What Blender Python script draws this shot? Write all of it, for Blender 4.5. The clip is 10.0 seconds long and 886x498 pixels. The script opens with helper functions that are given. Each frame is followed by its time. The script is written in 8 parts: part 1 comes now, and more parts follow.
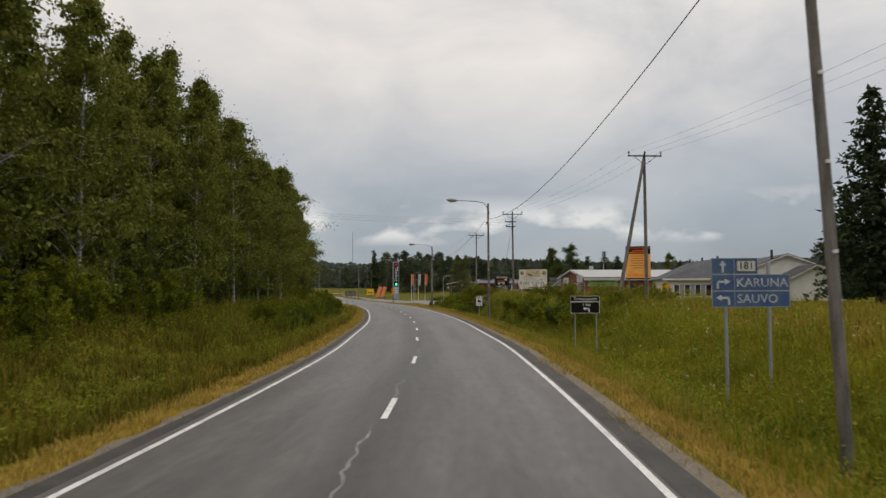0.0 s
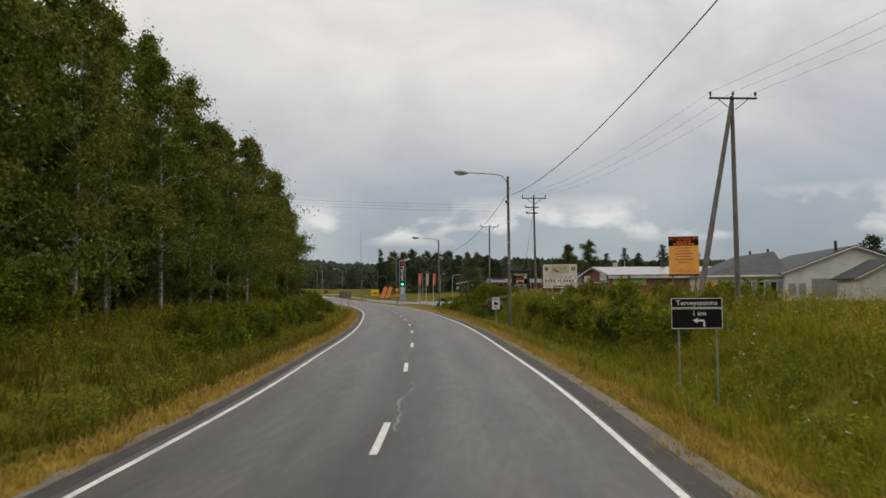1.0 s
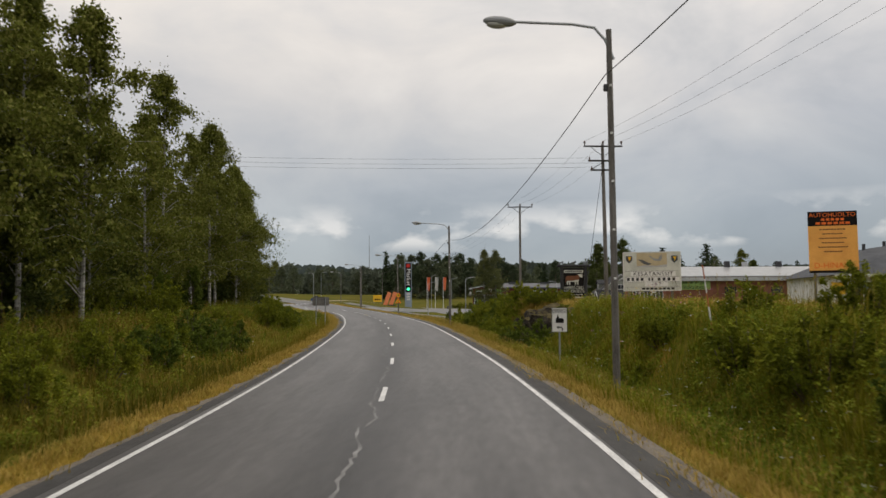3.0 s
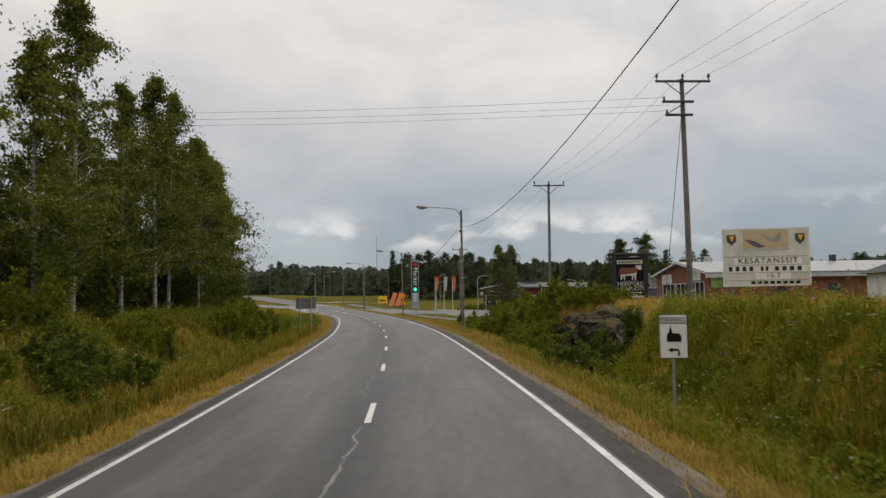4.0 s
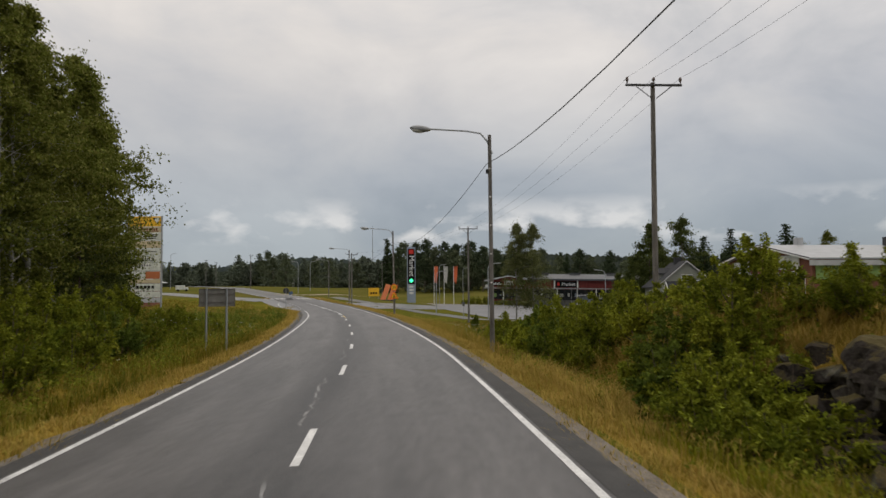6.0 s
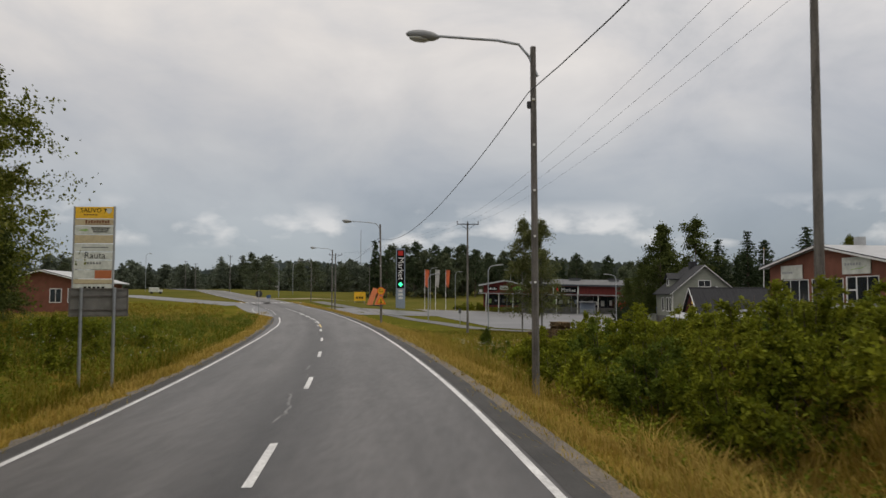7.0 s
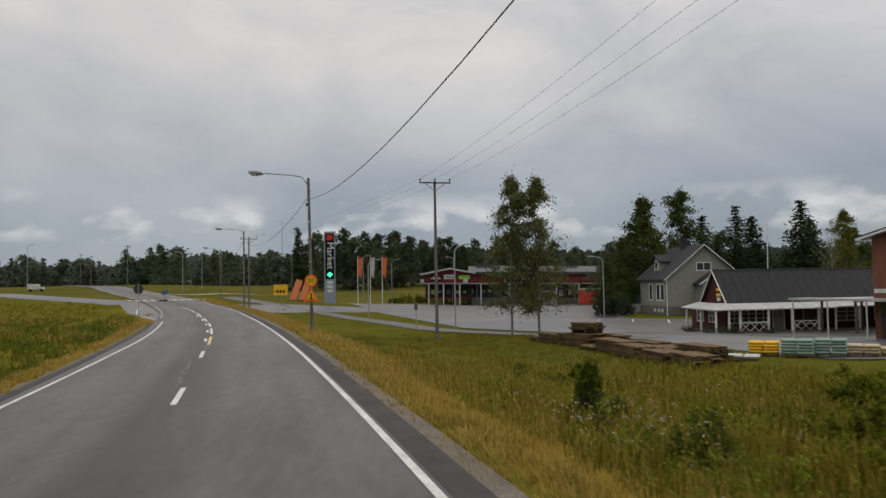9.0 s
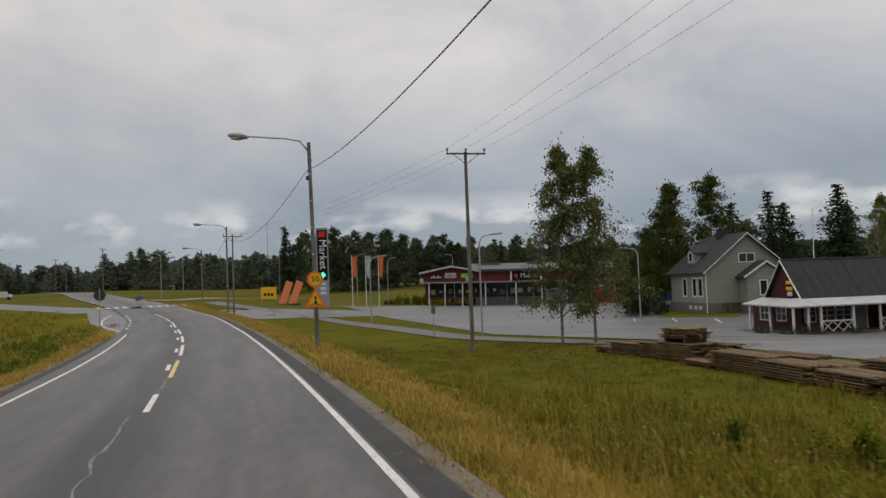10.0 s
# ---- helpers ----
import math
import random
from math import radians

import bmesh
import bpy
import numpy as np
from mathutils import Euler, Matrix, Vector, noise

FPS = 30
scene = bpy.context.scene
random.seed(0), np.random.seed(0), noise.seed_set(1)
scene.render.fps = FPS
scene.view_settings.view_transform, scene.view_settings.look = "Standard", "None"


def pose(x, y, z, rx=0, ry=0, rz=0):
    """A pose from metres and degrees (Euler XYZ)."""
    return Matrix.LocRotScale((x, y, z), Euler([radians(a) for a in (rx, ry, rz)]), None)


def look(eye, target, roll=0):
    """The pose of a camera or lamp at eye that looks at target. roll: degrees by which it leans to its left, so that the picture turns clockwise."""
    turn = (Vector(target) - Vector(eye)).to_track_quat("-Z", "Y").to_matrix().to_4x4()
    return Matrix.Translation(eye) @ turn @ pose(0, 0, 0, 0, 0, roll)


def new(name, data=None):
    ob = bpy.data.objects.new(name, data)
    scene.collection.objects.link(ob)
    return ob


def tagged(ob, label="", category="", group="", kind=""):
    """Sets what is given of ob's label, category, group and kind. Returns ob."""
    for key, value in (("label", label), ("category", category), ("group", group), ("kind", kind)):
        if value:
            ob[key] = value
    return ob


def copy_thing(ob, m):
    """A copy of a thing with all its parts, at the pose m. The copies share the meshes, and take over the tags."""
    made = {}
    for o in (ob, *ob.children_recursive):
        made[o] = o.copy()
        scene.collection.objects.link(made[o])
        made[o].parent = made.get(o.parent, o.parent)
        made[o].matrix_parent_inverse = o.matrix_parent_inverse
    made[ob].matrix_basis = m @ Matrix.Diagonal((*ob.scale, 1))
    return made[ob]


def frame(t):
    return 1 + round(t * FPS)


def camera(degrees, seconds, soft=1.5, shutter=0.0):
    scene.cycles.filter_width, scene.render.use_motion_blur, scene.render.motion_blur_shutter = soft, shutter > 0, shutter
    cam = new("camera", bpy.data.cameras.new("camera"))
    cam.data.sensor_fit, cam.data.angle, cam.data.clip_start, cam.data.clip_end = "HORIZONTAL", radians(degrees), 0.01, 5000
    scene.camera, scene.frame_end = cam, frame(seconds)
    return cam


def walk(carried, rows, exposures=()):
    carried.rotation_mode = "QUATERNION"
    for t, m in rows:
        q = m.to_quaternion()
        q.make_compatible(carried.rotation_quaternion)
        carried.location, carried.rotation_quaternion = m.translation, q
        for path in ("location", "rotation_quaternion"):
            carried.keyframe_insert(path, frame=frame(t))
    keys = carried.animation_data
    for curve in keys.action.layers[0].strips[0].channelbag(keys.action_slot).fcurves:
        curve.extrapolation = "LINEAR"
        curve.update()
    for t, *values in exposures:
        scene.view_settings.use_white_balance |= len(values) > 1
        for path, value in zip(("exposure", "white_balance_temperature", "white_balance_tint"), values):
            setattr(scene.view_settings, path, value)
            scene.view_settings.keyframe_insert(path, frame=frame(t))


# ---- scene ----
cam = camera(60.0, 10.0, shutter=0.15)
PATH = [
    (0, (3.256, -1.821, 2.241), (3.155, 0.173, 2.351), -0.3),
    (0.5, (3.039, 4.982, 2.235), (2.927, 6.976, 2.345), -0.5),
    (1, (2.752, 11.603, 2.228), (2.626, 13.596, 2.339), -0.6),
    (1.5, (2.403, 18.067, 2.222), (2.269, 20.06, 2.337), -0.4),
    (2, (1.996, 24.397, 2.216), (1.854, 26.389, 2.331), -0.4),
    (2.5, (1.539, 30.612, 2.21), (1.396, 32.604, 2.328), -0.4),
    (2.7, (1.342, 33.07, 2.208), (1.195, 35.061, 2.335), -0.5),
    (3.8, (0.137, 46.355, 2.194), (-0.037, 48.343, 2.32), -0.5),
    (4, (-0.103, 48.734, 2.192), (-0.278, 50.723, 2.321), -0.9),
    (4.5, (-0.73, 54.643, 2.186), (-0.906, 56.631, 2.318), -1.0),
    (5, (-1.395, 60.5, 2.18), (-1.57, 62.488, 2.31), -0.8),
    (5.5, (-2.097, 66.311, 2.174), (-2.269, 68.301, 2.282), -0.7),
    (5.7, (-2.388, 68.624, 2.171), (-2.56, 70.613, 2.279), -0.6),
    (6.8, (-4.099, 81.219, 2.158), (-4.25, 83.209, 2.281), 0.1),
    (7, (-4.432, 83.485, 2.155), (-4.571, 85.477, 2.279), 0.1),
    (7.5, (-5.294, 89.116, 2.149), (-5.32, 91.112, 2.272), -0.7),
    (8, (-6.203, 94.691, 2.143), (-6.191, 96.689, 2.244), -0.7),
    (8.5, (-7.163, 100.2, 2.137), (-7.132, 102.198, 2.234), -0.5),
    (9, (-8.181, 105.631, 2.131), (-8.121, 107.628, 2.231), -1.0),
    (9.5, (-9.261, 110.97, 2.125), (-9.184, 112.966, 2.222), -1.9),
    (10, (-10.412, 116.2, 2.119), (-10.315, 118.195, 2.218), -2.1),
]
walk(cam, [(t, look(eye, target, roll)) for t, eye, target, roll in PATH], [(0.0, 0.10, 6800, 10), (2.5, 0.10, 6800, 10), (4.0, 0.08, 6730, 10), (4.6, 0.0, 6720, 10), (7.0, -0.02, 6680, 10.5), (10.0, -0.15, 6550, 10)])

# ---- sky and sun ----
world = bpy.data.worlds.new("overcast_sky")
scene.world = world
world.use_nodes = True
wn, wl = world.node_tree.nodes, world.node_tree.links
wn.clear()


def wnode(kind, **values):
    n = wn.new(kind)
    for key, v in values.items():
        n.inputs[key].default_value = v
    return n


def wmath(op, a, b=None, clamp=False):
    n = wn.new("ShaderNodeMath")
    n.operation, n.use_clamp = op, clamp
    for k, v in enumerate((a, b)):
        if v is None:
            continue
        if isinstance(v, (int, float)):
            n.inputs[k].default_value = v
        else:
            wl.new(v, n.inputs[k])
    return n.outputs[0]


def wramp(fac, stops):
    n = wn.new("ShaderNodeValToRGB")
    while len(n.color_ramp.elements) < len(stops):
        n.color_ramp.elements.new(0.5)
    for e, (p, c) in zip(n.color_ramp.elements, stops):
        e.position, e.color = p, (*c, 1)
    wl.new(fac, n.inputs[0])
    return n.outputs[0]


def wmix(fac, a, b):
    n = wn.new("ShaderNodeMix")
    n.data_type = "RGBA"
    if isinstance(fac, (int, float)):
        n.inputs[0].default_value = fac
    else:
        wl.new(fac, n.inputs[0])
    wl.new(a, n.inputs[6])
    if isinstance(b, tuple):
        n.inputs[7].default_value = (*b, 1)
    else:
        wl.new(b, n.inputs[7])
    return n.outputs[2]


SUN_EL, SUN_AZ = radians(48), radians(60)
sky = wn.new("ShaderNodeTexSky")
sky.sky_type, sky.sun_disc, sky.sun_elevation, sky.sun_rotation = "NISHITA", False, SUN_EL, SUN_AZ
coord = wn.new("ShaderNodeTexCoord")
sep = wn.new("ShaderNodeSeparateXYZ")
wl.new(coord.outputs["Generated"], sep.inputs[0])
up = sep.outputs[2]
# stratus deck: brighter towards the zenith, slate blue low down
deck = wramp(wmath("MAXIMUM", up, 0.0), [(0.0, (0.29, 0.335, 0.385)), (0.06, (0.315, 0.358, 0.408)), (0.14, (0.405, 0.43, 0.465)), (0.25, (0.585, 0.572, 0.568)), (0.36, (0.765, 0.725, 0.685)), (0.6, (0.97, 0.92, 0.86)), (1.0, (1.28, 1.21, 1.12))])
stretch = wn.new("ShaderNodeMapping")
stretch.inputs["Scale"].default_value = (2.2, 2.2, 4.2)
wl.new(coord.outputs["Generated"], stretch.inputs[0])
billow = wnode("ShaderNodeTexNoise", Scale=1.35, Detail=6.0, Roughness=0.55, Distortion=0.35)
wl.new(stretch.outputs[0], billow.inputs["Vector"])
shade = wramp(billow.outputs[0], [(0.30, (0.70, 0.74, 0.79)), (0.44, (0.90, 0.92, 0.95)), (0.54, (1.02, 1.02, 1.02)), (0.66, (1.16, 1.15, 1.13))])
tone = wn.new("ShaderNodeMix")
tone.data_type, tone.blend_type = "RGBA", "MULTIPLY"
tone.inputs[0].default_value = 1.0
wl.new(deck, tone.inputs[6])
wl.new(shade, tone.inputs[7])
# a row of bright cumulus tops low over the horizon
puff_map = wn.new("ShaderNodeMapping")
puff_map.inputs["Scale"].default_value = (4.6, 4.6, 9.0)
puff_map.inputs["Location"].default_value = (1.3, 0.4, 0.0)
wl.new(coord.outputs["Generated"], puff_map.inputs[0])
puff = wnode("ShaderNodeTexNoise", Scale=2.1, Detail=5.0, Roughness=0.5)
wl.new(puff_map.outputs[0], puff.inputs["Vector"])
band = wmath("MULTIPLY", wramp(up, [(0.058, (0, 0, 0)), (0.072, (1, 1, 1)), (0.095, (1, 1, 1)), (0.125, (0, 0, 0))]), wramp(puff.outputs[0], [(0.50, (0, 0, 0)), (0.62, (1, 1, 1))]))
# a darker bank of cloud low ahead, towards the houses
bank_dir = wn.new("ShaderNodeVectorMath")
bank_dir.operation = "DOT_PRODUCT"
bank_dir.inputs[1].default_value = (0.453, 0.889, 0.055)
wl.new(coord.outputs["Generated"], bank_dir.inputs[0])
gloom = wn.new("ShaderNodeMix")
gloom.data_type, gloom.blend_type = "RGBA", "MULTIPLY"
gloom.inputs[0].default_value = 1.0
wl.new(tone.outputs[2], gloom.inputs[6])
wl.new(wramp(bank_dir.outputs["Value"], [(0.970, (1, 1, 1)), (0.988, (0.87, 0.885, 0.91)), (0.997, (0.74, 0.77, 0.81))]), gloom.inputs[7])
clouds = wmix(wmath("MULTIPLY", band, 0.72), gloom.outputs[2], (0.74, 0.735, 0.74))
dim = wnode("ShaderNodeBackground", Strength=0.012)
wl.new(sky.outputs[0], dim.inputs[0])
grey = wnode("ShaderNodeBackground", Strength=0.97)
wl.new(clouds, grey.inputs[0])
both = wn.new("ShaderNodeAddShader")
wl.new(dim.outputs[0], both.inputs[0])
wl.new(grey.outputs[0], both.inputs[1])
wout = wn.new("ShaderNodeOutputWorld")
wl.new(both.outputs[0], wout.inputs[0])

sun = new("sun", bpy.data.lights.new("sun", "SUN"))
sun.data.energy, sun.data.angle, sun.data.color = 0.6, radians(25), (1.0, 0.97, 0.92)
sun.matrix_world = look((0, 0, 60), (-60 * math.sin(SUN_AZ) / math.tan(SUN_EL), -60 * math.cos(SUN_AZ) / math.tan(SUN_EL), 0))


# ---- materials ----
def material(name, low, high, scale=3.0, rough=0.85, metal=0.0, bump=0.0, bump_scale=40.0, fine=0.35, random_amount=0.0, island=0.0, spec=0.3, stretch_xyz=(1, 1, 1)):
    """Two colours mixed by noise at two scales, with a small bump; random_amount: brightness by object, island: by mesh island."""
    m = bpy.data.materials.new(name)
    m.use_nodes = True
    n, l = m.node_tree.nodes, m.node_tree.links
    p = n["Principled BSDF"]
    p.inputs["Roughness"].default_value, p.inputs["Metallic"].default_value = rough, metal
    p.inputs["Specular IOR Level"].default_value = spec
    tc = n.new("ShaderNodeTexCoord")
    mp = n.new("ShaderNodeMapping")
    mp.inputs["Scale"].default_value = stretch_xyz
    l.new(tc.outputs["Object"], mp.inputs[0])
    big, small = n.new("ShaderNodeTexNoise"), n.new("ShaderNodeTexNoise")
    big.inputs["Scale"].default_value, big.inputs["Detail"].default_value = scale, 4.0
    small.inputs["Scale"].default_value, small.inputs["Detail"].default_value = scale * 14, 3.0
    for t in (big, small):
        l.new(mp.outputs[0], t.inputs["Vector"])
    blend = n.new("ShaderNodeMix")
    blend.inputs[0].default_value = fine
    l.new(big.outputs[0], blend.inputs[2])
    l.new(small.outputs[0], blend.inputs[3])
    ramp = n.new("ShaderNodeValToRGB")
    ramp.color_ramp.elements[0].position, ramp.color_ramp.elements[0].color = 0.36, (*low, 1)
    ramp.color_ramp.elements[1].position, ramp.color_ramp.elements[1].color = 0.64, (*high, 1)
    l.new(blend.outputs[0], ramp.inputs[0])
    col = ramp.outputs[0]
    for amount, kind, out in ((random_amount, "ShaderNodeObjectInfo", "Random"), (island, "ShaderNodeNewGeometry", "Random Per Island")):
        if amount:
            src, rng, hsv = n.new(kind), n.new("ShaderNodeMapRange"), n.new("ShaderNodeHueSaturation")
            rng.inputs["To Min"].default_value, rng.inputs["To Max"].default_value = 1 - amount, 1 + amount
            l.new(src.outputs[out], rng.inputs[0])
            l.new(rng.outputs[0], hsv.inputs["Value"])
            l.new(col, hsv.inputs["Color"])
            col = hsv.outputs[0]
    l.new(col, p.inputs["Base Color"])
    if bump:
        tex, bp = n.new("ShaderNodeTexNoise"), n.new("ShaderNodeBump")
        tex.inputs["Scale"].default_value, tex.inputs["Detail"].default_value = bump_scale, 4.0
        l.new(mp.outputs[0], tex.inputs["Vector"])
        bp.inputs["Strength"].default_value, bp.inputs["Distance"].default_value = bump, 0.02
        l.new(tex.outputs[0], bp.inputs["Height"])
        l.new(bp.outputs[0], p.inputs["Normal"])
    return m


def plain(name, c, rough=0.6, metal=0.0, spread=0.12, scale=4.0, **more):
    """A single paint with slight soiling."""
    return material(name, tuple(v * (1 - spread) for v in c), tuple(min(1, v * (1 + spread * 0.6)) for v in c), scale, rough, metal, **more)


def worn_road(m):
    """Paler wheel tracks and a dark middle band, by the offset from the road's middle kept on the mesh."""
    n, l = m.node_tree.nodes, m.node_tree.links
    p = n["Principled BSDF"]
    base = p.inputs["Base Color"].links[0].from_socket
    at, ramp, mx = n.new("ShaderNodeAttribute"), n.new("ShaderNodeValToRGB"), n.new("ShaderNodeMix")
    at.attribute_name = "offset"
    rng = n.new("ShaderNodeMapRange")
    rng.inputs[1].default_value, rng.inputs[2].default_value = -4.0, 4.0
    l.new(at.outputs["Fac"], rng.inputs[0])
    l.new(rng.outputs[0], ramp.inputs[0])
    stops = [(0.0, 0.80), (0.10, 0.90), (0.20, 1.12), (0.30, 1.02), (0.36, 1.04), (0.425, 0.66), (0.49, 0.52), (0.56, 0.80), (0.63, 1.14), (0.72, 1.03), (0.82, 1.13), (0.93, 0.86)]
    while len(ramp.color_ramp.elements) < len(stops):
        ramp.color_ramp.elements.new(0.5)
    for e, (q, v) in zip(ramp.color_ramp.elements, stops):
        e.position, e.color = q, (v, v, v, 1)
    mx.data_type, mx.blend_type = "RGBA", "MULTIPLY"
    mx.inputs[0].default_value = 1.0
    l.new(base, mx.inputs[6])
    l.new(ramp.outputs[0], mx.inputs[7])
    tc, sep, along, join, tex, tone, worn = (n.new("ShaderNode" + k) for k in ("TexCoord", "SeparateXYZ", "Math", "CombineXYZ", "TexNoise", "ValToRGB", "Mix"))
    along.operation = "MULTIPLY"
    along.inputs[1].default_value = 0.07
    l.new(tc.outputs["Object"], sep.inputs[0])
    l.new(sep.outputs[1], along.inputs[0])
    l.new(at.outputs["Fac"], join.inputs[0])
    l.new(along.outputs[0], join.inputs[1])
    tex.inputs["Scale"].default_value, tex.inputs["Detail"].default_value, tex.inputs["Roughness"].default_value = 1.3, 5.0, 0.6
    l.new(join.outputs[0], tex.inputs["Vector"])
    tone.color_ramp.elements[0].position, tone.color_ramp.elements[0].color = 0.34, (0.74, 0.74, 0.74, 1)
    tone.color_ramp.elements[1].position, tone.color_ramp.elements[1].color = 0.62, (1.14, 1.13, 1.12, 1)
    l.new(tex.outputs[0], tone.inputs[0])
    worn.data_type, worn.blend_type = "RGBA", "MULTIPLY"
    worn.inputs[0].default_value = 1.0
    l.new(mx.outputs[2], worn.inputs[6])
    l.new(tone.outputs[0], worn.inputs[7])
    l.new(worn.outputs[2], p.inputs["Base Color"])


def leafy(name, dark, light, island=0.35, dry=None):
    """Leaves and blades: colour varies leaf by leaf and by object; a little light shines through."""
    m = material(name, dark, light, 0.3, 0.75, island=island, fine=0.38, random_amount=0.16, spec=0.06)
    n, l = m.node_tree.nodes, m.node_tree.links
    p = n["Principled BSDF"]
    base = p.inputs["Base Color"].links[0].from_socket
    if dry:
        src, ramp, mx = n.new("ShaderNodeNewGeometry"), n.new("ShaderNodeValToRGB"), n.new("ShaderNodeMix")
        mx.data_type = "RGBA"
        ramp.color_ramp.elements[0].position, ramp.color_ramp.elements[1].position = 0.6, 0.9
        l.new(src.outputs["Random Per Island"], ramp.inputs[0])
        l.new(ramp.outputs[0], mx.inputs[0])
        l.new(base, mx.inputs[6])
        mx.inputs[7].default_value = (*dry, 1)
        base = mx.outputs[2]
        l.new(base, p.inputs["Base Color"])
    tr, mix = n.new("ShaderNodeBsdfTranslucent"), n.new("ShaderNodeMixShader")
    l.new(base, tr.inputs[0])
    mix.inputs[0].default_value = 0.28
    l.new(p.outputs[0], mix.inputs[1])
    l.new(tr.outputs[0], mix.inputs[2])
    l.new(mix.outputs[0], n["Material Output"].inputs[0])
    return m


def lit(name, c, strength):
    m = bpy.data.materials.new(name)
    m.use_nodes = True
    p = m.node_tree.nodes["Principled BSDF"]
    p.inputs["Base Color"].default_value = (*c, 1)
    p.inputs["Emission Color"].default_value = (*c, 1)
    p.inputs["Emission Strength"].default_value = strength
    return m


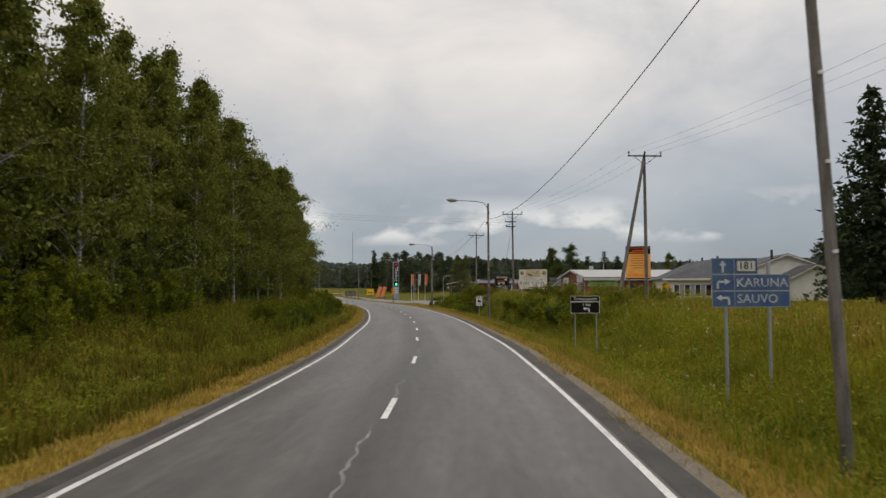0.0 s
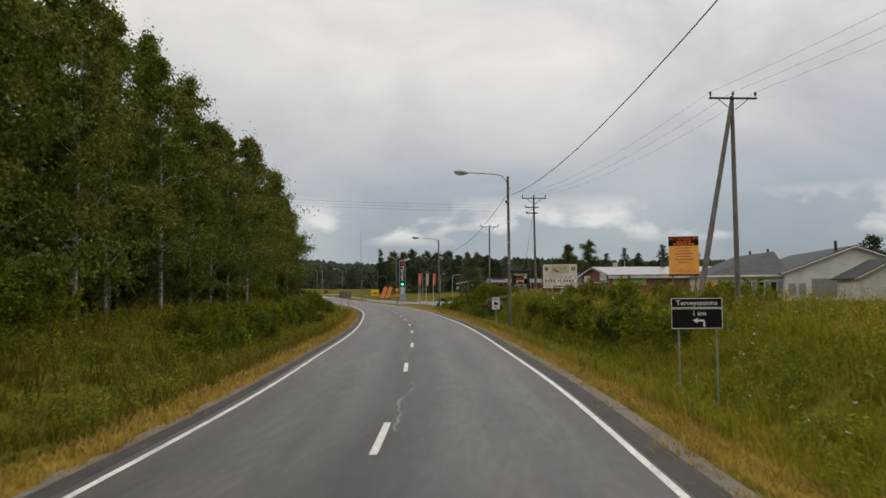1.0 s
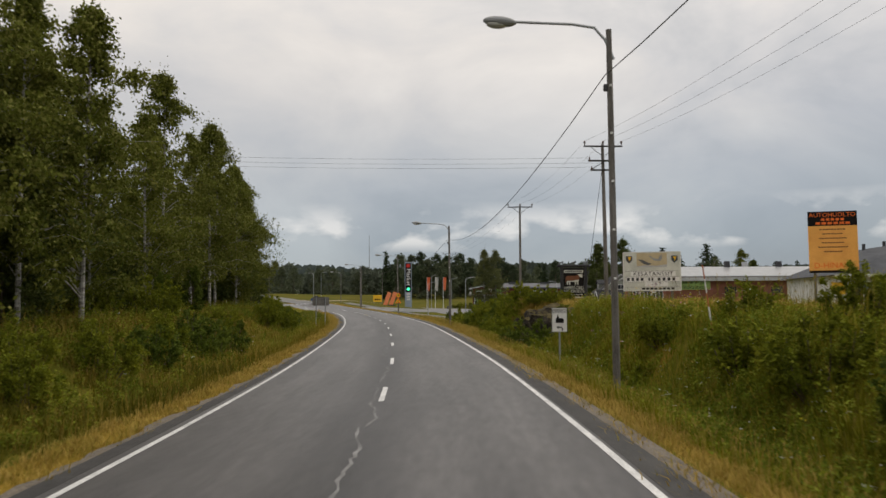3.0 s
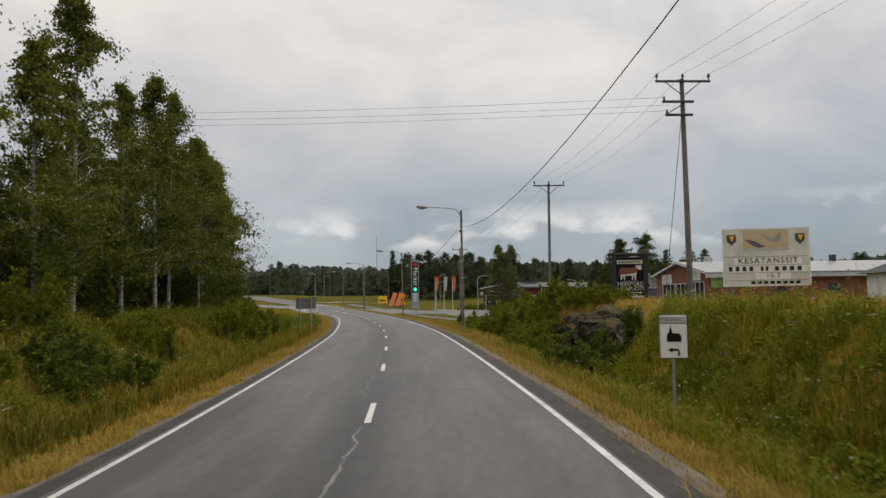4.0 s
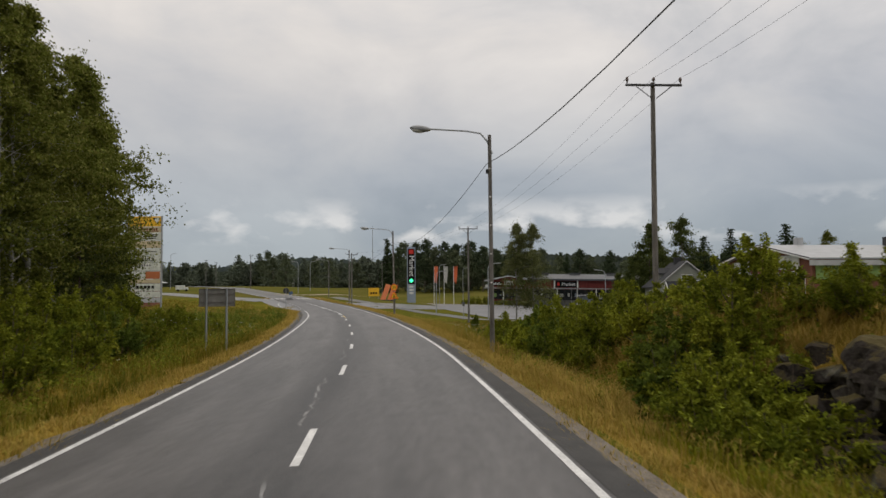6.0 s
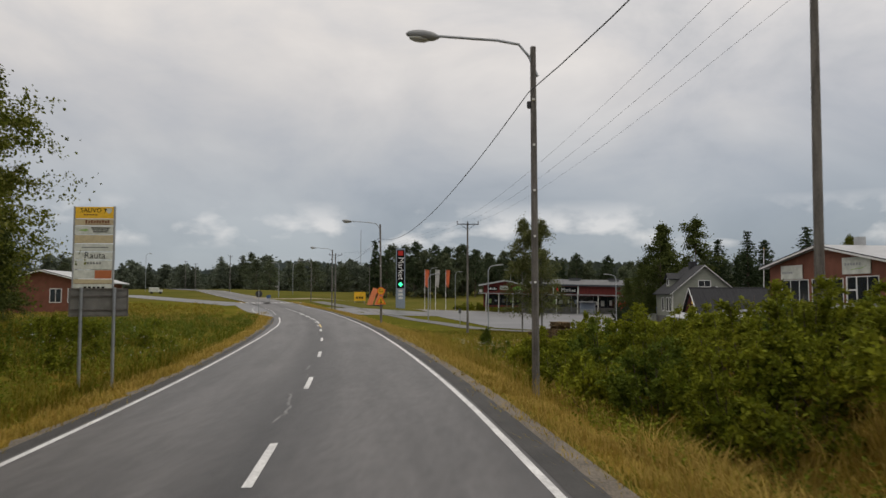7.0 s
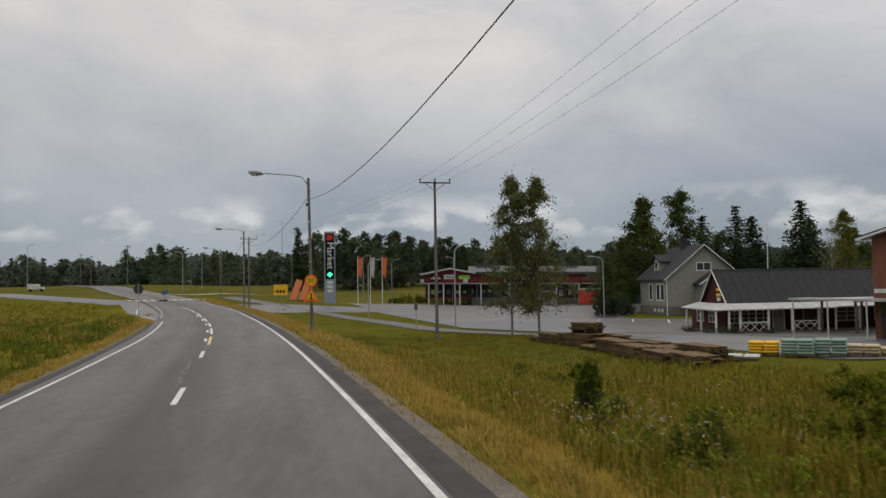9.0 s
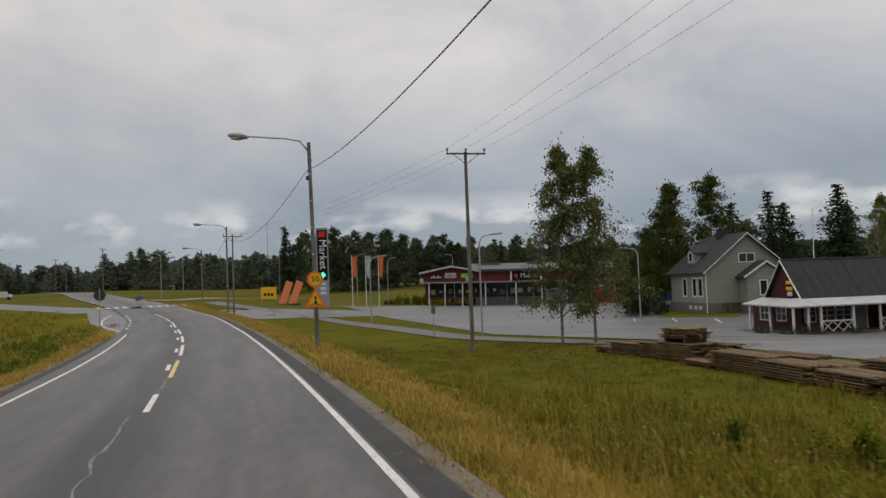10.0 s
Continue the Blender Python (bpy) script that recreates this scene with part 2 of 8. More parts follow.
M = dict(
    asphalt=material("asphalt", (0.066, 0.064, 0.064), (0.106, 0.102, 0.102), 0.30, 0.50, bump=0.4, bump_scale=90, fine=0.55, spec=0.35, stretch_xyz=(1.6, 0.35, 1)),
    asphalt_edge=material("asphalt_edge", (0.038, 0.037, 0.037), (0.064, 0.062, 0.060), 1.2, 0.8, bump=0.4, bump_scale=90),
    lot=material("lot_asphalt", (0.056, 0.056, 0.058), (0.135, 0.134, 0.136), 0.20, 0.42, bump=0.25, bump_scale=60, fine=0.32, spec=0.45, stretch_xyz=(0.35, 1.5, 1)),
    path=material("path_asphalt", (0.085, 0.084, 0.085), (0.13, 0.128, 0.126), 0.8, 0.6, bump=0.2, bump_scale=60),
    gravel=material("gravel", (0.085, 0.075, 0.062), (0.23, 0.195, 0.155), 2.0, 0.95, bump=0.8, bump_scale=30, fine=0.7),
    line=material("line_paint", (0.42, 0.42, 0.42), (0.78, 0.78, 0.77), 1.6, 0.6, fine=0.55),
    yellow_line=material("yellow_line_paint", (0.52, 0.38, 0.14), (0.70, 0.54, 0.24), 2.0, 0.6),
    crack=material("crack_seal", (0.12, 0.12, 0.12), (0.26, 0.26, 0.26), 2.0, 0.8),
    soil=material("meadow_soil", (0.072, 0.080, 0.011), (0.15, 0.125, 0.022), 0.12, 1.0, spec=0.0, bump=0.6, bump_scale=8, fine=0.4),
    birch_leaf=leafy("birch_leaf", (0.088, 0.110, 0.016), (0.165, 0.178, 0.030), dry=(0.215, 0.215, 0.058)),
    pale_birch_leaf=leafy("pale_birch_leaf", (0.085, 0.100, 0.034), (0.150, 0.162, 0.062), dry=(0.19, 0.195, 0.09)),
    aspen_leaf=leafy("aspen_leaf", (0.056, 0.074, 0.019), (0.108, 0.128, 0.036)),
    # Leaf green lifted towards grey to stand in for a little haze.
    far_hazed_leaf=leafy("far_hazed_leaf", (0.072, 0.090, 0.052), (0.120, 0.138, 0.080), 0.3),
    spruce_leaf=leafy("spruce_needles", (0.026, 0.040, 0.020), (0.052, 0.072, 0.032), 0.3),
    pine_leaf=leafy("pine_needles", (0.044, 0.062, 0.034), (0.078, 0.100, 0.054), 0.3),
    # Foliage of the far wood, with aerial haze painted in as a pale tint.
    hazed_leaf=leafy("hazed_wood_leaf", (0.100, 0.122, 0.090), (0.145, 0.166, 0.120), 0.25),
    bush_leaf=leafy("bush_leaf", (0.095, 0.126, 0.012), (0.280, 0.288, 0.028), 0.5),
    sapling_leaf=leafy("sapling_leaf", (0.062, 0.096, 0.015), (0.155, 0.190, 0.028), 0.45),
    herb_leaf=leafy("weed_leaf", (0.095, 0.135, 0.015), (0.240, 0.260, 0.028), 0.4),
    grass=leafy("green_grass", (0.085, 0.110, 0.010), (0.230, 0.185, 0.018), 0.3, dry=(0.30, 0.21, 0.040)),
    lush=leafy("lush_grass", (0.115, 0.160, 0.010), (0.255, 0.240, 0.018), 0.25, dry=(0.27, 0.22, 0.028)),
    meadow=leafy("golden_meadow_grass", (0.150, 0.142, 0.014), (0.290, 0.225, 0.030), 0.28, dry=(0.37, 0.265, 0.062)),
    wet_grass=leafy("wet_meadow_grass", (0.055, 0.092, 0.008), (0.135, 0.150, 0.014), 0.12, dry=(0.19, 0.155, 0.028)),
    # Deeper green grass below the wood, the trees' shade included in its colour.
    shade_grass=leafy("tree_shaded_grass", (0.065, 0.088, 0.008), (0.175, 0.150, 0.016), 0.3, dry=(0.21, 0.15, 0.03)),
    dry_grass=leafy("dry_grass", (0.33, 0.235, 0.055), (0.49, 0.345, 0.095), 0.25, dry=(0.25, 0.21, 0.035)),
    lawn_grass=leafy("lawn_blades", (0.096, 0.104, 0.012), (0.168, 0.144, 0.020), 0.25, dry=(0.24, 0.18, 0.035)),
    turf=material("dry_turf", (0.15, 0.105, 0.018), (0.27, 0.18, 0.034), 0.6, 1.0, spec=0.0, bump=0.6, bump_scale=10),
    lawn=material("lawn", (0.062, 0.074, 0.012), (0.125, 0.112, 0.020), 0.45, 1.0, spec=0.0, bump=0.7, bump_scale=12, fine=0.5),
    sand=material("roadwork_sand", (0.20, 0.165, 0.11), (0.36, 0.30, 0.215), 0.5, 0.95, bump=0.6, bump_scale=14, fine=0.5),
    field=material("far_field", (0.075, 0.082, 0.018), (0.130, 0.112, 0.030), 0.05, 1.0, spec=0.0, fine=0.3),
    blossom_white=plain("white_blossom", (0.75, 0.75, 0.68), 0.9),
    blossom_pink=plain("pink_blossom", (0.42, 0.13, 0.30), 0.9),
    blossom_yellow=plain("yellow_blossom", (0.75, 0.55, 0.03), 0.9),
    birch_bark=material("birch_bark", (0.06, 0.055, 0.05), (0.52, 0.50, 0.46), 2.2, 0.85, fine=0.4, stretch_xyz=(1, 1, 3.2), bump=0.3),
    grey_birch_bark=material("grey_birch_bark", (0.05, 0.045, 0.04), (0.34, 0.33, 0.31), 2.2, 0.9, fine=0.4, stretch_xyz=(1, 1, 3.2), bump=0.3),
    dark_bark=material("dark_bark", (0.06, 0.045, 0.035), (0.15, 0.115, 0.09), 4.0, 0.95, bump=0.6, bump_scale=20),
    pole_wood=material("weathered_pole_wood", (0.085, 0.08, 0.075), (0.22, 0.205, 0.19), 1.6, 0.95, bump=0.5, bump_scale=25, stretch_xyz=(4, 4, 0.7)),
    steel=plain("galvanised_steel", (0.36, 0.38, 0.40), 0.5, 0.6),
    dark_steel=plain("dark_steel", (0.06, 0.06, 0.065), 0.5, 0.4),
    wire=plain("wire", (0.05, 0.05, 0.055), 0.6, 0.3),
    porcelain=plain("insulator_brown", (0.10, 0.07, 0.06), 0.3),
    lamp_grey=plain("lamp_housing_grey", (0.30, 0.31, 0.32), 0.5),
    lamp_glass=plain("lamp_bowl", (0.55, 0.55, 0.52), 0.3),
    blue=material("worn_sign_blue", (0.022, 0.070, 0.22), (0.10, 0.145, 0.22), 2.2, 0.6, fine=0.45),
    white=plain("white_paint", (0.74, 0.74, 0.73), 0.55),
    off_white=material("grimy_white_board", (0.44, 0.46, 0.42), (0.66, 0.67, 0.62), 1.5, 0.6),
    black=plain("black_paint", (0.012, 0.011, 0.011), 0.7, spread=0.3, spec=0.1),
    brown_sign=plain("sign_back_grey", (0.20, 0.195, 0.18), 0.6, spread=0.25),
    orange=material("orange_board", (0.70, 0.33, 0.075), (0.86, 0.44, 0.11), 1.2, 0.55),
    sign_yellow=plain("sign_yellow", (0.80, 0.47, 0.03), 0.5),
    sign_orange=plain("sign_orange_red", (0.80, 0.16, 0.02), 0.5),
    sign_red=plain("sign_red", (0.55, 0.03, 0.02), 0.5),
    green_board=plain("green_board", (0.26, 0.40, 0.13), 0.6),
    brick=material("brick_red", (0.145, 0.058, 0.038), (0.22, 0.090, 0.060), 1.2, 0.9, bump=0.4, bump_scale=18),
    red_wood=material("falu_red_board", (0.055, 0.015, 0.014), (0.088, 0.024, 0.021), 2.0, 0.85, stretch_xyz=(5, 5, 0.5)),
    market_red=material("market_red_board", (0.120, 0.024, 0.021), (0.175, 0.036, 0.030), 1.5, 0.8, stretch_xyz=(3, 3, 0.5)),
    bright_red=plain("bright_red_paint", (0.55, 0.045, 0.03), 0.5),
    roof_dark=material("dark_roof_sheet", (0.026, 0.027, 0.030), (0.042, 0.043, 0.047), 1.5, 0.85, stretch_xyz=(4, 1, 1)),
    roof_grey=material("grey_roof_felt", (0.085, 0.088, 0.095), (0.14, 0.145, 0.15), 1.5, 0.75),
    roof_light=material("light_roof_sheet", (0.34, 0.35, 0.36), (0.48, 0.49, 0.50), 1.2, 0.5),
    roof_sheet=material("wet_roof_sheet", (0.26, 0.27, 0.28), (0.36, 0.37, 0.38), 1.2, 0.35, 0.2, spec=0.5),
    render_grey=material("grey_green_boarding", (0.215, 0.225, 0.19), (0.29, 0.30, 0.255), 1.0, 0.85, stretch_xyz=(1, 1, 6)),
    plinth=material("concrete_plinth", (0.10, 0.10, 0.095), (0.17, 0.17, 0.16), 1.4, 0.9, bump=0.3),
    hall_white=material("white_hall_wall", (0.56, 0.56, 0.55), (0.70, 0.70, 0.69), 0.8, 0.8),
    hall_roof=material("slate_hall_roof", (0.050, 0.054, 0.063), (0.082, 0.087, 0.098), 1.0, 0.9),
    glass=plain("dark_window_glass", (0.02, 0.024, 0.03), 0.08, spread=0.3, spec=0.6),
    lumber=material("weathered_lumber", (0.055, 0.038, 0.022), (0.20, 0.130, 0.062), 3.0, 0.95, random_amount=0.45, stretch_xyz=(0.6, 6, 6)),
    wrap_white=plain("white_plastic_wrap", (0.52, 0.55, 0.54), 0.4),
    wrap_green=plain("pale_green_sacks", (0.22, 0.32, 0.27), 0.5),
    rock=material("granite_outcrop", (0.018, 0.015, 0.013), (0.068, 0.058, 0.050), 1.1, 0.9, bump=0.9, bump_scale=9, fine=0.55, random_amount=0.3, spec=0.2),
    flag=plain("orange_flag_cloth", (0.80, 0.26, 0.12), 0.8),
    flag_white=plain("white_flag_cloth", (0.60, 0.60, 0.58), 0.8),
    cow_brown=plain("cow_brown_paint", (0.17, 0.065, 0.03), 0.6),
    green_led=lit("green_led", (0.05, 1.0, 0.45), 1.6),
    shop_green=plain("dark_green_letters", (0.03, 0.05, 0.02), 0.6),
    panel_pale=material("worn_sign_letters", (0.30, 0.36, 0.42), (0.62, 0.64, 0.66), 3.0, 0.6),
    tan_board=plain("tan_board", (0.50, 0.42, 0.27), 0.6),
    rust_board=plain("rust_orange_board", (0.42, 0.13, 0.05), 0.6),
    panel_blue=plain("blue_grey_panel", (0.26, 0.31, 0.38), 0.6),
    door_grey=plain("grey_roller_door", (0.26, 0.27, 0.27), 0.6),
    lime=plain("lime_sign", (0.28, 0.75, 0.06), 0.5),
    blue_bin=plain("blue_plastic", (0.03, 0.07, 0.25), 0.5),
)


worn_road(M["asphalt"])


def mossy(m, moss):
    """Moss and dry turf in patches on the faces that look up."""
    n, l = m.node_tree.nodes, m.node_tree.links
    p = n["Principled BSDF"]
    base = p.inputs["Base Color"].links[0].from_socket
    geo, sep, tex, add, ramp, mx = (n.new("ShaderNode" + k) for k in ("NewGeometry", "SeparateXYZ", "TexNoise", "Math", "ValToRGB", "Mix"))
    tex.inputs["Scale"].default_value, tex.inputs["Detail"].default_value = 2.2, 5.0
    mx.data_type = "RGBA"
    l.new(geo.outputs["True Normal"], sep.inputs[0])
    l.new(sep.outputs[2], add.inputs[0])
    l.new(tex.outputs[0], add.inputs[1])
    ramp.color_ramp.elements[0].position, ramp.color_ramp.elements[1].position = 0.92, 1.12
    l.new(add.outputs[0], ramp.inputs[0])
    half = n.new("ShaderNodeMath")
    half.operation = "MULTIPLY"
    half.inputs[1].default_value = 0.7
    l.new(add.outputs[0], half.inputs[0])
    ramp.color_ramp.elements[0].position, ramp.color_ramp.elements[1].position = 0.66, 0.86
    l.new(half.outputs[0], ramp.inputs[0])
    l.new(ramp.outputs[0], mx.inputs[0])
    l.new(base, mx.inputs[6])
    mx.inputs[7].default_value = (*moss, 1)
    l.new(mx.outputs[2], p.inputs["Base Color"])


def lichened(m, pale):
    """Pale crusts of lichen in blotches."""
    n, l = m.node_tree.nodes, m.node_tree.links
    p = n["Principled BSDF"]
    base = p.inputs["Base Color"].links[0].from_socket
    tc, tex, ramp, mx = (n.new("ShaderNode" + k) for k in ("TexCoord", "TexNoise", "ValToRGB", "Mix"))
    tex.inputs["Scale"].default_value, tex.inputs["Detail"].default_value, tex.inputs["Roughness"].default_value = 1.7, 8.0, 0.65
    ramp.color_ramp.elements[0].position, ramp.color_ramp.elements[1].position = 0.55, 0.68
    mx.data_type = "RGBA"
    l.new(tc.outputs["Object"], tex.inputs["Vector"])
    l.new(tex.outputs[0], ramp.inputs[0])
    l.new(ramp.outputs[0], mx.inputs[0])
    l.new(base, mx.inputs[6])
    mx.inputs[7].default_value = (*pale, 1)
    l.new(mx.outputs[2], p.inputs["Base Color"])


lichened(M["rock"], (0.17, 0.165, 0.14))
mossy(M["rock"], (0.075, 0.060, 0.022))


# ---- building blocks ----
def mesh_from(name, bm):
    me = bpy.data.meshes.new(name)
    bm.to_mesh(me)
    bm.free()
    return me


def part(name, bm, mat, parent=None, label="", smooth=False):
    """Links a bmesh as one mesh object under a thing or part."""
    me = bm if isinstance(bm, bpy.types.Mesh) else mesh_from(name, bm)
    if smooth:
        for f in me.polygons:
            f.use_smooth = True
    if not me.materials:
        me.materials.append(mat)
    ob = new(name, me)
    if parent:
        ob.parent = parent
    return tagged(ob, label)


def thing(name, m, label, category, group="", kind=""):
    ob = new(name)
    ob.empty_display_size = 0.2
    ob.matrix_basis = m
    return tagged(ob, label, category, group, kind)


def box(x0, y0, z0, x1, y1, z1, bevel=0.0, bm=None):
    bm = bm or bmesh.new()
    vs = [bm.verts.new((x, y, z)) for z in (z0, z1) for y in (y0, y1) for x in (x0, x1)]
    fs = [bm.faces.new([vs[k] for k in q]) for q in ((0, 2, 3, 1), (4, 5, 7, 6), (0, 1, 5, 4), (2, 6, 7, 3), (0, 4, 6, 2), (1, 3, 7, 5))]
    if bevel:
        es = {e for f in fs for e in f.edges}
        bmesh.ops.bevel(bm, geom=list(es), offset=bevel, segments=1, affect="EDGES")
    return bm


def tube(points, radii, sides=8, bm=None):
    """A tapered round rod along points."""
    bm = bm or bmesh.new()
    pts = [Vector(p) for p in points]
    if isinstance(radii, (int, float)):
        radii = [radii] * len(pts)
    radii = [float(r) for r in radii]
    rings, side = [], None
    for k, p in enumerate(pts):
        d = (pts[min(k + 1, len(pts) - 1)] - pts[max(k - 1, 0)]).normalized()
        if side is None:
            side = d.orthogonal().normalized()
        side = (side - d * side.dot(d)).normalized()
        other = d.cross(side)
        rings.append([bm.verts.new(p + radii[k] * (math.cos(a) * side + math.sin(a) * other)) for a in (2 * math.pi * j / sides for j in range(sides))])
    for a, b in zip(rings, rings[1:]):
        for j in range(sides):
            bm.faces.new((a[j], a[(j + 1) % sides], b[(j + 1) % sides], b[j]))
    bm.faces.new(rings[0][::-1])
    bm.faces.new(rings[-1])
    return bm


def prism(outline, y0, y1, bm=None):
    """A closed outline of (x, z), pushed from y0 to y1."""
    bm = bm or bmesh.new()
    a = [bm.verts.new((x, y0, z)) for x, z in outline]
    b = [bm.verts.new((x, y1, z)) for x, z in outline]
    n = len(outline)
    bm.faces.new(a)
    bm.faces.new(b[::-1])
    for k in range(n):
        bm.faces.new((a[(k + 1) % n], a[k], b[k], b[(k + 1) % n]))
    bmesh.ops.recalc_face_normals(bm, faces=bm.faces)
    return bm


def lettering(name, text, size, mat, parent, x, y, z, spacing=1.0, turn=None):
    """Raised letters in the plane of a board that faces -y."""
    cu = bpy.data.curves.new(name, "FONT")
    cu.body, cu.size, cu.extrude, cu.space_character = text, size, 0.006, spacing
    cu.align_x, cu.align_y, cu.resolution_u = "CENTER", "CENTER", 2
    tmp = new(name, cu)
    me = bpy.data.meshes.new_from_object(tmp.evaluated_get(bpy.context.evaluated_depsgraph_get()))
    bpy.data.objects.remove(tmp)
    me.transform(pose(x, y, z, 90, 0, 0) @ (turn or Matrix()))
    me.materials.clear()
    return part(name, me, mat, parent)


def numpy_mesh(name, verts, faces):
    """verts (n, 3), faces (m, 3 or 4)."""
    me = bpy.data.meshes.new(name)
    me.vertices.add(len(verts))
    me.vertices.foreach_set("co", np.ascontiguousarray(verts, np.float32).ravel())
    m, k = faces.shape
    me.loops.add(m * k)
    me.loops.foreach_set("vertex_index", np.ascontiguousarray(faces, np.int32).ravel())
    me.polygons.add(m)
    me.polygons.foreach_set("loop_start", np.arange(0, m * k, k, dtype=np.int32))
    me.update(calc_edges=True)
    me.validate()
    return me


# ---- the lie of the land ----
ROAD_Y = [-120, -40, -10, 8, 15, 29, 40, 47, 60, 68, 76, 86, 93, 101, 111, 121, 132, 145, 155, 163.5, 175, 182, 196, 212, 227, 250, 300, 420, 900]
ROAD_X = [2.6, 2.6, 2.35, 1.85, 1.65, 0.95, -0.3, -0.9, -2.35, -3.45, -4.65, -6.2, -7.4, -8.75, -10.8, -13.0, -15.58, -18.9, -21.6, -24.2, -27.7, -30.0, -35.6, -43.0, -51, -63, -87, -150, -400]
_yy = np.linspace(-120, 900, 1021)
_xx = np.interp(_yy, ROAD_Y, ROAD_X)
_k = np.exp(-0.5 * (np.arange(-15, 16) / 5.0) ** 2)
_xs = np.convolve(np.pad(_xx, 15, mode="edge"), _k / _k.sum(), mode="valid")
_xs[:20], _xs[-20:] = _xx[:20], _xx[-20:]


def centre(y):
    return np.interp(y, _yy, _xs)


def bank(y):
    return np.interp(y, [0, 15, 40, 60, 165, 200], [0.0, 0.006, 0.013, 0.025, 0.025, 0.0])


def rise(y):
    """The climb of the road and of the land to its left beyond the shop."""
    return np.interp(y, [150, 165, 180, 195, 210, 250, 300, 420, 800, 1500, 3000], [0, 0.05, 0.22, 0.52, 1.08, 2.4, 3.8, 5.5, 9.0, 12.0, 12.0])


def smooth(a, b, v):
    k = np.clip((v - a) / (b - a), 0, 1)
    return k * k * (3 - 2 * k)


def land(x, y):
    """The ground's height at (x, y)."""
    x, y = np.asarray(x, float), np.asarray(y, float)
    s = x - centre(y)
    a = np.abs(s)
    edge = bank(y) * np.clip(s, -4.2, 4.2) - 0.10
    right = np.interp(y, [-60, 0, 20, 32, 45, 60, 75, 88, 97, 106, 118, 130, 145, 170, 230], [0.2, 0.5, 0.7, 0.9, 1.5, 1.75, 1.9, 1.8, 1.0, -0.1, -0.6, -0.9, -1.15, -1.35, -0.9])
    right = right + np.interp(s, [8, 14, 26, 60], [0, 0, -0.75, -1.0]) * (1 - smooth(95, 130, y)) + smooth(22, 32, s) * (1 - smooth(112, 124, y)) * smooth(92, 104, y) * 1.8
    right = right - smooth(28, 45, s) * smooth(140, 165, y) * (0.5 + 0.25 * (1 - smooth(174, 186, y)))
    right = right + smooth(205, 240, y) * smooth(70, 40, s) * 0.7
    left = np.interp(y, [-60, 10, 40, 92, 108, 122, 160, 230], [0.5, 0.7, 1.2, 1.5, 0.9, 0.0, -0.25, -0.3])
    ditch = np.where(s > 0, np.interp(y, [0, 40, 100, 112, 140, 170], [-0.45, -0.55, -0.55, -0.5, -0.4, -0.25]), np.interp(y, [0, 100, 125, 170], [-0.4, -0.4, -0.5, -0.3]))
    verge = edge + (ditch - edge) * smooth(4.5, 6.6, a)
    out = np.where(s > 0, right, left)
    back = np.where(s > 0, np.interp(y, [0, 30, 60, 90, 112, 150], [12.0, 10.5, 9.0, 9.0, 9.5, 9.0]), 11.0)
    foot = np.where(s > 0, np.interp(y, [72, 76, 84.5, 88], [6.4, 8.3, 8.3, 6.4]), 6.4)
    back = back + np.where(s > 0, np.interp(y, [72, 76, 84.5, 88], [0, 1.4, 1.4, 0]), 0)
    z = verge + (out - ditch) * smooth(foot, back, a)
    pad = np.where(s < 0, smooth(-75, -50, s) * smooth(158, 170, y) * (1 - smooth(245, 275, y)), 0.0)
    z = z + (-0.05 + bank(y) * np.clip(s, -4.2, 0) - z) * pad
    climb = rise(y)
    near_right = smooth(np.interp(y, [185, 215, 260], [4.5, 12, 14]), np.interp(y, [185, 215, 260], [13, 36, 40]), s) * (1 - smooth(262, 360, y))
    z = z + climb * (1 - near_right)
    lump = 0.10 * np.sin(x * 0.9 + 1.3 * np.sin(y * 0.37)) * np.cos(y * 0.71 + 0.8 * np.sin(x * 0.31))
    return z + lump * (1 - pad) * smooth(6, 9, a) * (1 - smooth(200, 260, y)) * np.where((s > 14) & (y > 135), 0.0, 1.0)


def at_ground(x, y, turn=0.0, sink=0.0):
    return pose(x, y, float(land(x, y)) - sink, 0, 0, turn)


def road_z(s, y):
    return bank(y) * s - 0.003 * np.abs(s) + rise(y)


# ---- ground and road ----
cols = np.unique(np.concatenate([np.linspace(-3000, -500, 6), np.linspace(-400, -60, 12), np.arange(-55, -14, 3.0), np.arange(-13, 14.1, 0.7), np.arange(15, 60, 1.5), np.linspace(65, 400, 14), np.linspace(500, 3000, 6)]))
rows = np.unique(np.concatenate([[-300, -200], np.arange(-120, -4, 4.0), np.arange(-4, 200, 1.0), np.arange(200, 320, 4.0), np.linspace(330, 900, 30), np.array([1100, 1500, 2200, 3000])]))
sg, yg = np.meshgrid(cols, rows)
xg = sg + centre(np.clip(yg, -120, 900))
zg = land(xg, yg)
nc = len(cols)
gi = np.arange(len(rows) - 1)[:, None] * nc + np.arange(nc - 1)
gf = np.stack([gi, gi + 1, gi + nc + 1, gi + nc], -1).reshape(-1, 4)
gm = numpy_mesh("ground", np.stack([xg, yg, zg], -1).reshape(-1, 3), gf)
gm.materials.append(M["soil"])
gm.materials.append(M["lawn"])
gm.materials.append(M["field"])
gm.materials.append(M["turf"])
ys, ss = yg[:-1, :-1].ravel(), sg[:-1, :-1].ravel()
ys = ys + np.where(ss > 7, 5 * np.sin(ss * 0.45) + 3 * np.sin(ss * 1.3 + 1), 0)
ss = ss + np.where(np.abs(ss) > 7, 1.6 * np.sin(ys * 0.31) + 1.1 * np.sin(ys * 0.83 + 2), 0)
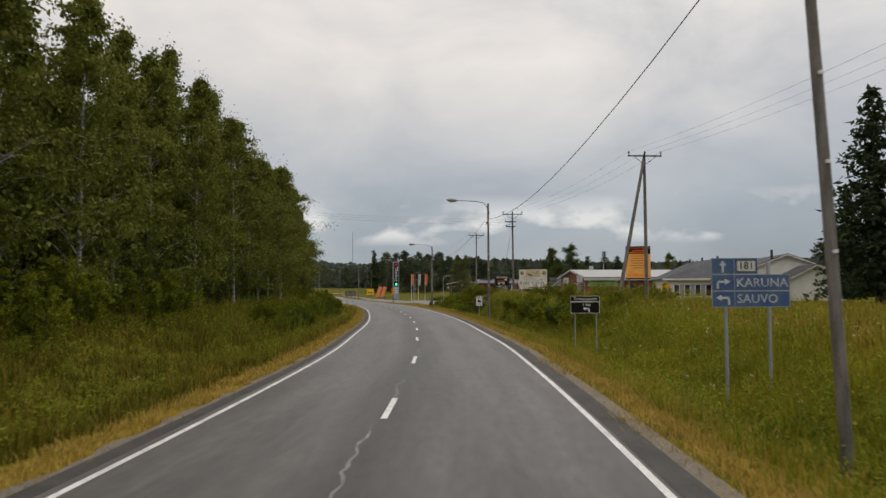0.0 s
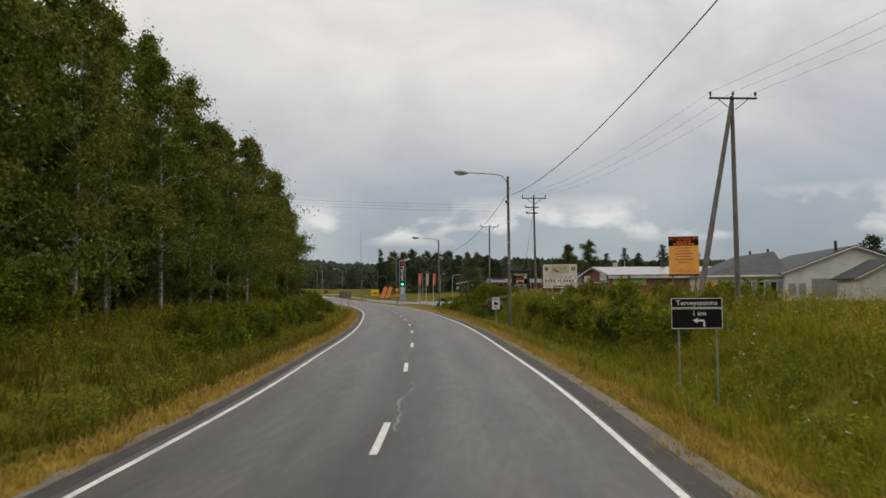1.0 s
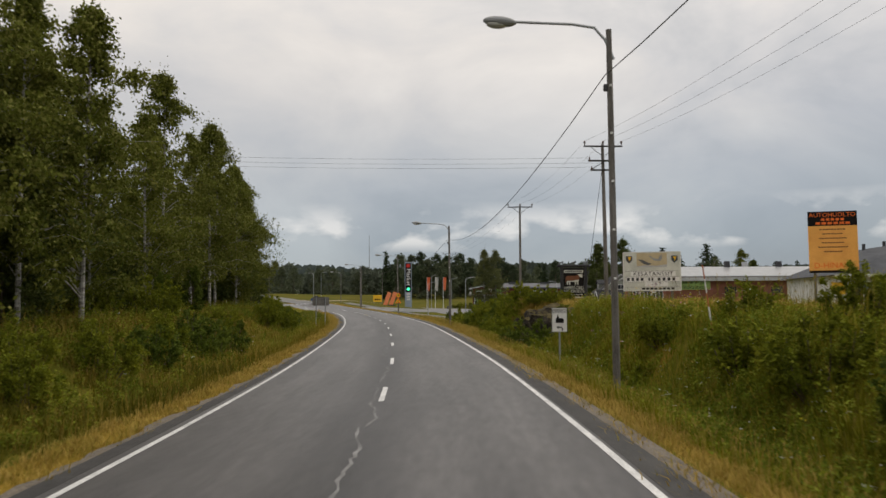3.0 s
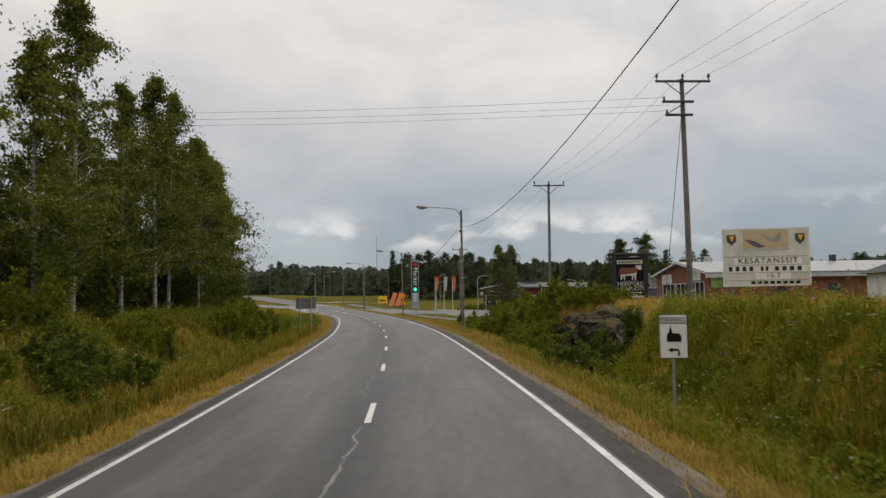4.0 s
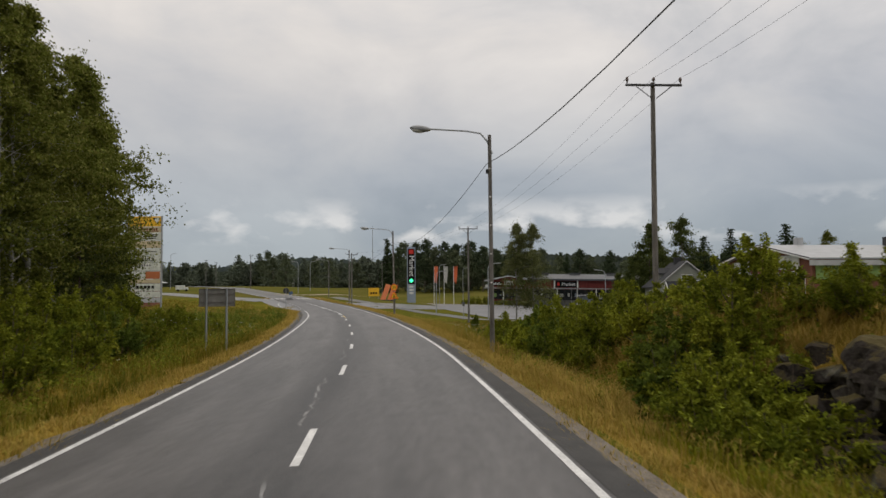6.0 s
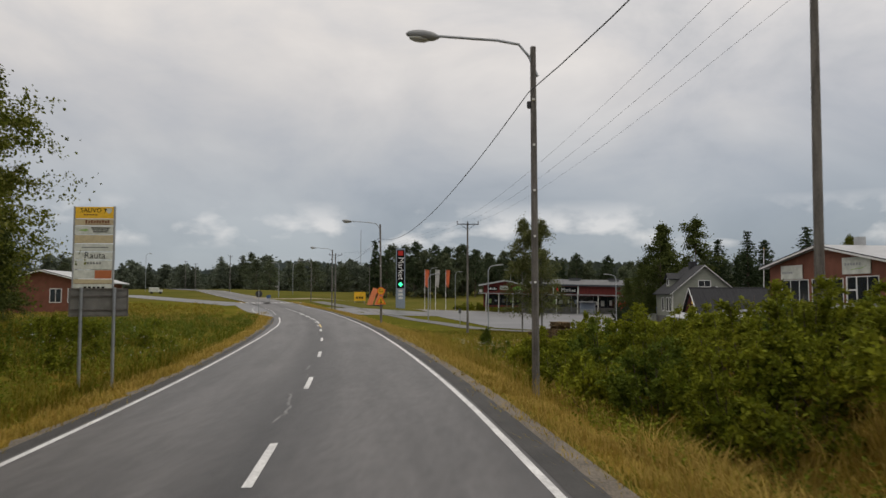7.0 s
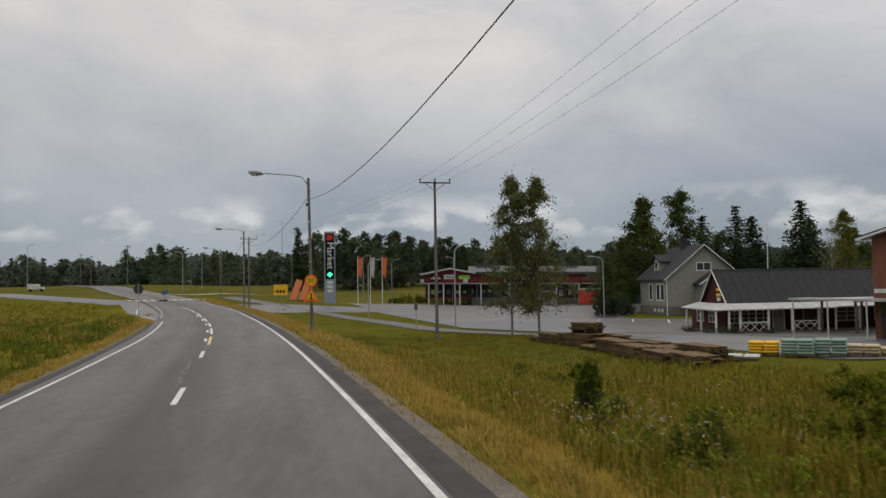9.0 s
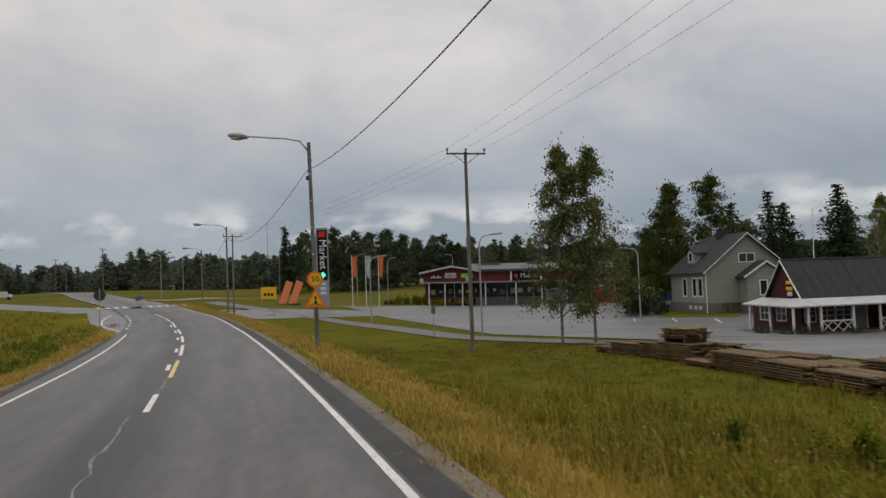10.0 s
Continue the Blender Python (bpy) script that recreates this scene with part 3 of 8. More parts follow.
gm.polygons.foreach_set("material_index", np.where(ys > 215, 2, np.where((ys > 116) & (ss > 7.0), 1, np.where(((np.abs(ss) > 3.9) & (np.abs(ss) < 6.0)) | ((ss > 8.4) & (ss < 30) & (ys > 56) & (ys < 100)) | ((ss > 5.5) & (ss < 9.5) & (ys > 84) & (ys < 95)), 3, 0))).astype(np.int32))
gm.polygons.foreach_set("use_smooth", np.ones(len(gf), bool))
tagged(new("ground", gm), "rough roadside meadow, lawn and fields", "ground", kind="structure")


def strip(name, s0, s1, y0, y1, mat, lift=0.0, step=1.5, cross=2, parent=None, ragged=0.0, label="", drift=False):
    """A sheet that follows the road between two offsets from its middle."""
    ny = max(2, int((y1 - y0) / step) + 1)
    y = np.linspace(y0, y1, ny)
    s = np.linspace(s0, s1, cross)
    S, Y = np.meshgrid(s, y)
    if drift == "left":
        S = S + np.interp(Y, [50, 65, 80, 104, 118, 134, 142, 165], [0, -0.08, -0.10, -0.08, 0, 0.2, 0.36, 0.36])
    elif drift:
        S = S + np.interp(Y, [12, 22, 32, 40, 48, 60, 70, 97, 107, 124, 150, 200], [0.08, 0.05, 0.10, 0.14, 0.14, 0.08, 0.04, 0.03, -0.06, -0.15, -0.22, 0])
    if ragged:
        S = S + np.where(S == s1, 1.0, 0.0) * ragged * (np.sin(Y * 2.1) + np.sin(Y * 5.3 + 1) * 0.7 + np.random.uniform(-1, 1, Y.shape))
    slope = np.gradient(centre(Y[:, 0]), Y[:, 0])[:, None]
    k = 1 / np.sqrt(1 + slope**2)
    X, YY = centre(Y) + S * k, Y - S * slope * k
    Z = road_z(S, Y) + lift
    idx = np.arange(ny - 1)[:, None] * cross + np.arange(cross - 1)
    f = np.stack([idx, idx + 1, idx + cross + 1, idx + cross], -1).reshape(-1, 4)
    me = numpy_mesh(name, np.stack([X, YY, Z], -1).reshape(-1, 3), f)
    return part(name, me, mat, parent, label)


road = tagged(strip("road", -3.62, 3.72, -110, 420, M["asphalt"], 0.0, 1.5, 33), "worn grey two-lane asphalt road", "road", kind="structure")
offsets = road.data.attributes.new("offset", "FLOAT", "POINT")
offsets.data.foreach_set("value", np.tile(np.linspace(-3.62, 3.72, 33), len(road.data.vertices) // 33).astype(np.float32))
tagged(strip("asphalt_shoulder", 3.44, 3.84, -110, 200, M["asphalt_edge"], 0.004, 0.7, 3, ragged=0.06, drift=True), "dark newer asphalt shoulder strip", "road", kind="structure")
tagged(strip("asphalt_shoulder", -3.95, -3.58, -110, 162, M["asphalt_edge"], -0.003, 0.7, 3), "dark asphalt shoulder strip", "road", kind="structure")
tagged(strip("gravel_verge", 3.76, 4.14, -60, 200, M["gravel"], -0.012, 0.5, 3, ragged=0.07, drift=True), "loose gravel along the asphalt edge", "ground", kind="structure")
tagged(strip("gravel_verge", -3.9, -4.15, -60, 158, M["gravel"], -0.012, 0.5, 3, ragged=-0.07), "loose gravel along the asphalt edge", "ground", kind="structure")
strip("edge_line", 3.27, 3.38, -60, 204, M["line"], 0.005, 1.0, 2, road, drift=True)
strip("edge_line", -3.47, -3.36, -60, 164, M["line"], 0.005, 1.0, 2, road, drift="left")
strip("edge_line", -3.47, -3.36, 216, 330, M["line"], 0.005, 1.0, 2, road)
DASH = [-30, -19.5, -9, 1.5, 11.8, 22.2, 33.2, 42.6, 53.2, 62.4, 72.2, 81.6, 92.1, 101.3, 110.7, 120.4, 130.8]
for y in DASH:
    o = float(np.interp(y, [0, 12, 33, 42], [-0.25, -0.22, -0.15, 0]))
    strip("lane_dash", o - 0.06, o + 0.06, y, y + 2.6, M["line"], 0.005, 0.6, 2, road)
strip("edge_line", 3.32, 3.43, 216, 330, M["line"], 0.005, 1.0, 2, road)
for k in range(11):
    s = -5.0 + k * 0.95
    strip("zebra_bar", s, s + 0.45, 208.5, 211.5, M["line"], 0.006, 0.8, 2, road)


def crack(y0, y1, s0, wander, width, seed):
    """A meandering line of pale sealant."""
    r = random.Random(seed)
    bm, last, s, y = bmesh.new(), None, s0, y0
    while y < y1:
        w = width * r.uniform(0.4, 1.3)
        x, z = float(centre(y)), float(road_z(s, y)) + 0.004
        now = (bm.verts.new((x + s - w / 2, y, z)), bm.verts.new((x + s + w / 2, y, z)))
        if last:
            bm.faces.new((last[0], last[1], now[1], now[0]))
        last = now
        y += r.uniform(0.12, 0.4)
        s += r.uniform(-wander, wander) + (s0 - s) * 0.12
    return part("crack_seal", bm, M["crack"], road)


for k, (a, b, s) in enumerate([(4, 11, -0.35), (13.5, 18, -0.2), (24, 31, 0.0), (37, 42, -0.15), (45, 50, -0.1), (50, 56, -0.1), (57, 62, -0.2), (66, 71, -0.25), (75, 81, -0.2), (84.5, 91.5, -0.25), (96.5, 100.5, -0.25), (103.6, 107.5, -0.2), (123, 130.5, -0.2), (133, 137, 0.0)]):
    crack(a, b, s, 0.07, 0.055, k)
crack_across = tube([(float(centre(39.5)) + s, 39.5 + 0.02 * s, float(road_z(s, 39.5)) - 0.014) for s in (-0.9, -0.4, 0, 0.4, 0.9)], 0.022, 6)
part("cross_crack", crack_across, M["crack"], road)


def sheet(name, corners, mat, lift, label, category, step=2.0, z=None):
    """A paved quadrilateral laid on the land, corners in order."""
    a, b, c, d = [Vector(p) for p in corners]
    nu, nv = max(2, int((b - a).length / step)), max(2, int((d - a).length / step))
    u, v = np.meshgrid(np.linspace(0, 1, nu), np.linspace(0, 1, nv))
    P = [(1 - u) * (1 - v) * a[i] + u * (1 - v) * b[i] + u * v * c[i] + (1 - u) * v * d[i] for i in (0, 1)]
    Z = land(P[0], P[1]) + lift if z is None else np.full_like(u, z)
    idx = np.arange(nv - 1)[:, None] * nu + np.arange(nu - 1)
    f = np.stack([idx, idx + 1, idx + nu + 1, idx + nu], -1).reshape(-1, 4)
    return tagged(part(name, numpy_mesh(name, np.stack([P[0], P[1], Z], -1).reshape(-1, 3), f), mat), label, category, kind="structure")


lot = sheet("parking_lot", [(-4.6, 170.0), (3.2, 158.2), (60, 168), (24, 246)], M["lot"], 0.05, "damp worn grey asphalt parking lot", "pavement")
sheet("yard_apron", [(3.2, 158.2), (8.0, 135.5), (26, 132), (48, 166)], M["lot"], 0.035, "damp worn asphalt yard by the shop", "pavement")
sheet("lot_apron", [(-4.6, 170.0), (24, 246), (-1, 256), (-21.5, 237)], M["lot"], 0.052, "damp worn asphalt by the shop front", "pavement")


def ribbon(name, points, width, mat, lift, label, category):
    """A paved way through points on the land."""
    pts = np.array(points, float)
    k = np.linspace(0, len(pts) - 1, (len(pts) - 1) * 8 + 1)
    xy = np.stack([np.interp(k, np.arange(len(pts)), pts[:, i]) for i in (0, 1)], 1)
    for _ in range(6):
        xy[1:-1] = (xy[:-2] + 2 * xy[1:-1] + xy[2:]) / 4
    d = np.gradient(xy, axis=0)
    n = np.stack([-d[:, 1], d[:, 0]], 1) / np.linalg.norm(d, axis=1)[:, None]
    c = np.stack([xy + n * q * width for q in (-0.5, 0, 0.5)], 1).reshape(-1, 2)
    i = np.arange(len(xy) - 1)[:, None] * 3 + np.arange(2)
    f = np.stack([i, i + 1, i + 4, i + 3], -1).reshape(-1, 4)
    return tagged(part(name, numpy_mesh(name, np.column_stack([c, land(c[:, 0], c[:, 1]) + lift]), f), mat), label, category, kind="structure")


ribbon("footpath", [(-38, 226), (-31, 216.3), (-25.2, 208.2), (-18, 197.8), (-11.2, 180.6), (-6.2, 166.2), (-0.5, 158.5), (6, 152)], 2.4, M["path"], 0.05, "narrow pale asphalt footpath", "pavement")
ribbon("sand_strip", [(-31, 239), (-24, 245), (-14, 254), (0, 262), (16, 266), (34, 268)], 4.5, M["sand"], 0.06, "pale churned sand of the roadworks", "ground")
ribbon("sand_strip", [(-56, 236), (-46, 233), (-37, 237), (-30, 246), (-20, 256)], 3.5, M["sand"], 0.07, "pale churned sand beside the far road", "ground")
ribbon("side_road", [(-44, 202.5), (-48.5, 207.5), (-58, 217), (-69, 229), (-84, 246), (-110, 268), (-160, 300)], 6.0, M["lot"], 0.022, "grey asphalt side road", "road")
sheet("junction_corner", [(-26.6, 161.5), (-36.6, 181.0), (-46.5, 204.5), (-37.6, 200)], M["lot"], 0.018, "grey asphalt mouth of the side road", "road", 1.0)
sheet("side_road", [(-29, 196), (-36, 211), (-4, 219), (-6, 212)], M["lot"], 0.05, "grey asphalt side road to the shop", "road", 1.5)


def painted_path(points, width, name, mat):
    """A painted line through points on the land."""
    bm, last = bmesh.new(), None
    for k, p in enumerate(points):
        d = Vector(points[min(k + 1, len(points) - 1)]) - Vector(points[max(k - 1, 0)])
        n = Vector((-d.y, d.x)).normalized() * width / 2
        z = float(road_z(p[0] - float(centre(p[1])), p[1])) + 0.006
        now = [bm.verts.new((p[0] + q * n.x, p[1] + q * n.y, max(float(land(p[0], p[1])) + 0.03, z))) for q in (-1, 1)]
        if last:
            bm.faces.new((last[0], last[1], now[1], now[0]))
        last = now
    return part(name, bm, mat, road)


painted_path([(-26.75, 161.8), (-27.35, 163.4), (-28.3, 165.6), (-29.5, 168.0), (-30.8, 170.5), (-32.3, 173.3), (-33.7, 176.0), (-34.9, 179.0), (-36.1, 182.1), (-37.5, 186), (-38.8, 190), (-40.1, 195)], 0.13, "junction_line", M["line"])


def middle_line(name, y0, y1, s0, s1, width, mat):
    """A painted bar near the middle of the road whose offset drifts from s0 to s1."""
    n = max(2, int((y1 - y0) / 1.2))
    pts = [(float(centre(y0 + (y1 - y0) * k / n)) + s0 + (s1 - s0) * k / n, y0 + (y1 - y0) * k / n) for k in range(n + 1)]
    return painted_path(pts, width, name, mat)


middle_line("lane_dash_yellow", 136.8, 142.2, 0.11, 0.12, 0.12, M["yellow_line"])
for y0, y1, s0, s1 in ((144.4, 150.3, 0.13, 0.1), (152.4, 157.8, 0.07, 0.03), (159.8, 165.7, -0.01, -0.11), (168.2, 176.6, -0.22, -0.38), (178, 193, -0.46, -0.7)):
    middle_line("barrier_bar", y0, y1, s0, s1, 0.13, M["line"])
for y0, y1, s0 in ((138.9, 140.8, -0.07), (146.1, 148.3, -0.08), (154.4, 156.5, -0.16), (161.6, 164.2, -0.26), (169.4, 172.0, -0.5)):
    middle_line("lane_dash", y0, y1, s0, s0 - 0.03, 0.12, M["line"])
for k in range(6):
    y = 170.0 + k * 4.2
    strip("turning_dash", -3.42, -3.28, y, y + 1.9, M["line"], 0.03, 0.6, 2, road)
for k in range(6):
    x, y = 4.0 + k * 3.1, 190 - k * 2.2
    bm = bmesh.new()
    zz = float(land(x, y)) + 0.06
    v = [bm.verts.new(p) for p in ((x, y, zz), (x + 0.12, y, zz), (x + 1.5, y + 5, float(land(x + 1.5, y + 5)) + 0.06), (x + 1.38, y + 5, float(land(x + 1.4, y + 5)) + 0.06))]
    bm.faces.new(v)
    part("bay_line", bm, M["line"], lot)


# ---- plants ----
def leaf_cards(centres, size, rng, droop=0.0, aspect=0.62, aim=None):
    """Small folded leaf clumps at the given places, turned at random or towards aim."""
    n = len(centres)
    a = rng.normal(size=(n, 3))
    if aim is not None:
        a = a * 0.55 + aim
    a[:, 2] -= droop
    a /= np.linalg.norm(a, axis=1)[:, None] + 1e-9
    b = np.cross(a, rng.normal(size=(n, 3)))
    b /= np.linalg.norm(b, axis=1)[:, None] + 1e-9
    c = np.cross(a, b)
    L = size * rng.uniform(0.55, 1.25, (n, 1))
    w = L * aspect * 0.5
    tip, mid = centres + a * L, centres + a * L * 0.45
    v = np.stack([centres, mid + b * w + c * w * 0.5, tip, mid - b * w + c * w * 0.5], 1).reshape(-1, 3)
    f = np.arange(4 * n).reshape(n, 4)
    return v, f


def limb_points(rng, height, base, spread, n, rise, droop_tip, full, taper):
    """Limbs up a trunk: each as a short run of points; the crown bulges and thins unevenly round the trunk."""
    limbs = []
    lobe = rng.uniform(0, 2 * math.pi, 4)
    for k in range(n):
        f = base + (1 - base) * (k + rng.uniform(0, 1)) / n
        z = height * f
        g = (f - base) / (1 - base)
        t = rng.uniform(0, 2 * math.pi)
        uneven = 0.86 + 0.22 * math.sin(t + 7 * g + lobe[0]) + 0.20 * math.sin(2 * t - 11 * g + lobe[1]) + 0.14 * math.sin(19 * g + lobe[2])
        r = spread * height * min(1, full + g * 2.4) * (1.02 - g) ** taper * 1.25 * rng.uniform(0.55, 1.15) * uneven + 0.12
        d = np.array([math.cos(t), math.sin(t)])
        sway = np.array([-d[1], d[0]]) * r * rng.uniform(-0.25, 0.25)
        lift = rise * rng.uniform(0.75, 1.3)
        pts = [np.array([*(d * r * q + sway * q * q), z + r * (lift * q - droop_tip * q * q)]) for q in (0, 0.35, 0.7, 1.0)]
        limbs.append(pts)
    return limbs


def broadleaf(name, seed, height, label, bark, leaf, leaves=3600, size=0.30, spread=0.16, base=0.22, limbs=46, rise=0.8, droop_tip=0.7, weep=0.9, lean=0.02, cluster=0.5, trunk_r=0.0085, full=0.45, taper=0.72, clear=0.0, sprays=6):
    """A trunk, limbs with side branches, and leaves along twigs that hang from them, with gaps between the sprays."""
    rng = np.random.default_rng(seed)
    tree = thing(name, Matrix(), label, "tree")
    ax, ay = rng.uniform(-lean, lean, 2) * height
    bm = tube([(0, 0, -0.3), (ax * 0.1, ay * 0.1, height * 0.3), (ax * 0.5, ay * 0.4, height * 0.65), (ax, ay, height * 0.97)], [height * trunk_r, height * trunk_r * 0.8, height * trunk_r * 0.45, 0.02], 7)
    spots = []
    per = leaves / limbs / sprays
    for pts in limb_points(rng, height, base, spread, limbs, rise, droop_tip, full, taper):
        f = pts[0][2] / height
        off = np.array([ax * f * f, ay * f * f, 0])
        P = np.array([p + off for p in pts])
        reach = np.linalg.norm(P[3] - P[0])
        tube(P, [0.045 * (1.1 - f), 0.03 * (1.1 - f), 0.02 * (1.1 - f), 0.008], 4, bm)
        for j in range(sprays):
            q = min(1.0, rng.uniform(0.2, 1.15))
            root = np.array([np.interp(q, [0, 0.35, 0.7, 1.0], P[:, i]) for i in range(3)])
            d = (P[3] - P[0]) / (reach + 1e-6) * 0.8 + rng.normal(size=3) * np.array([0.7, 0.7, 0.35])
            twig = d * min(1.1, reach * rng.uniform(0.25, 0.5))
            m = max(4, int(per * rng.uniform(0.4, 1.6)))
            u = rng.uniform(0.0, 1.0, (m, 1)) ** 0.7
            fall = weep * rng.uniform(0.3, 1.1) * u**2 * rng.uniform(0.1, 1.0, (m, 1))
            c = root + twig * u - fall * np.array([0, 0, 1.0])
            spots.append(c + rng.normal(size=(m, 3)) * cluster * (0.35 + 0.65 * u) * np.array([1, 1, 0.7]))
    top = rng.normal(size=(leaves // 40, 3)) * np.array([0.2, 0.2, height * 0.045]) + np.array([ax, ay, height * 0.94])
    part("trunk", bm, bark, tree)
    spots = np.concatenate(spots + [top])
    spots = spots[spots[:, 2] > max(0.25, clear * height * rng.uniform(0.8, 1.5, len(spots)).min())]
    if clear:
        spots = spots[spots[:, 2] > clear * height * rng.uniform(0.85, 1.6, len(spots))]
    v, f = leaf_cards(spots, size, rng, droop=weep)
    part("crown", numpy_mesh("crown", v, f), leaf, tree)
    return tree


def conifer(name, seed, height, label, leaf, whorls=26, width=0.19, size=0.42, start=0.08, per=9):
    rng = np.random.default_rng(seed)
    tree = thing(name, Matrix(), label, "tree")
    part("trunk", tube([(0, 0, -0.3), (0, 0, height * 0.5), (0, 0, height * 0.98)], [height * 0.014, height * 0.009, 0.015], 7), M["dark_bark"], tree)
    spots = []
    for k in range(whorls):
        f = start + (1 - start) * (k + 0.4) / whorls
        reach = height * width * (1 - f) ** 0.85 * rng.uniform(0.75, 1.15) + 0.15
        for j in range(per):
            t = rng.uniform(0, 2 * math.pi)
            r = reach * rng.uniform(0.7, 1.1)
            m = max(4, int(r * 9))
            q = np.linspace(0.1, 1, m)
            c = np.stack([np.cos(t) * r * q, np.sin(t) * r * q, height * f - 0.32 * r * q + 0.12 * r * q * q], 1)
            spots.append(c + rng.normal(size=(m, 3)) * np.array([0.10, 0.10, 0.07]) * (1 + r * 0.3))
    v, f = leaf_cards(np.concatenate(spots), size, rng, droop=0.7, aspect=0.5)
    part("crown", numpy_mesh("crown", v, f), leaf, tree)
    return tree


def bush(name, seed, height, width, label, leaf, leaves=2600, size=0.095, cone=0.0):
    """Arching stems with leafy shoots; cone: how far it narrows towards a pointed top, as a sapling does."""
    rng = np.random.default_rng(seed)
    b = thing(name, Matrix(), label, "bush")
    bm, spots, aims = bmesh.new(), [], []
    stems, shoots = 20, 9
    each = max(3, leaves // (stems * shoots))
    for k in range(stems):
        t, r = rng.uniform(0, 2 * math.pi), width * 0.5 * math.sqrt(rng.uniform(0.02, 1))
        h = height * (1 - 0.5 * (2 * r / width) ** 2) * rng.uniform(0.55, 1.15)
        if cone:
            h = height * rng.uniform(0.2, 1.0)
            r = width * 0.5 * (1 - cone * h / height) * rng.uniform(0.5, 1.1)
        tip = np.array([math.cos(t) * r, math.sin(t) * r, h])
        root = np.array([tip[0] * 0.3, tip[1] * 0.3, -0.25 if not cone else h * 0.55 - 0.2])
        mid = (root + tip) / 2 + np.array([tip[0], tip[1], 0]) * 0.15
        tube([root, mid, tip], [0.018, 0.012, 0.004], 4, bm)
        for j in range(shoots):
            q = rng.uniform(0.15, 1.0) ** 0.7
            p = root + (mid - root) * q * 2 if q < 0.5 else mid + (tip - mid) * (q * 2 - 1)
            out = np.array([tip[0], tip[1], 0]) / (np.hypot(tip[0], tip[1]) + 0.05)
            d = out * 0.7 + rng.normal(size=3) * 0.55 + np.array([0, 0, 0.75])
            d /= np.linalg.norm(d)
            run = rng.uniform(0.14, 0.30) * (0.5 + 0.35 * width)
            u = rng.uniform(0, 1, (each, 1))
            arch = np.array([0, 0, -0.35]) * u * u * run
            spots.append(p + d * run * u + arch + rng.normal(size=(each, 3)) * 0.035)
            aims.append(np.repeat((d * 0.7 + np.array([0, 0, -0.15]))[None], each, 0))
    twigs = part("branchwork" if cone else "stem", bm, M["dark_bark"], b)
    if cone:
        tagged(twigs, kind="stuff")
        part("trunk", tube([(0, 0, -0.25), (0, 0, height * 0.9)], [0.03, 0.006], 5), M["dark_bark"], b)
    s = np.concatenate(spots)
    s[:, 2] = np.maximum(s[:, 2], 0.02)
    v, f = leaf_cards(s, size, rng, droop=0.1, aspect=0.5, aim=np.concatenate(aims))
    part("foliage", numpy_mesh("foliage", v, f), leaf, b)
    return b


USED = set()


def place(kinds, k, x, y, turn, scale, sink=0.1, group=""):
    """The k-th kind at (x, y), the first time itself, later as copies."""
    src = kinds[k % len(kinds)]
    m = at_ground(x, y, turn, sink) @ Matrix.Diagonal((scale[0], scale[0], scale[1], 1))
    if src.name not in USED:
        USED.add(src.name)
        src.matrix_basis = m
        ob = src
    else:
        ob = copy_thing(src, m @ Matrix.Diagonal((*[1 / v for v in src.scale], 1)))
    if group:
        tagged(ob, group=group)
    return ob


birches = [broadleaf("birch_tree", 11 + k, h, "tall birch with pale trunk and drooping leafy twigs", M["birch_bark"], M["birch_leaf"], leaves=17000, size=0.19, spread=w, base=b0, limbs=68, cluster=0.23, rise=1.2, droop_tip=0.75, weep=1.2, full=0.6, taper=0.8) for k, (h, w, b0) in enumerate([(15.5, 0.19, 0.13), (14.0, 0.21, 0.08), (16.5, 0.175, 0.15), (13.0, 0.20, 0.07), (15.0, 0.185, 0.06)])]
aspens = [broadleaf("alder_tree", 31 + k, h, "dense dark green alder tree", M["dark_bark"], M["aspen_leaf"], leaves=12500, size=0.25, spread=0.27, base=0.05, weep=0.4, rise=0.8, limbs=60, cluster=0.36) for k, h in enumerate([12.5, 11.0, 13.5])]
spruces = [conifer("spruce_tree", 51 + k, h, "dark green spruce tree", M["spruce_leaf"], width=w, whorls=30, per=11) for k, (h, w) in enumerate([(16.0, 0.20), (13.0, 0.24), (18.0, 0.17)])]
far_broad = [broadleaf("alder_tree", 41 + k, h, "dark green broadleaf tree at the wood edge", M["dark_bark"], M["far_hazed_leaf"], leaves=2600, size=0.62, spread=0.32, base=0.01, weep=0.3, rise=0.7, cluster=0.55, limbs=36, sprays=5) for k, h in enumerate([13.0, 11.5, 14.5])]
far_pine = [broadleaf("pine_tree", 45 + k, h, "dark pine with a rounded crown at the wood edge", M["dark_bark"], M["pine_leaf"], leaves=2000, size=0.55, spread=0.2, base=0.32, weep=0.1, rise=0.55, cluster=0.5, limbs=28, sprays=5, full=0.7, taper=0.55, trunk_r=0.012) for k, h in enumerate([15.0, 13.5])]
distant_trees = [broadleaf("birch_tree", 141 + k, h, "green tree of a distant wood, haze put into its leaf colour", M["dark_bark"], M["hazed_leaf"], leaves=1500, size=0.8, spread=0.3, base=0.02, weep=0.2, rise=0.7, cluster=0.6, limbs=30, sprays=5) for k, h in enumerate([13.0, 11.0])] + [conifer("spruce_tree", 151, 14.0, "green spruce of a distant wood, haze put into its needle colour", M["hazed_leaf"], whorls=16, width=0.19, size=0.8, per=8, start=0.03)]
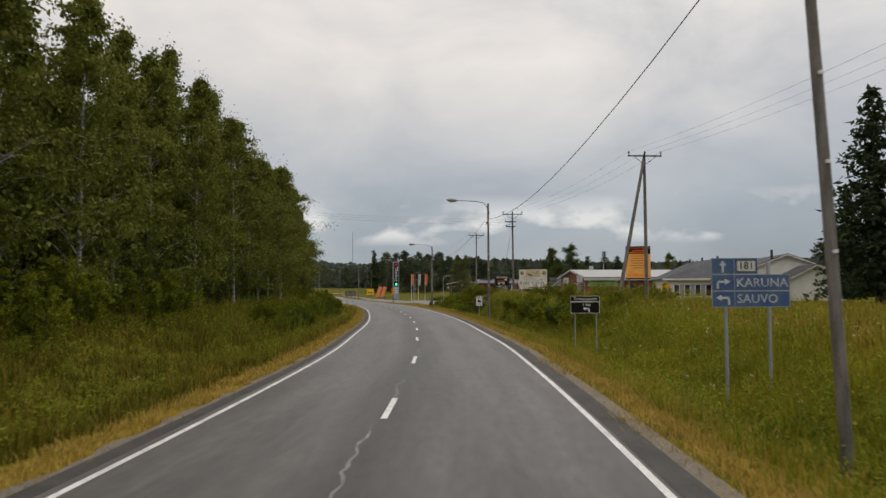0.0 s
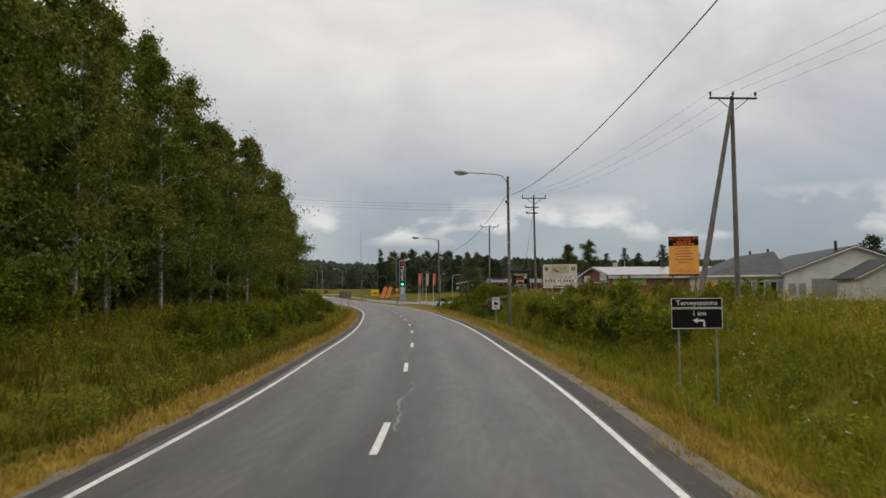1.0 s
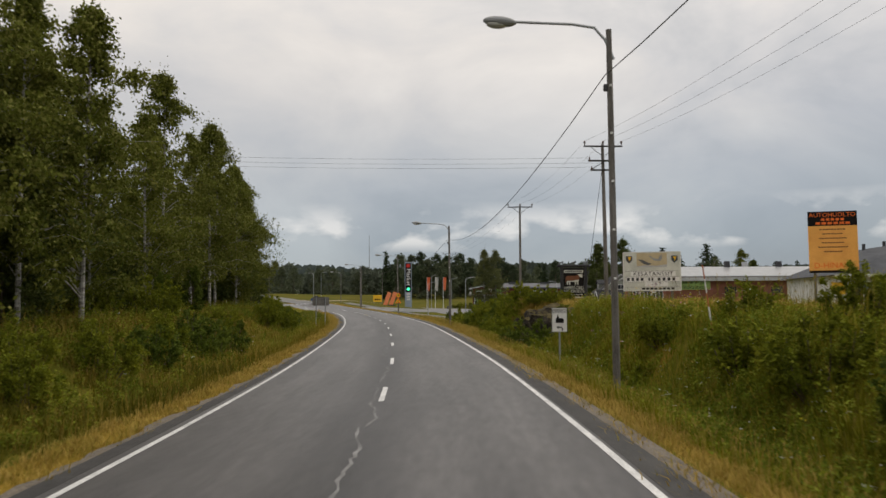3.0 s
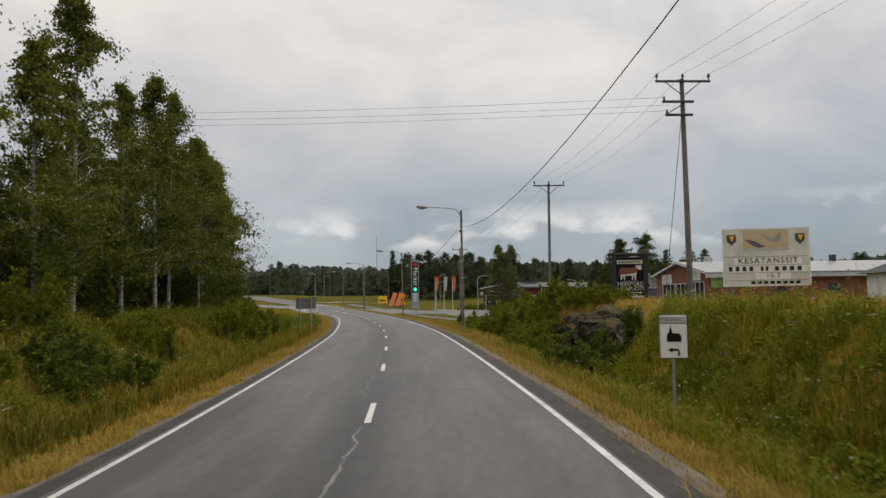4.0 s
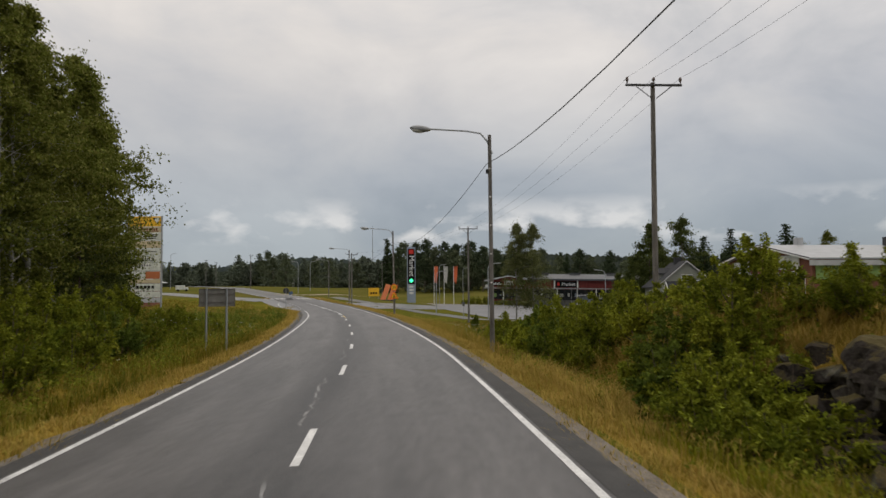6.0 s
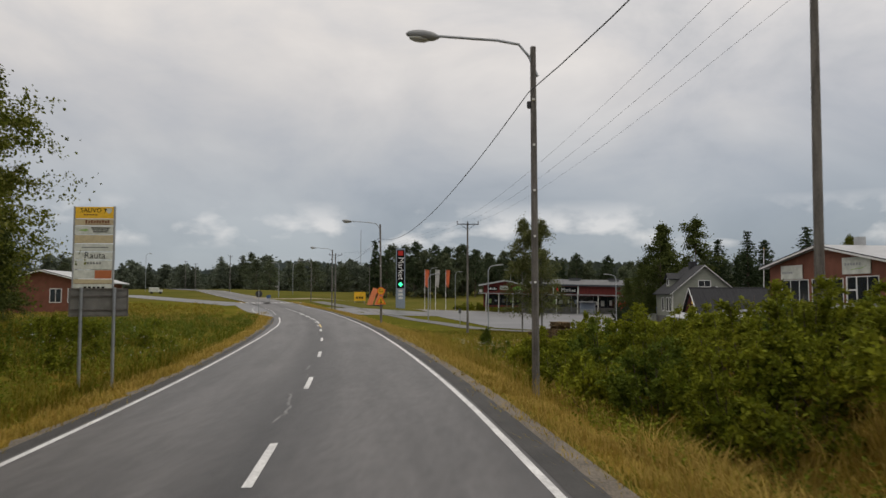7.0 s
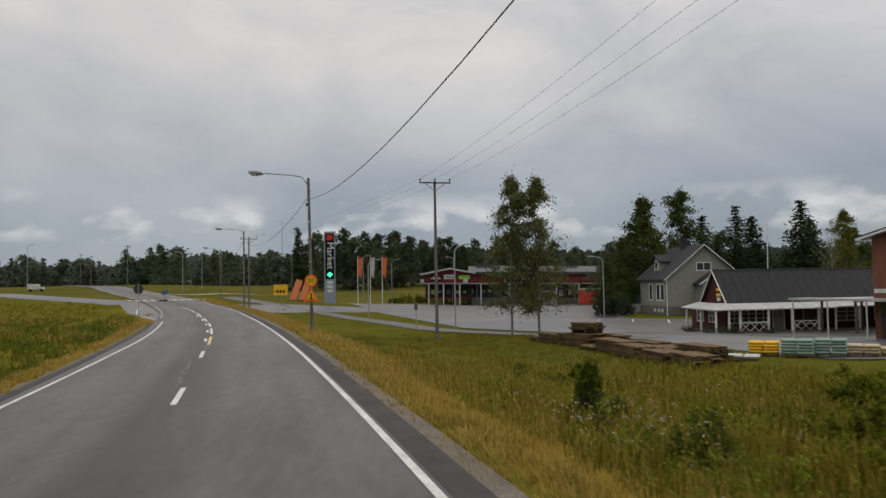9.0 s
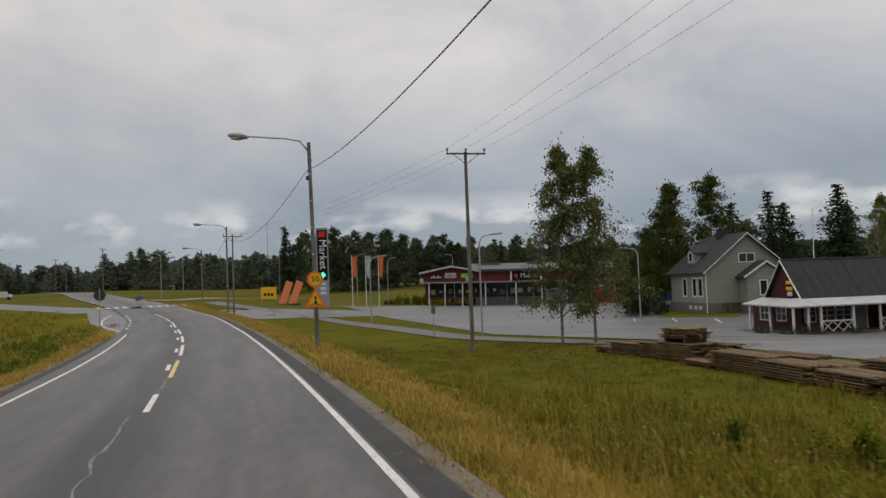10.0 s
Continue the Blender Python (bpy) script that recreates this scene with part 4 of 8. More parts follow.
far_spruce = [conifer("spruce_tree", 61 + k, h, "dark spruce at the wood edge", M["spruce_leaf"], whorls=18, width=w, size=0.75, per=8, start=0.03) for k, (h, w) in enumerate([(15.0, 0.20), (13.5, 0.22)])]
bushes = [bush("willow_bush", 71 + k, h, w, "leafy green willow bush in long grass", M["bush_leaf"], leaves=n) for k, (h, w, n) in enumerate([(1.7, 2.4, 9000), (1.25, 1.9, 6400), (2.1, 2.2, 9000), (0.85, 1.3, 3600)])]
bushes.append(bush("alder_sapling", 79, 2.6, 1.5, "young dark green alder sapling in long grass", M["sapling_leaf"], 6000, 0.10, cone=0.75))

bushes.append(bush("alder_bush", 83, 1.7, 1.9, "dense dark green alder bush in long grass", M["sapling_leaf"], 7500, 0.10))

rnd = random.Random(5)
def clearing(x, y):
    """The narrow gap that runs slantwise through the wood."""
    return y > 62 and 0.61 < (0.1 - x) / (y - 46.4) < 0.76


# wood on the left: a ragged front of birches with darker trees behind
for row, (offset, gap, kinds) in enumerate([(-11.3, 4.2, birches), (-13.8, 3.6, birches + aspens[:1]), (-16.5, 3.8, aspens), (-20.0, 4.2, spruces + aspens), (-24.5, 5.0, aspens + birches), (-30.0, 6.0, spruces)]):
    y = -16 + row * 1.3
    while y < (102 if row < 3 else 105):
        x = float(centre(y)) + offset + rnd.uniform(-0.9, 0.9) - 1.6 * (1 - smooth(5, 45, y)) - 0.7 * smooth(20, 40, y) - 0.9 * smooth(60, 85, y)
        q = rnd.uniform(0.72, 1.0) * (1 - 0.16 * smooth(40, 97, y))
        k, turn, wide = rnd.randrange(len(kinds)), rnd.uniform(0, 360), rnd.uniform(0.9, 1.15)
        if not clearing(x, y):
            place(kinds, k, x, y, turn, (q * wide, q), group="roadside wood")
        y += gap * rnd.uniform(0.7, 1.3)
for x, y, k, q in ((-22.3, 103.4, 1, 0.72), (-23.9, 106.2, 3, 0.80), (-24.1, 109.4, 4, 0.84), (-25.2, 112.4, 1, 0.80), (-23.9, 107.6, 0, 0.84), (-27.0, 115.2, 3, 0.80), (-24.2, 104.5, 3, 0.8), (-20.8, 98.5, 4, 0.76), (-26.6, 108.0, 2, 0.78), (-28.0, 112.5, 0, 0.76)):
    place(birches, k, x, y, rnd.uniform(0, 360), (q * 1.1, q), group="roadside wood")
for x, y, q in ((-21.4, 104.0, 0.38), (-22.6, 107.4, 0.42), (-23.6, 110.6, 0.42), (-25.0, 113.6, 0.42), (-27.0, 116.6, 0.36), (-24.8, 108.6, 0.5)):
    place(aspens, int(y), x, y, y * 40, (q, q * 0.9), group="undergrowth in the wood")
for k in range(34):
    y = 58 + k * 1.4
    place(aspens, k, float(centre(y)) - 15.5 - (k * 37 % 11) * 0.9, y, k * 77, (0.62, 0.45), group="undergrowth in the wood")
for k in range(30):
    y = 1.5 + k * 2.1
    place(aspens, k, float(centre(y)) - 12.6 - (k * 29 % 7) * 0.45 - 1.6 * (1 - float(smooth(5, 45, y))), y, k * 53, (0.46, 0.34 + 0.02 * (k % 4)), group="undergrowth in the wood")
# bushes along both sides: (offset from the road, y, kind, scale)
BUSHES = [(-7.9, 39, 1, 1), (-8.6, 40.5, 0, 0.85), (-7.6, 42.5, 5, 0.85), (-8.8, 43.5, 0, 0.9), (-7.7, 46, 0, 0.8), (-8.9, 47, 2, 0.75), (-7.7, 49.5, 5, 0.9), (-8.8, 50.5, 1, 1.2), (-7.8, 53, 0, 0.9), (-9.0, 55, 2, 0.7), (-8.0, 57.5, 0, 0.9), (-7.9, 61, 5, 0.9), (-8.6, 63.5, 0, 0.85), (-9.0, 74.5, 0, 0.75), (-10.6, 70, 2, 0.9), (-8.6, 76.5, 3, 1), (-9.6, 79.5, 3, 1.2), (-8.4, 87, 0, 1), (-7.8, 89, 1, 1.25), (-8.6, 91, 0, 1.06), (-8.0, 93.5, 1, 1.25), (-9.2, 94.5, 0, 1), (-8.0, 97, 5, 1), (-9.4, 98.5, 2, 0.938), (-8.2, 101, 1, 1), (-12.0, 66, 2, 1), (-11.5, 72, 2, 1.1),
          (-11.5, 12, 2, 1.3), (-11.2, 15, 0, 1.3), (-11.0, 19, 2, 1.2), (-11.8, 23, 0, 1.4), (-11.0, 27, 2, 1.2), (-11.6, 31, 0, 1.3), (-12.0, 35, 2, 1.2), (-12.2, 9, 2, 1.4), (-12.5, 5, 0, 1.5),
          (8.6, 36.5, 3, 1.34), (8.3, 39, 0, 0.84), (10.2, 38.5, 0, 0.703), (8.2, 41.5, 5, 0.95), (10.5, 42.5, 2, 0.622), (8.0, 44.5, 1, 1.23), (9.6, 45.5, 0, 0.784), (12, 45.5, 2, 0.503), (7.9, 47.5, 5, 0.9), (10.0, 49, 2, 0.577), (8.0, 51, 1, 1.23), (9.6, 52.5, 0, 0.666), (12.5, 50, 0, 0.629), (14.5, 47.5, 0, 0.666), (11.5, 54.5, 0, 0.622), (8.0, 54.0, 3, 1.23), (8.0, 59.5, 1, 0.9), (16.5, 50, 0, 0.599), (9.6, 57.5, 3, 1.2), (14.9, 45.8, 2, 0.77), (13.2, 45.4, 2, 0.666),
          (7.1, 83.6, 1, 1.1), (6.9, 85.4, 0, 0.95), (7.0, 87.2, 0, 0.9), (8.3, 87.2, 2, 0.5), (7.2, 89.0, 1, 1), (8.8, 90, 0, 0.6), (9.6, 86.5, 2, 0.42), (11.2, 90.5, 2, 0.36), (13.0, 92.5, 0, 0.72), (10.2, 93.5, 0, 0.576),
          (8.2, 95.0, 1, 0.9), (9.8, 95.4, 0, 0.756), (11.6, 95.0, 2, 0.648), (7.6, 97, 0, 0.9), (9.2, 97.6, 5, 0.8), (8.4, 96.2, 0, 1.0), (8.9, 98.6, 0, 1.0), (9.9, 96.4, 2, 0.75), (7.2, 95.6, 1, 1.0), (8.0, 100.6, 0, 0.85), (9.8, 102.4, 0, 0.78), (11.0, 98.2, 5, 0.85), (13.2, 97.5, 2, 0.72), (7.4, 99.4, 5, 1), (9.0, 100.4, 2, 0.817), (10.9, 101, 2, 0.903), (13.0, 101, 2, 0.946), (7.2, 101.8, 1, 1.2), (8.6, 103.0, 0, 1.05), (10.4, 103.8, 2, 0.903), (12.4, 104, 2, 0.989), (7.2, 104.8, 1, 1.15), (8.6, 106, 5, 1.1), (10.3, 106.8, 2, 0.903), (12.4, 107.2, 2, 1.03), (14.6, 105, 2, 1.12), (7.6, 108.3, 0, 0.95), (9.4, 109.3, 2, 0.86), (11.4, 110.4, 2, 0.946), (13.6, 110, 2, 1.03), (8.0, 111.3, 1, 1.1), (9.8, 112.3, 0, 1.1), (12.0, 113.4, 2, 1.1), (14.4, 113.6, 2, 1.2), (10.6, 115.2, 0, 1), (13.4, 116.3, 2, 1), (15.6, 109, 2, 1.16), (17.6, 112, 2, 1.12), (16.4, 116.4, 0, 1.2), (19.5, 115, 2, 1.3), (18.4, 119.4, 0, 1.1),
          (7.2, 86.0, 0, 1.05), (7.9, 85.8, 2, 0.9), (6.8, 84.6, 1, 1.1), (7.2, 75.2, 5, 0.8), (7.4, 87.6, 5, 0.9), (6.7, 72.6, 3, 1.1), (6.6, 86.3, 3, 1.2), (9.4, 87.0, 3, 0.9), (7.0, 79.4, 3, 0.55), (6.9, 84.6, 3, 0.8), (6.8, 76.0, 3, 0.7), (10.8, 85.6, 1, 1),
          (8.0, 120.6, 4, 0.55), (8.1, 120.75, 4, 0.5), (7.85, 120.5, 4, 0.42), (8.05, 120.3, 5, 0.55), (9.4, 128.2, 4, 0.35), (7.9, 116.6, 5, 0.5), (9.5, 118.8, 3, 0.9), (10.6, 117.4, 3, 1), (9.3, 115.2, 1, 0.6), (14.8, 121.5, 1, 0.9), (11.9, 116.4, 1, 0.8), (13.5, 118.3, 1, 0.8), (6.9, 58.6, 3, 1), (10.4, 127.2, 3, 0.95), (10.0, 136, 3, 0.45), (14.2, 121, 1, 1),
          (-8.2, 110.5, 3, 0.9), (-10.5, 113, 3, 1.0), (-9.2, 115.5, 3, 0.7), (-12.5, 116, 1, 0.7), (-8.4, 121.5, 3, 0.6), (-11, 119, 3, 0.9), (-14, 120.5, 1, 0.7), (-9.8, 125, 3, 0.7), (-13.5, 127, 3, 0.9), (-16, 124, 1, 0.6), (-10.8, 129.5, 3, 0.55), (-15.5, 132, 3, 0.8),
          (6.9, 87.0, 5, 1.1), (7.9, 87.6, 2, 0.95), (7.4, 88.8, 5, 1.0), (8.8, 88.4, 0, 0.9), (9.8, 86.2, 2, 0.7), (6.5, 73.7, 5, 1.1), (8.6, 75.5, 4, 0.8), (8.48, 75.3, 4, 0.72), (8.75, 75.7, 4, 0.66), (7.9, 74.6, 5, 0.75), (7.6, 96.0, 0, 1.0), (8.4, 93.2, 1, 1.1), (7.4, 94.2, 3, 1.2), (9.4, 91.6, 0, 0.8),
          (-7.6, 67.1, 5, 1.0), (-7.3, 69.6, 5, 0.85), (-7.9, 75.4, 4, 0.5), (-10.6, 76.0, 4, 1.05), (-11.4, 73.6, 4, 0.9), (-8.6, 68.2, 5, 0.9),
          (-8.6, 118, 3, 0.9), (-9.5, 112, 0, 0.7), (-8.0, 106, 3, 1.1), (-9.5, 109, 1, 1), (-12, 122, 3, 1.2), (-11.5, 134, 3, 1), (-10.5, 105, 0, 0.9)]
for s, y, k, q in BUSHES:
    place(bushes, k, float(centre(y)) + s, y, rnd.uniform(0, 360), (q * rnd.uniform(0.92, 1.1), q), group="roadside bushes")

# two birches by the footpath
pair = [broadleaf("birch_tree", 92 + k, h, "slender airy birch with drooping twigs beside the footpath", M["grey_birch_bark"], M["pale_birch_leaf"], leaves=15500, size=0.15, spread=0.14, base=0.14, limbs=74, cluster=0.20, weep=1.2, full=0.85, taper=0.55, rise=1.5, droop_tip=1.2, clear=0.10, lean=0.02) for k, h in enumerate((11.0, 10.8))]
for tree, x, y, r in zip(pair, (-1.95, -0.05), (158.3, 158.5), (20, 140)):
    tree.matrix_basis = at_ground(x, y, r, 0.1)
    tagged(tree, group="birches by the footpath")
bare = broadleaf("birch_tree", 97, 11.5, "half-bare thin birch behind the cottage", M["grey_birch_bark"], M["pale_birch_leaf"], leaves=900, size=0.16, spread=0.24, base=0.3, limbs=40, cluster=0.2, rise=1.5, droop_tip=0.5, weep=0.4, trunk_r=0.009)
bare.matrix_basis = at_ground(46.5, 206, 30, 0.1)
# dark spruces beside the field
for x, y, k, q in ((36.3, 64, 1, 1.5), (38.6, 60, 1, 1.45), (43, 70, 0, 1.2), (44.5, 62, 1, 1.4), (49, 72, 2, 1.0), (38.5, 74, 1, 0.9)):
    place(spruces, k, x, y, rnd.uniform(0, 360), (q * 1.25, q * 0.95), group="dark spruces at the field edge")
# trees behind the houses
for x, y, kinds, k, q in ((21.9, 209.3, aspens, 0, 1.22), (27.7, 210, aspens, 2, 1.2), (24.5, 216, aspens, 1, 1.15), (33, 216, spruces, 0, 0.85), (37.5, 215, spruces, 2, 0.83), (42, 220, spruces, 1, 1.05), (47.5, 216, spruces, 0, 0.98), (50, 218, spruces, 1, 1.0), (57, 221, birches, 3, 1.1), (61, 226, aspens, 0, 0.95), (66, 225, spruces, 1, 0.9), (72, 228, aspens, 1, 0.9), (78, 230, spruces, 0, 0.8)):
    wide = 1.65 if kinds is spruces else 1.05
    place(kinds, k, x, y, rnd.uniform(0, 360), (q * wide, q), group="trees behind the houses")
for x, y, w, h in ((15.6, 203, 0.55, 0.6), (18.4, 206, 0.62, 0.66), (20.0, 212, 0.7, 0.75)):
    place(aspens, int(x * 7) % 3, x, y, rnd.uniform(0, 360), (w, h), group="garden trees by the grey house")
for k, (x, y, h) in enumerate(((13.6, 196.2, 2.9), (15.4, 196.4, 2.6))):
    o = bush("round_shrub", 300 + k, h, 3.3, "dense dark round garden shrub at the lot edge", M["pine_leaf"], 4200, 0.22)
    o.matrix_basis = at_ground(x, y, 40 * k)
for k in range(34):
    x, y = 22 + k * 2.1 + rnd.uniform(-1.2, 1.2), 221 + rnd.uniform(0, 14) + k * 0.25
    q = rnd.uniform(0.55, 0.85)
    place(far_broad + far_spruce, rnd.randrange(5), x, y, rnd.uniform(0, 360), (q * 1.1, q), group="trees behind the houses")
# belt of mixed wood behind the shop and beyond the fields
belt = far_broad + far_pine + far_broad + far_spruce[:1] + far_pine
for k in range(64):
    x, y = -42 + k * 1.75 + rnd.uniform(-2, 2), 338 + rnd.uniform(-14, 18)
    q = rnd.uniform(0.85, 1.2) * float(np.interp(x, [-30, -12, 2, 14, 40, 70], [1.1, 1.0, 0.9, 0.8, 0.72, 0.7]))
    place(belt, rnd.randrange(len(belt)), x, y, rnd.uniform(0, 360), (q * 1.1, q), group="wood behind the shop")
for k in range(40):
    x, y = 36 + k * 3.2 + rnd.uniform(-2, 2), 280 + rnd.uniform(-10, 22)
    q = rnd.uniform(0.55, 0.85) * float(np.interp(x, [36, 60, 90], [0.7, 0.9, 1.0]))
    place(belt, rnd.randrange(len(belt)), x, y, rnd.uniform(0, 360), (q * 1.2, q), group="wood behind the houses")
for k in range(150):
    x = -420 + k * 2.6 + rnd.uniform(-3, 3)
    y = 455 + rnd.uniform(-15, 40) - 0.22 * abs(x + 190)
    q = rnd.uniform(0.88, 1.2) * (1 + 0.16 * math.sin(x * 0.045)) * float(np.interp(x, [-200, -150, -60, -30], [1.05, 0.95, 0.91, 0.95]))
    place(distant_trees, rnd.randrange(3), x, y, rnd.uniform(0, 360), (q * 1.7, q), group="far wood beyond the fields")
for k in range(46):
    x = 70 + k * 4.2 + rnd.uniform(-3, 3)
    y = 150 + k * 2.2 + rnd.uniform(-8, 12)
    q = rnd.uniform(0.7, 1.0)
    place(belt, rnd.randrange(len(belt)), x, y, rnd.uniform(0, 360), (q * 1.2, q), group="wood beyond the hall")
for x, y, q in ((-121, 440, 1.25), (-125, 444, 1.1), (-105, 400, 0.9), (-88, 405, 1.1), (-80, 398, 0.9), (-70, 410, 1.0), (-160, 350, 0.9), (-190, 330, 0.9), (-98, 395, 1.0)):
    place(far_broad, rnd.randrange(3), x, y, rnd.uniform(0, 360), (q * 1.1, q * 0.95), group="field trees")
for k in range(14):
    place(bushes, rnd.randrange(3), -14 + k * 2.6, 268 + rnd.uniform(-1.5, 1.5) + abs(k - 6), rnd.uniform(0, 360), (1.5, 1.2), group="hedge behind the flags")

# distant ridge of forest
def ridge(name, y, x0, x1, z0, h, seed, mat, label):
    rng = np.random.default_rng(seed)
    n = int((x1 - x0) / (y * 0.0022))
    x = np.linspace(x0, x1, n)
    hh = h * (0.72 + 0.2 * np.sin(x * 0.006 + seed) + 0.12 * np.sin(x * 0.017 + 2)) + rng.uniform(0, h * 0.10, n)
    v, f = [], []
    for layer, (dy, q) in enumerate(((0, 0.45), (18, 0.75), (36, 1.0))):
        base = len(v)
        for k in range(n):
            top = z0 + hh[k] * q * rng.uniform(0.95, 1.04)
            v += [(x[k], y + dy + rng.uniform(-4, 4), z0 - 4), (x[k], y + dy + rng.uniform(-4, 4), top)]
        f += [(base + 2 * k, base + 2 * k + 2, base + 2 * k + 3, base + 2 * k + 1) for k in range(n - 1)]
    return tagged(part(name, numpy_mesh(name, np.array(v), np.array(f)), mat), label, "forest", kind="stuff")


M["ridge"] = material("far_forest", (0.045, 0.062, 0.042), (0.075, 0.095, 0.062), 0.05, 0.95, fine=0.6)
# Distance haze is mixed into these two colours: paler, the last one bluer.
M["ridge_mid"] = material("haze_tinted_forest", (0.070, 0.090, 0.072), (0.105, 0.125, 0.098), 0.05, 0.95, fine=0.6)
M["ridge_far"] = material("haze_tinted_ridge", (0.075, 0.098, 0.095), (0.105, 0.13, 0.12), 0.03, 0.95, fine=0.6)
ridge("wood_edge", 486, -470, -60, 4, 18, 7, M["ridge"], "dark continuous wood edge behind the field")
ridge("far_forest", 560, -900, 500, 5, 21, 1, M["ridge_mid"], "distant forest edge, colour paled for haze")
ridge("far_forest_ridge", 1500, -2200, 1400, 16, 50, 4, M["ridge_far"], "forested ridge on the horizon, haze tinted into its colour")


# ---- grass ----
def blades(name, region, n, height, width, mat, label, seed, lean=0.6, tuft=16, spread=0.13):
    """Bent tapering blades that fan out of tufts over a stretch of (offset, y); region: a function of uniform numbers."""
    rng = np.random.default_rng(seed)
    m = n // tuft
    s, y = region(rng.uniform(0, 1, m), rng.uniform(0, 1, m), rng)
    m = len(s)
    tall = rng.uniform(0.55, 1.3, m) * (0.85 + 0.3 * np.sin(s * 1.7 + 1.9 * np.sin(y * 0.6)) * np.cos(y * 1.1))
    loose = spread * rng.uniform(0.6, 1.8, m)
    ox, oy = rng.normal(size=(2, m, tuft)) * loose[:, None]
    x = (centre(y) + s)[:, None] + ox
    y = y[:, None] + oy
    x, y = x.ravel(), y.ravel()
    z = land(x, y) - 0.03
    n = len(x)
    h = height * np.repeat(tall, tuft) * rng.uniform(0.5, 1.2, n)
    t = np.arctan2(oy.ravel(), ox.ravel()) + rng.normal(size=n) * 0.9
    far = np.minimum(1.5, np.hypot(ox, oy).ravel() / np.repeat(loose, tuft))
    bend = h * lean * (0.25 + far * rng.uniform(0.2, 0.9, n))
    d = np.stack([np.cos(t), np.sin(t), 0 * t], 1)
    w = width * rng.uniform(0.6, 1.4, n)
    e = np.stack([-np.sin(t), np.cos(t), 0 * t], 1) * w[:, None]
    r = np.stack([x, y, z], 1)
    up = np.array([0, 0, 1.0])
    mid = r + d * (bend * 0.35)[:, None] + up * (h * 0.62)[:, None]
    tip = r + d * bend[:, None] + up * (h * rng.uniform(0.72, 1.0, n))[:, None]
    v = np.stack([r - e, r + e, mid + e * 0.7, tip, mid - e * 0.7], 1).reshape(-1, 3)
    k = np.arange(n)[:, None] * 5
    tri = np.concatenate([k + np.array([[0, 1, 2]]), k + np.array([[0, 2, 4]]), k + np.array([[4, 2, 3]])])
    return tagged(part(name, numpy_mesh(name, v, tri), mat), label, "grass", kind="stuff")


def herbs(name, region, n, height, size, mat, label, seed, each=16, patch=0.5):
    """Leafy weeds in patches: leaves up a short stalk, larger below."""
    rng = np.random.default_rng(seed)
    groups = max(1, n // 7)
    gs, gy = region(rng.uniform(0, 1, groups), rng.uniform(0, 1, groups), rng)
    pick = rng.integers(0, len(gs), n)
    y = gy[pick] + rng.normal(size=n) * patch
    x = centre(y) + gs[pick] + rng.normal(size=n) * patch * 0.7
    h = height * rng.uniform(0.5, 1.2, n) * rng.uniform(0.7, 1.25, len(gs))[pick]
    u = rng.uniform(0.08, 1.0, (n, each))
    t = rng.uniform(0, 2 * np.pi, (n, each))
    tilt = rng.normal(size=(2, n, 1)) * 0.12
    px = x[:, None] + tilt[0] * h[:, None] * u + np.cos(t) * 0.03
    py = y[:, None] + tilt[1] * h[:, None] * u + np.sin(t) * 0.03
    pz = land(x, y)[:, None] + h[:, None] * u
    c = np.stack([px, py, pz], -1).reshape(-1, 3)
    aim = np.stack([np.cos(t), np.sin(t), 0.25 + 0 * t], -1).reshape(-1, 3)
    v, f = leaf_cards(c, size, rng, droop=0.1, aspect=0.5, aim=aim)
    return tagged(part(name, numpy_mesh(name, v, f), mat), label, "weeds", kind="stuff")


def seed_stalks(name, region, n, height, mat, label, seed):
    """Thin seeding stalks that carry a loose feathery head above the grass."""
    rng = np.random.default_rng(seed)
    s, y = region(rng.uniform(0, 1, n), rng.uniform(0, 1, n), rng)
    x = centre(y) + s
    n = len(x)
    h = height * rng.uniform(0.7, 1.2, n)
    t = rng.uniform(0, 2 * np.pi, n)
    d = np.stack([np.cos(t), np.sin(t), 0 * t], 1)
    e = np.stack([-np.sin(t), np.cos(t), 0 * t], 1)
    r = np.stack([x, y, land(x, y)], 1)
    up = np.array([0, 0, 1.0])
    top = r + d * (h * 0.14)[:, None] + up * (h * 0.85)[:, None]
    tip = r + d * (h * 0.26)[:, None] + up * h[:, None]
    mid = (top + tip) / 2
    v = np.stack([r - e * 0.003, r + e * 0.003, top + e * 0.0025, top - e * 0.0025, top, mid + e * 0.008, tip, mid - e * 0.008], 1).reshape(-1, 3)
    k = np.arange(n)[:, None] * 8
    f = np.concatenate([k + np.array([[0, 1, 2, 3]]), k + np.array([[4, 5, 6, 7]])])
    return tagged(part(name, numpy_mesh(name, v, f), mat), label, "grass", kind="stuff")


def span(s0, s1, y0, y1, power=1.0):
    """A stretch of land with ragged outer edges, if it is wide."""
    def region(u, v, rng):
        s, y = s0 + (s1 - s0) * u, y0 + (y1 - y0) * v**power
        if abs(s1 - s0) > 5:
            far = (s - s0) / (s1 - s0) if abs(s1) > abs(s0) else (s - s1) / (s0 - s1)
            s = s + np.sign(s) * far * np.abs(rng.normal(size=len(s))) * 0.16 * abs(s1 - s0)
            y = y + rng.normal(size=len(y)) * 3.0 + 2.5 * np.sin(s * 0.8)
        return s, y
    return region


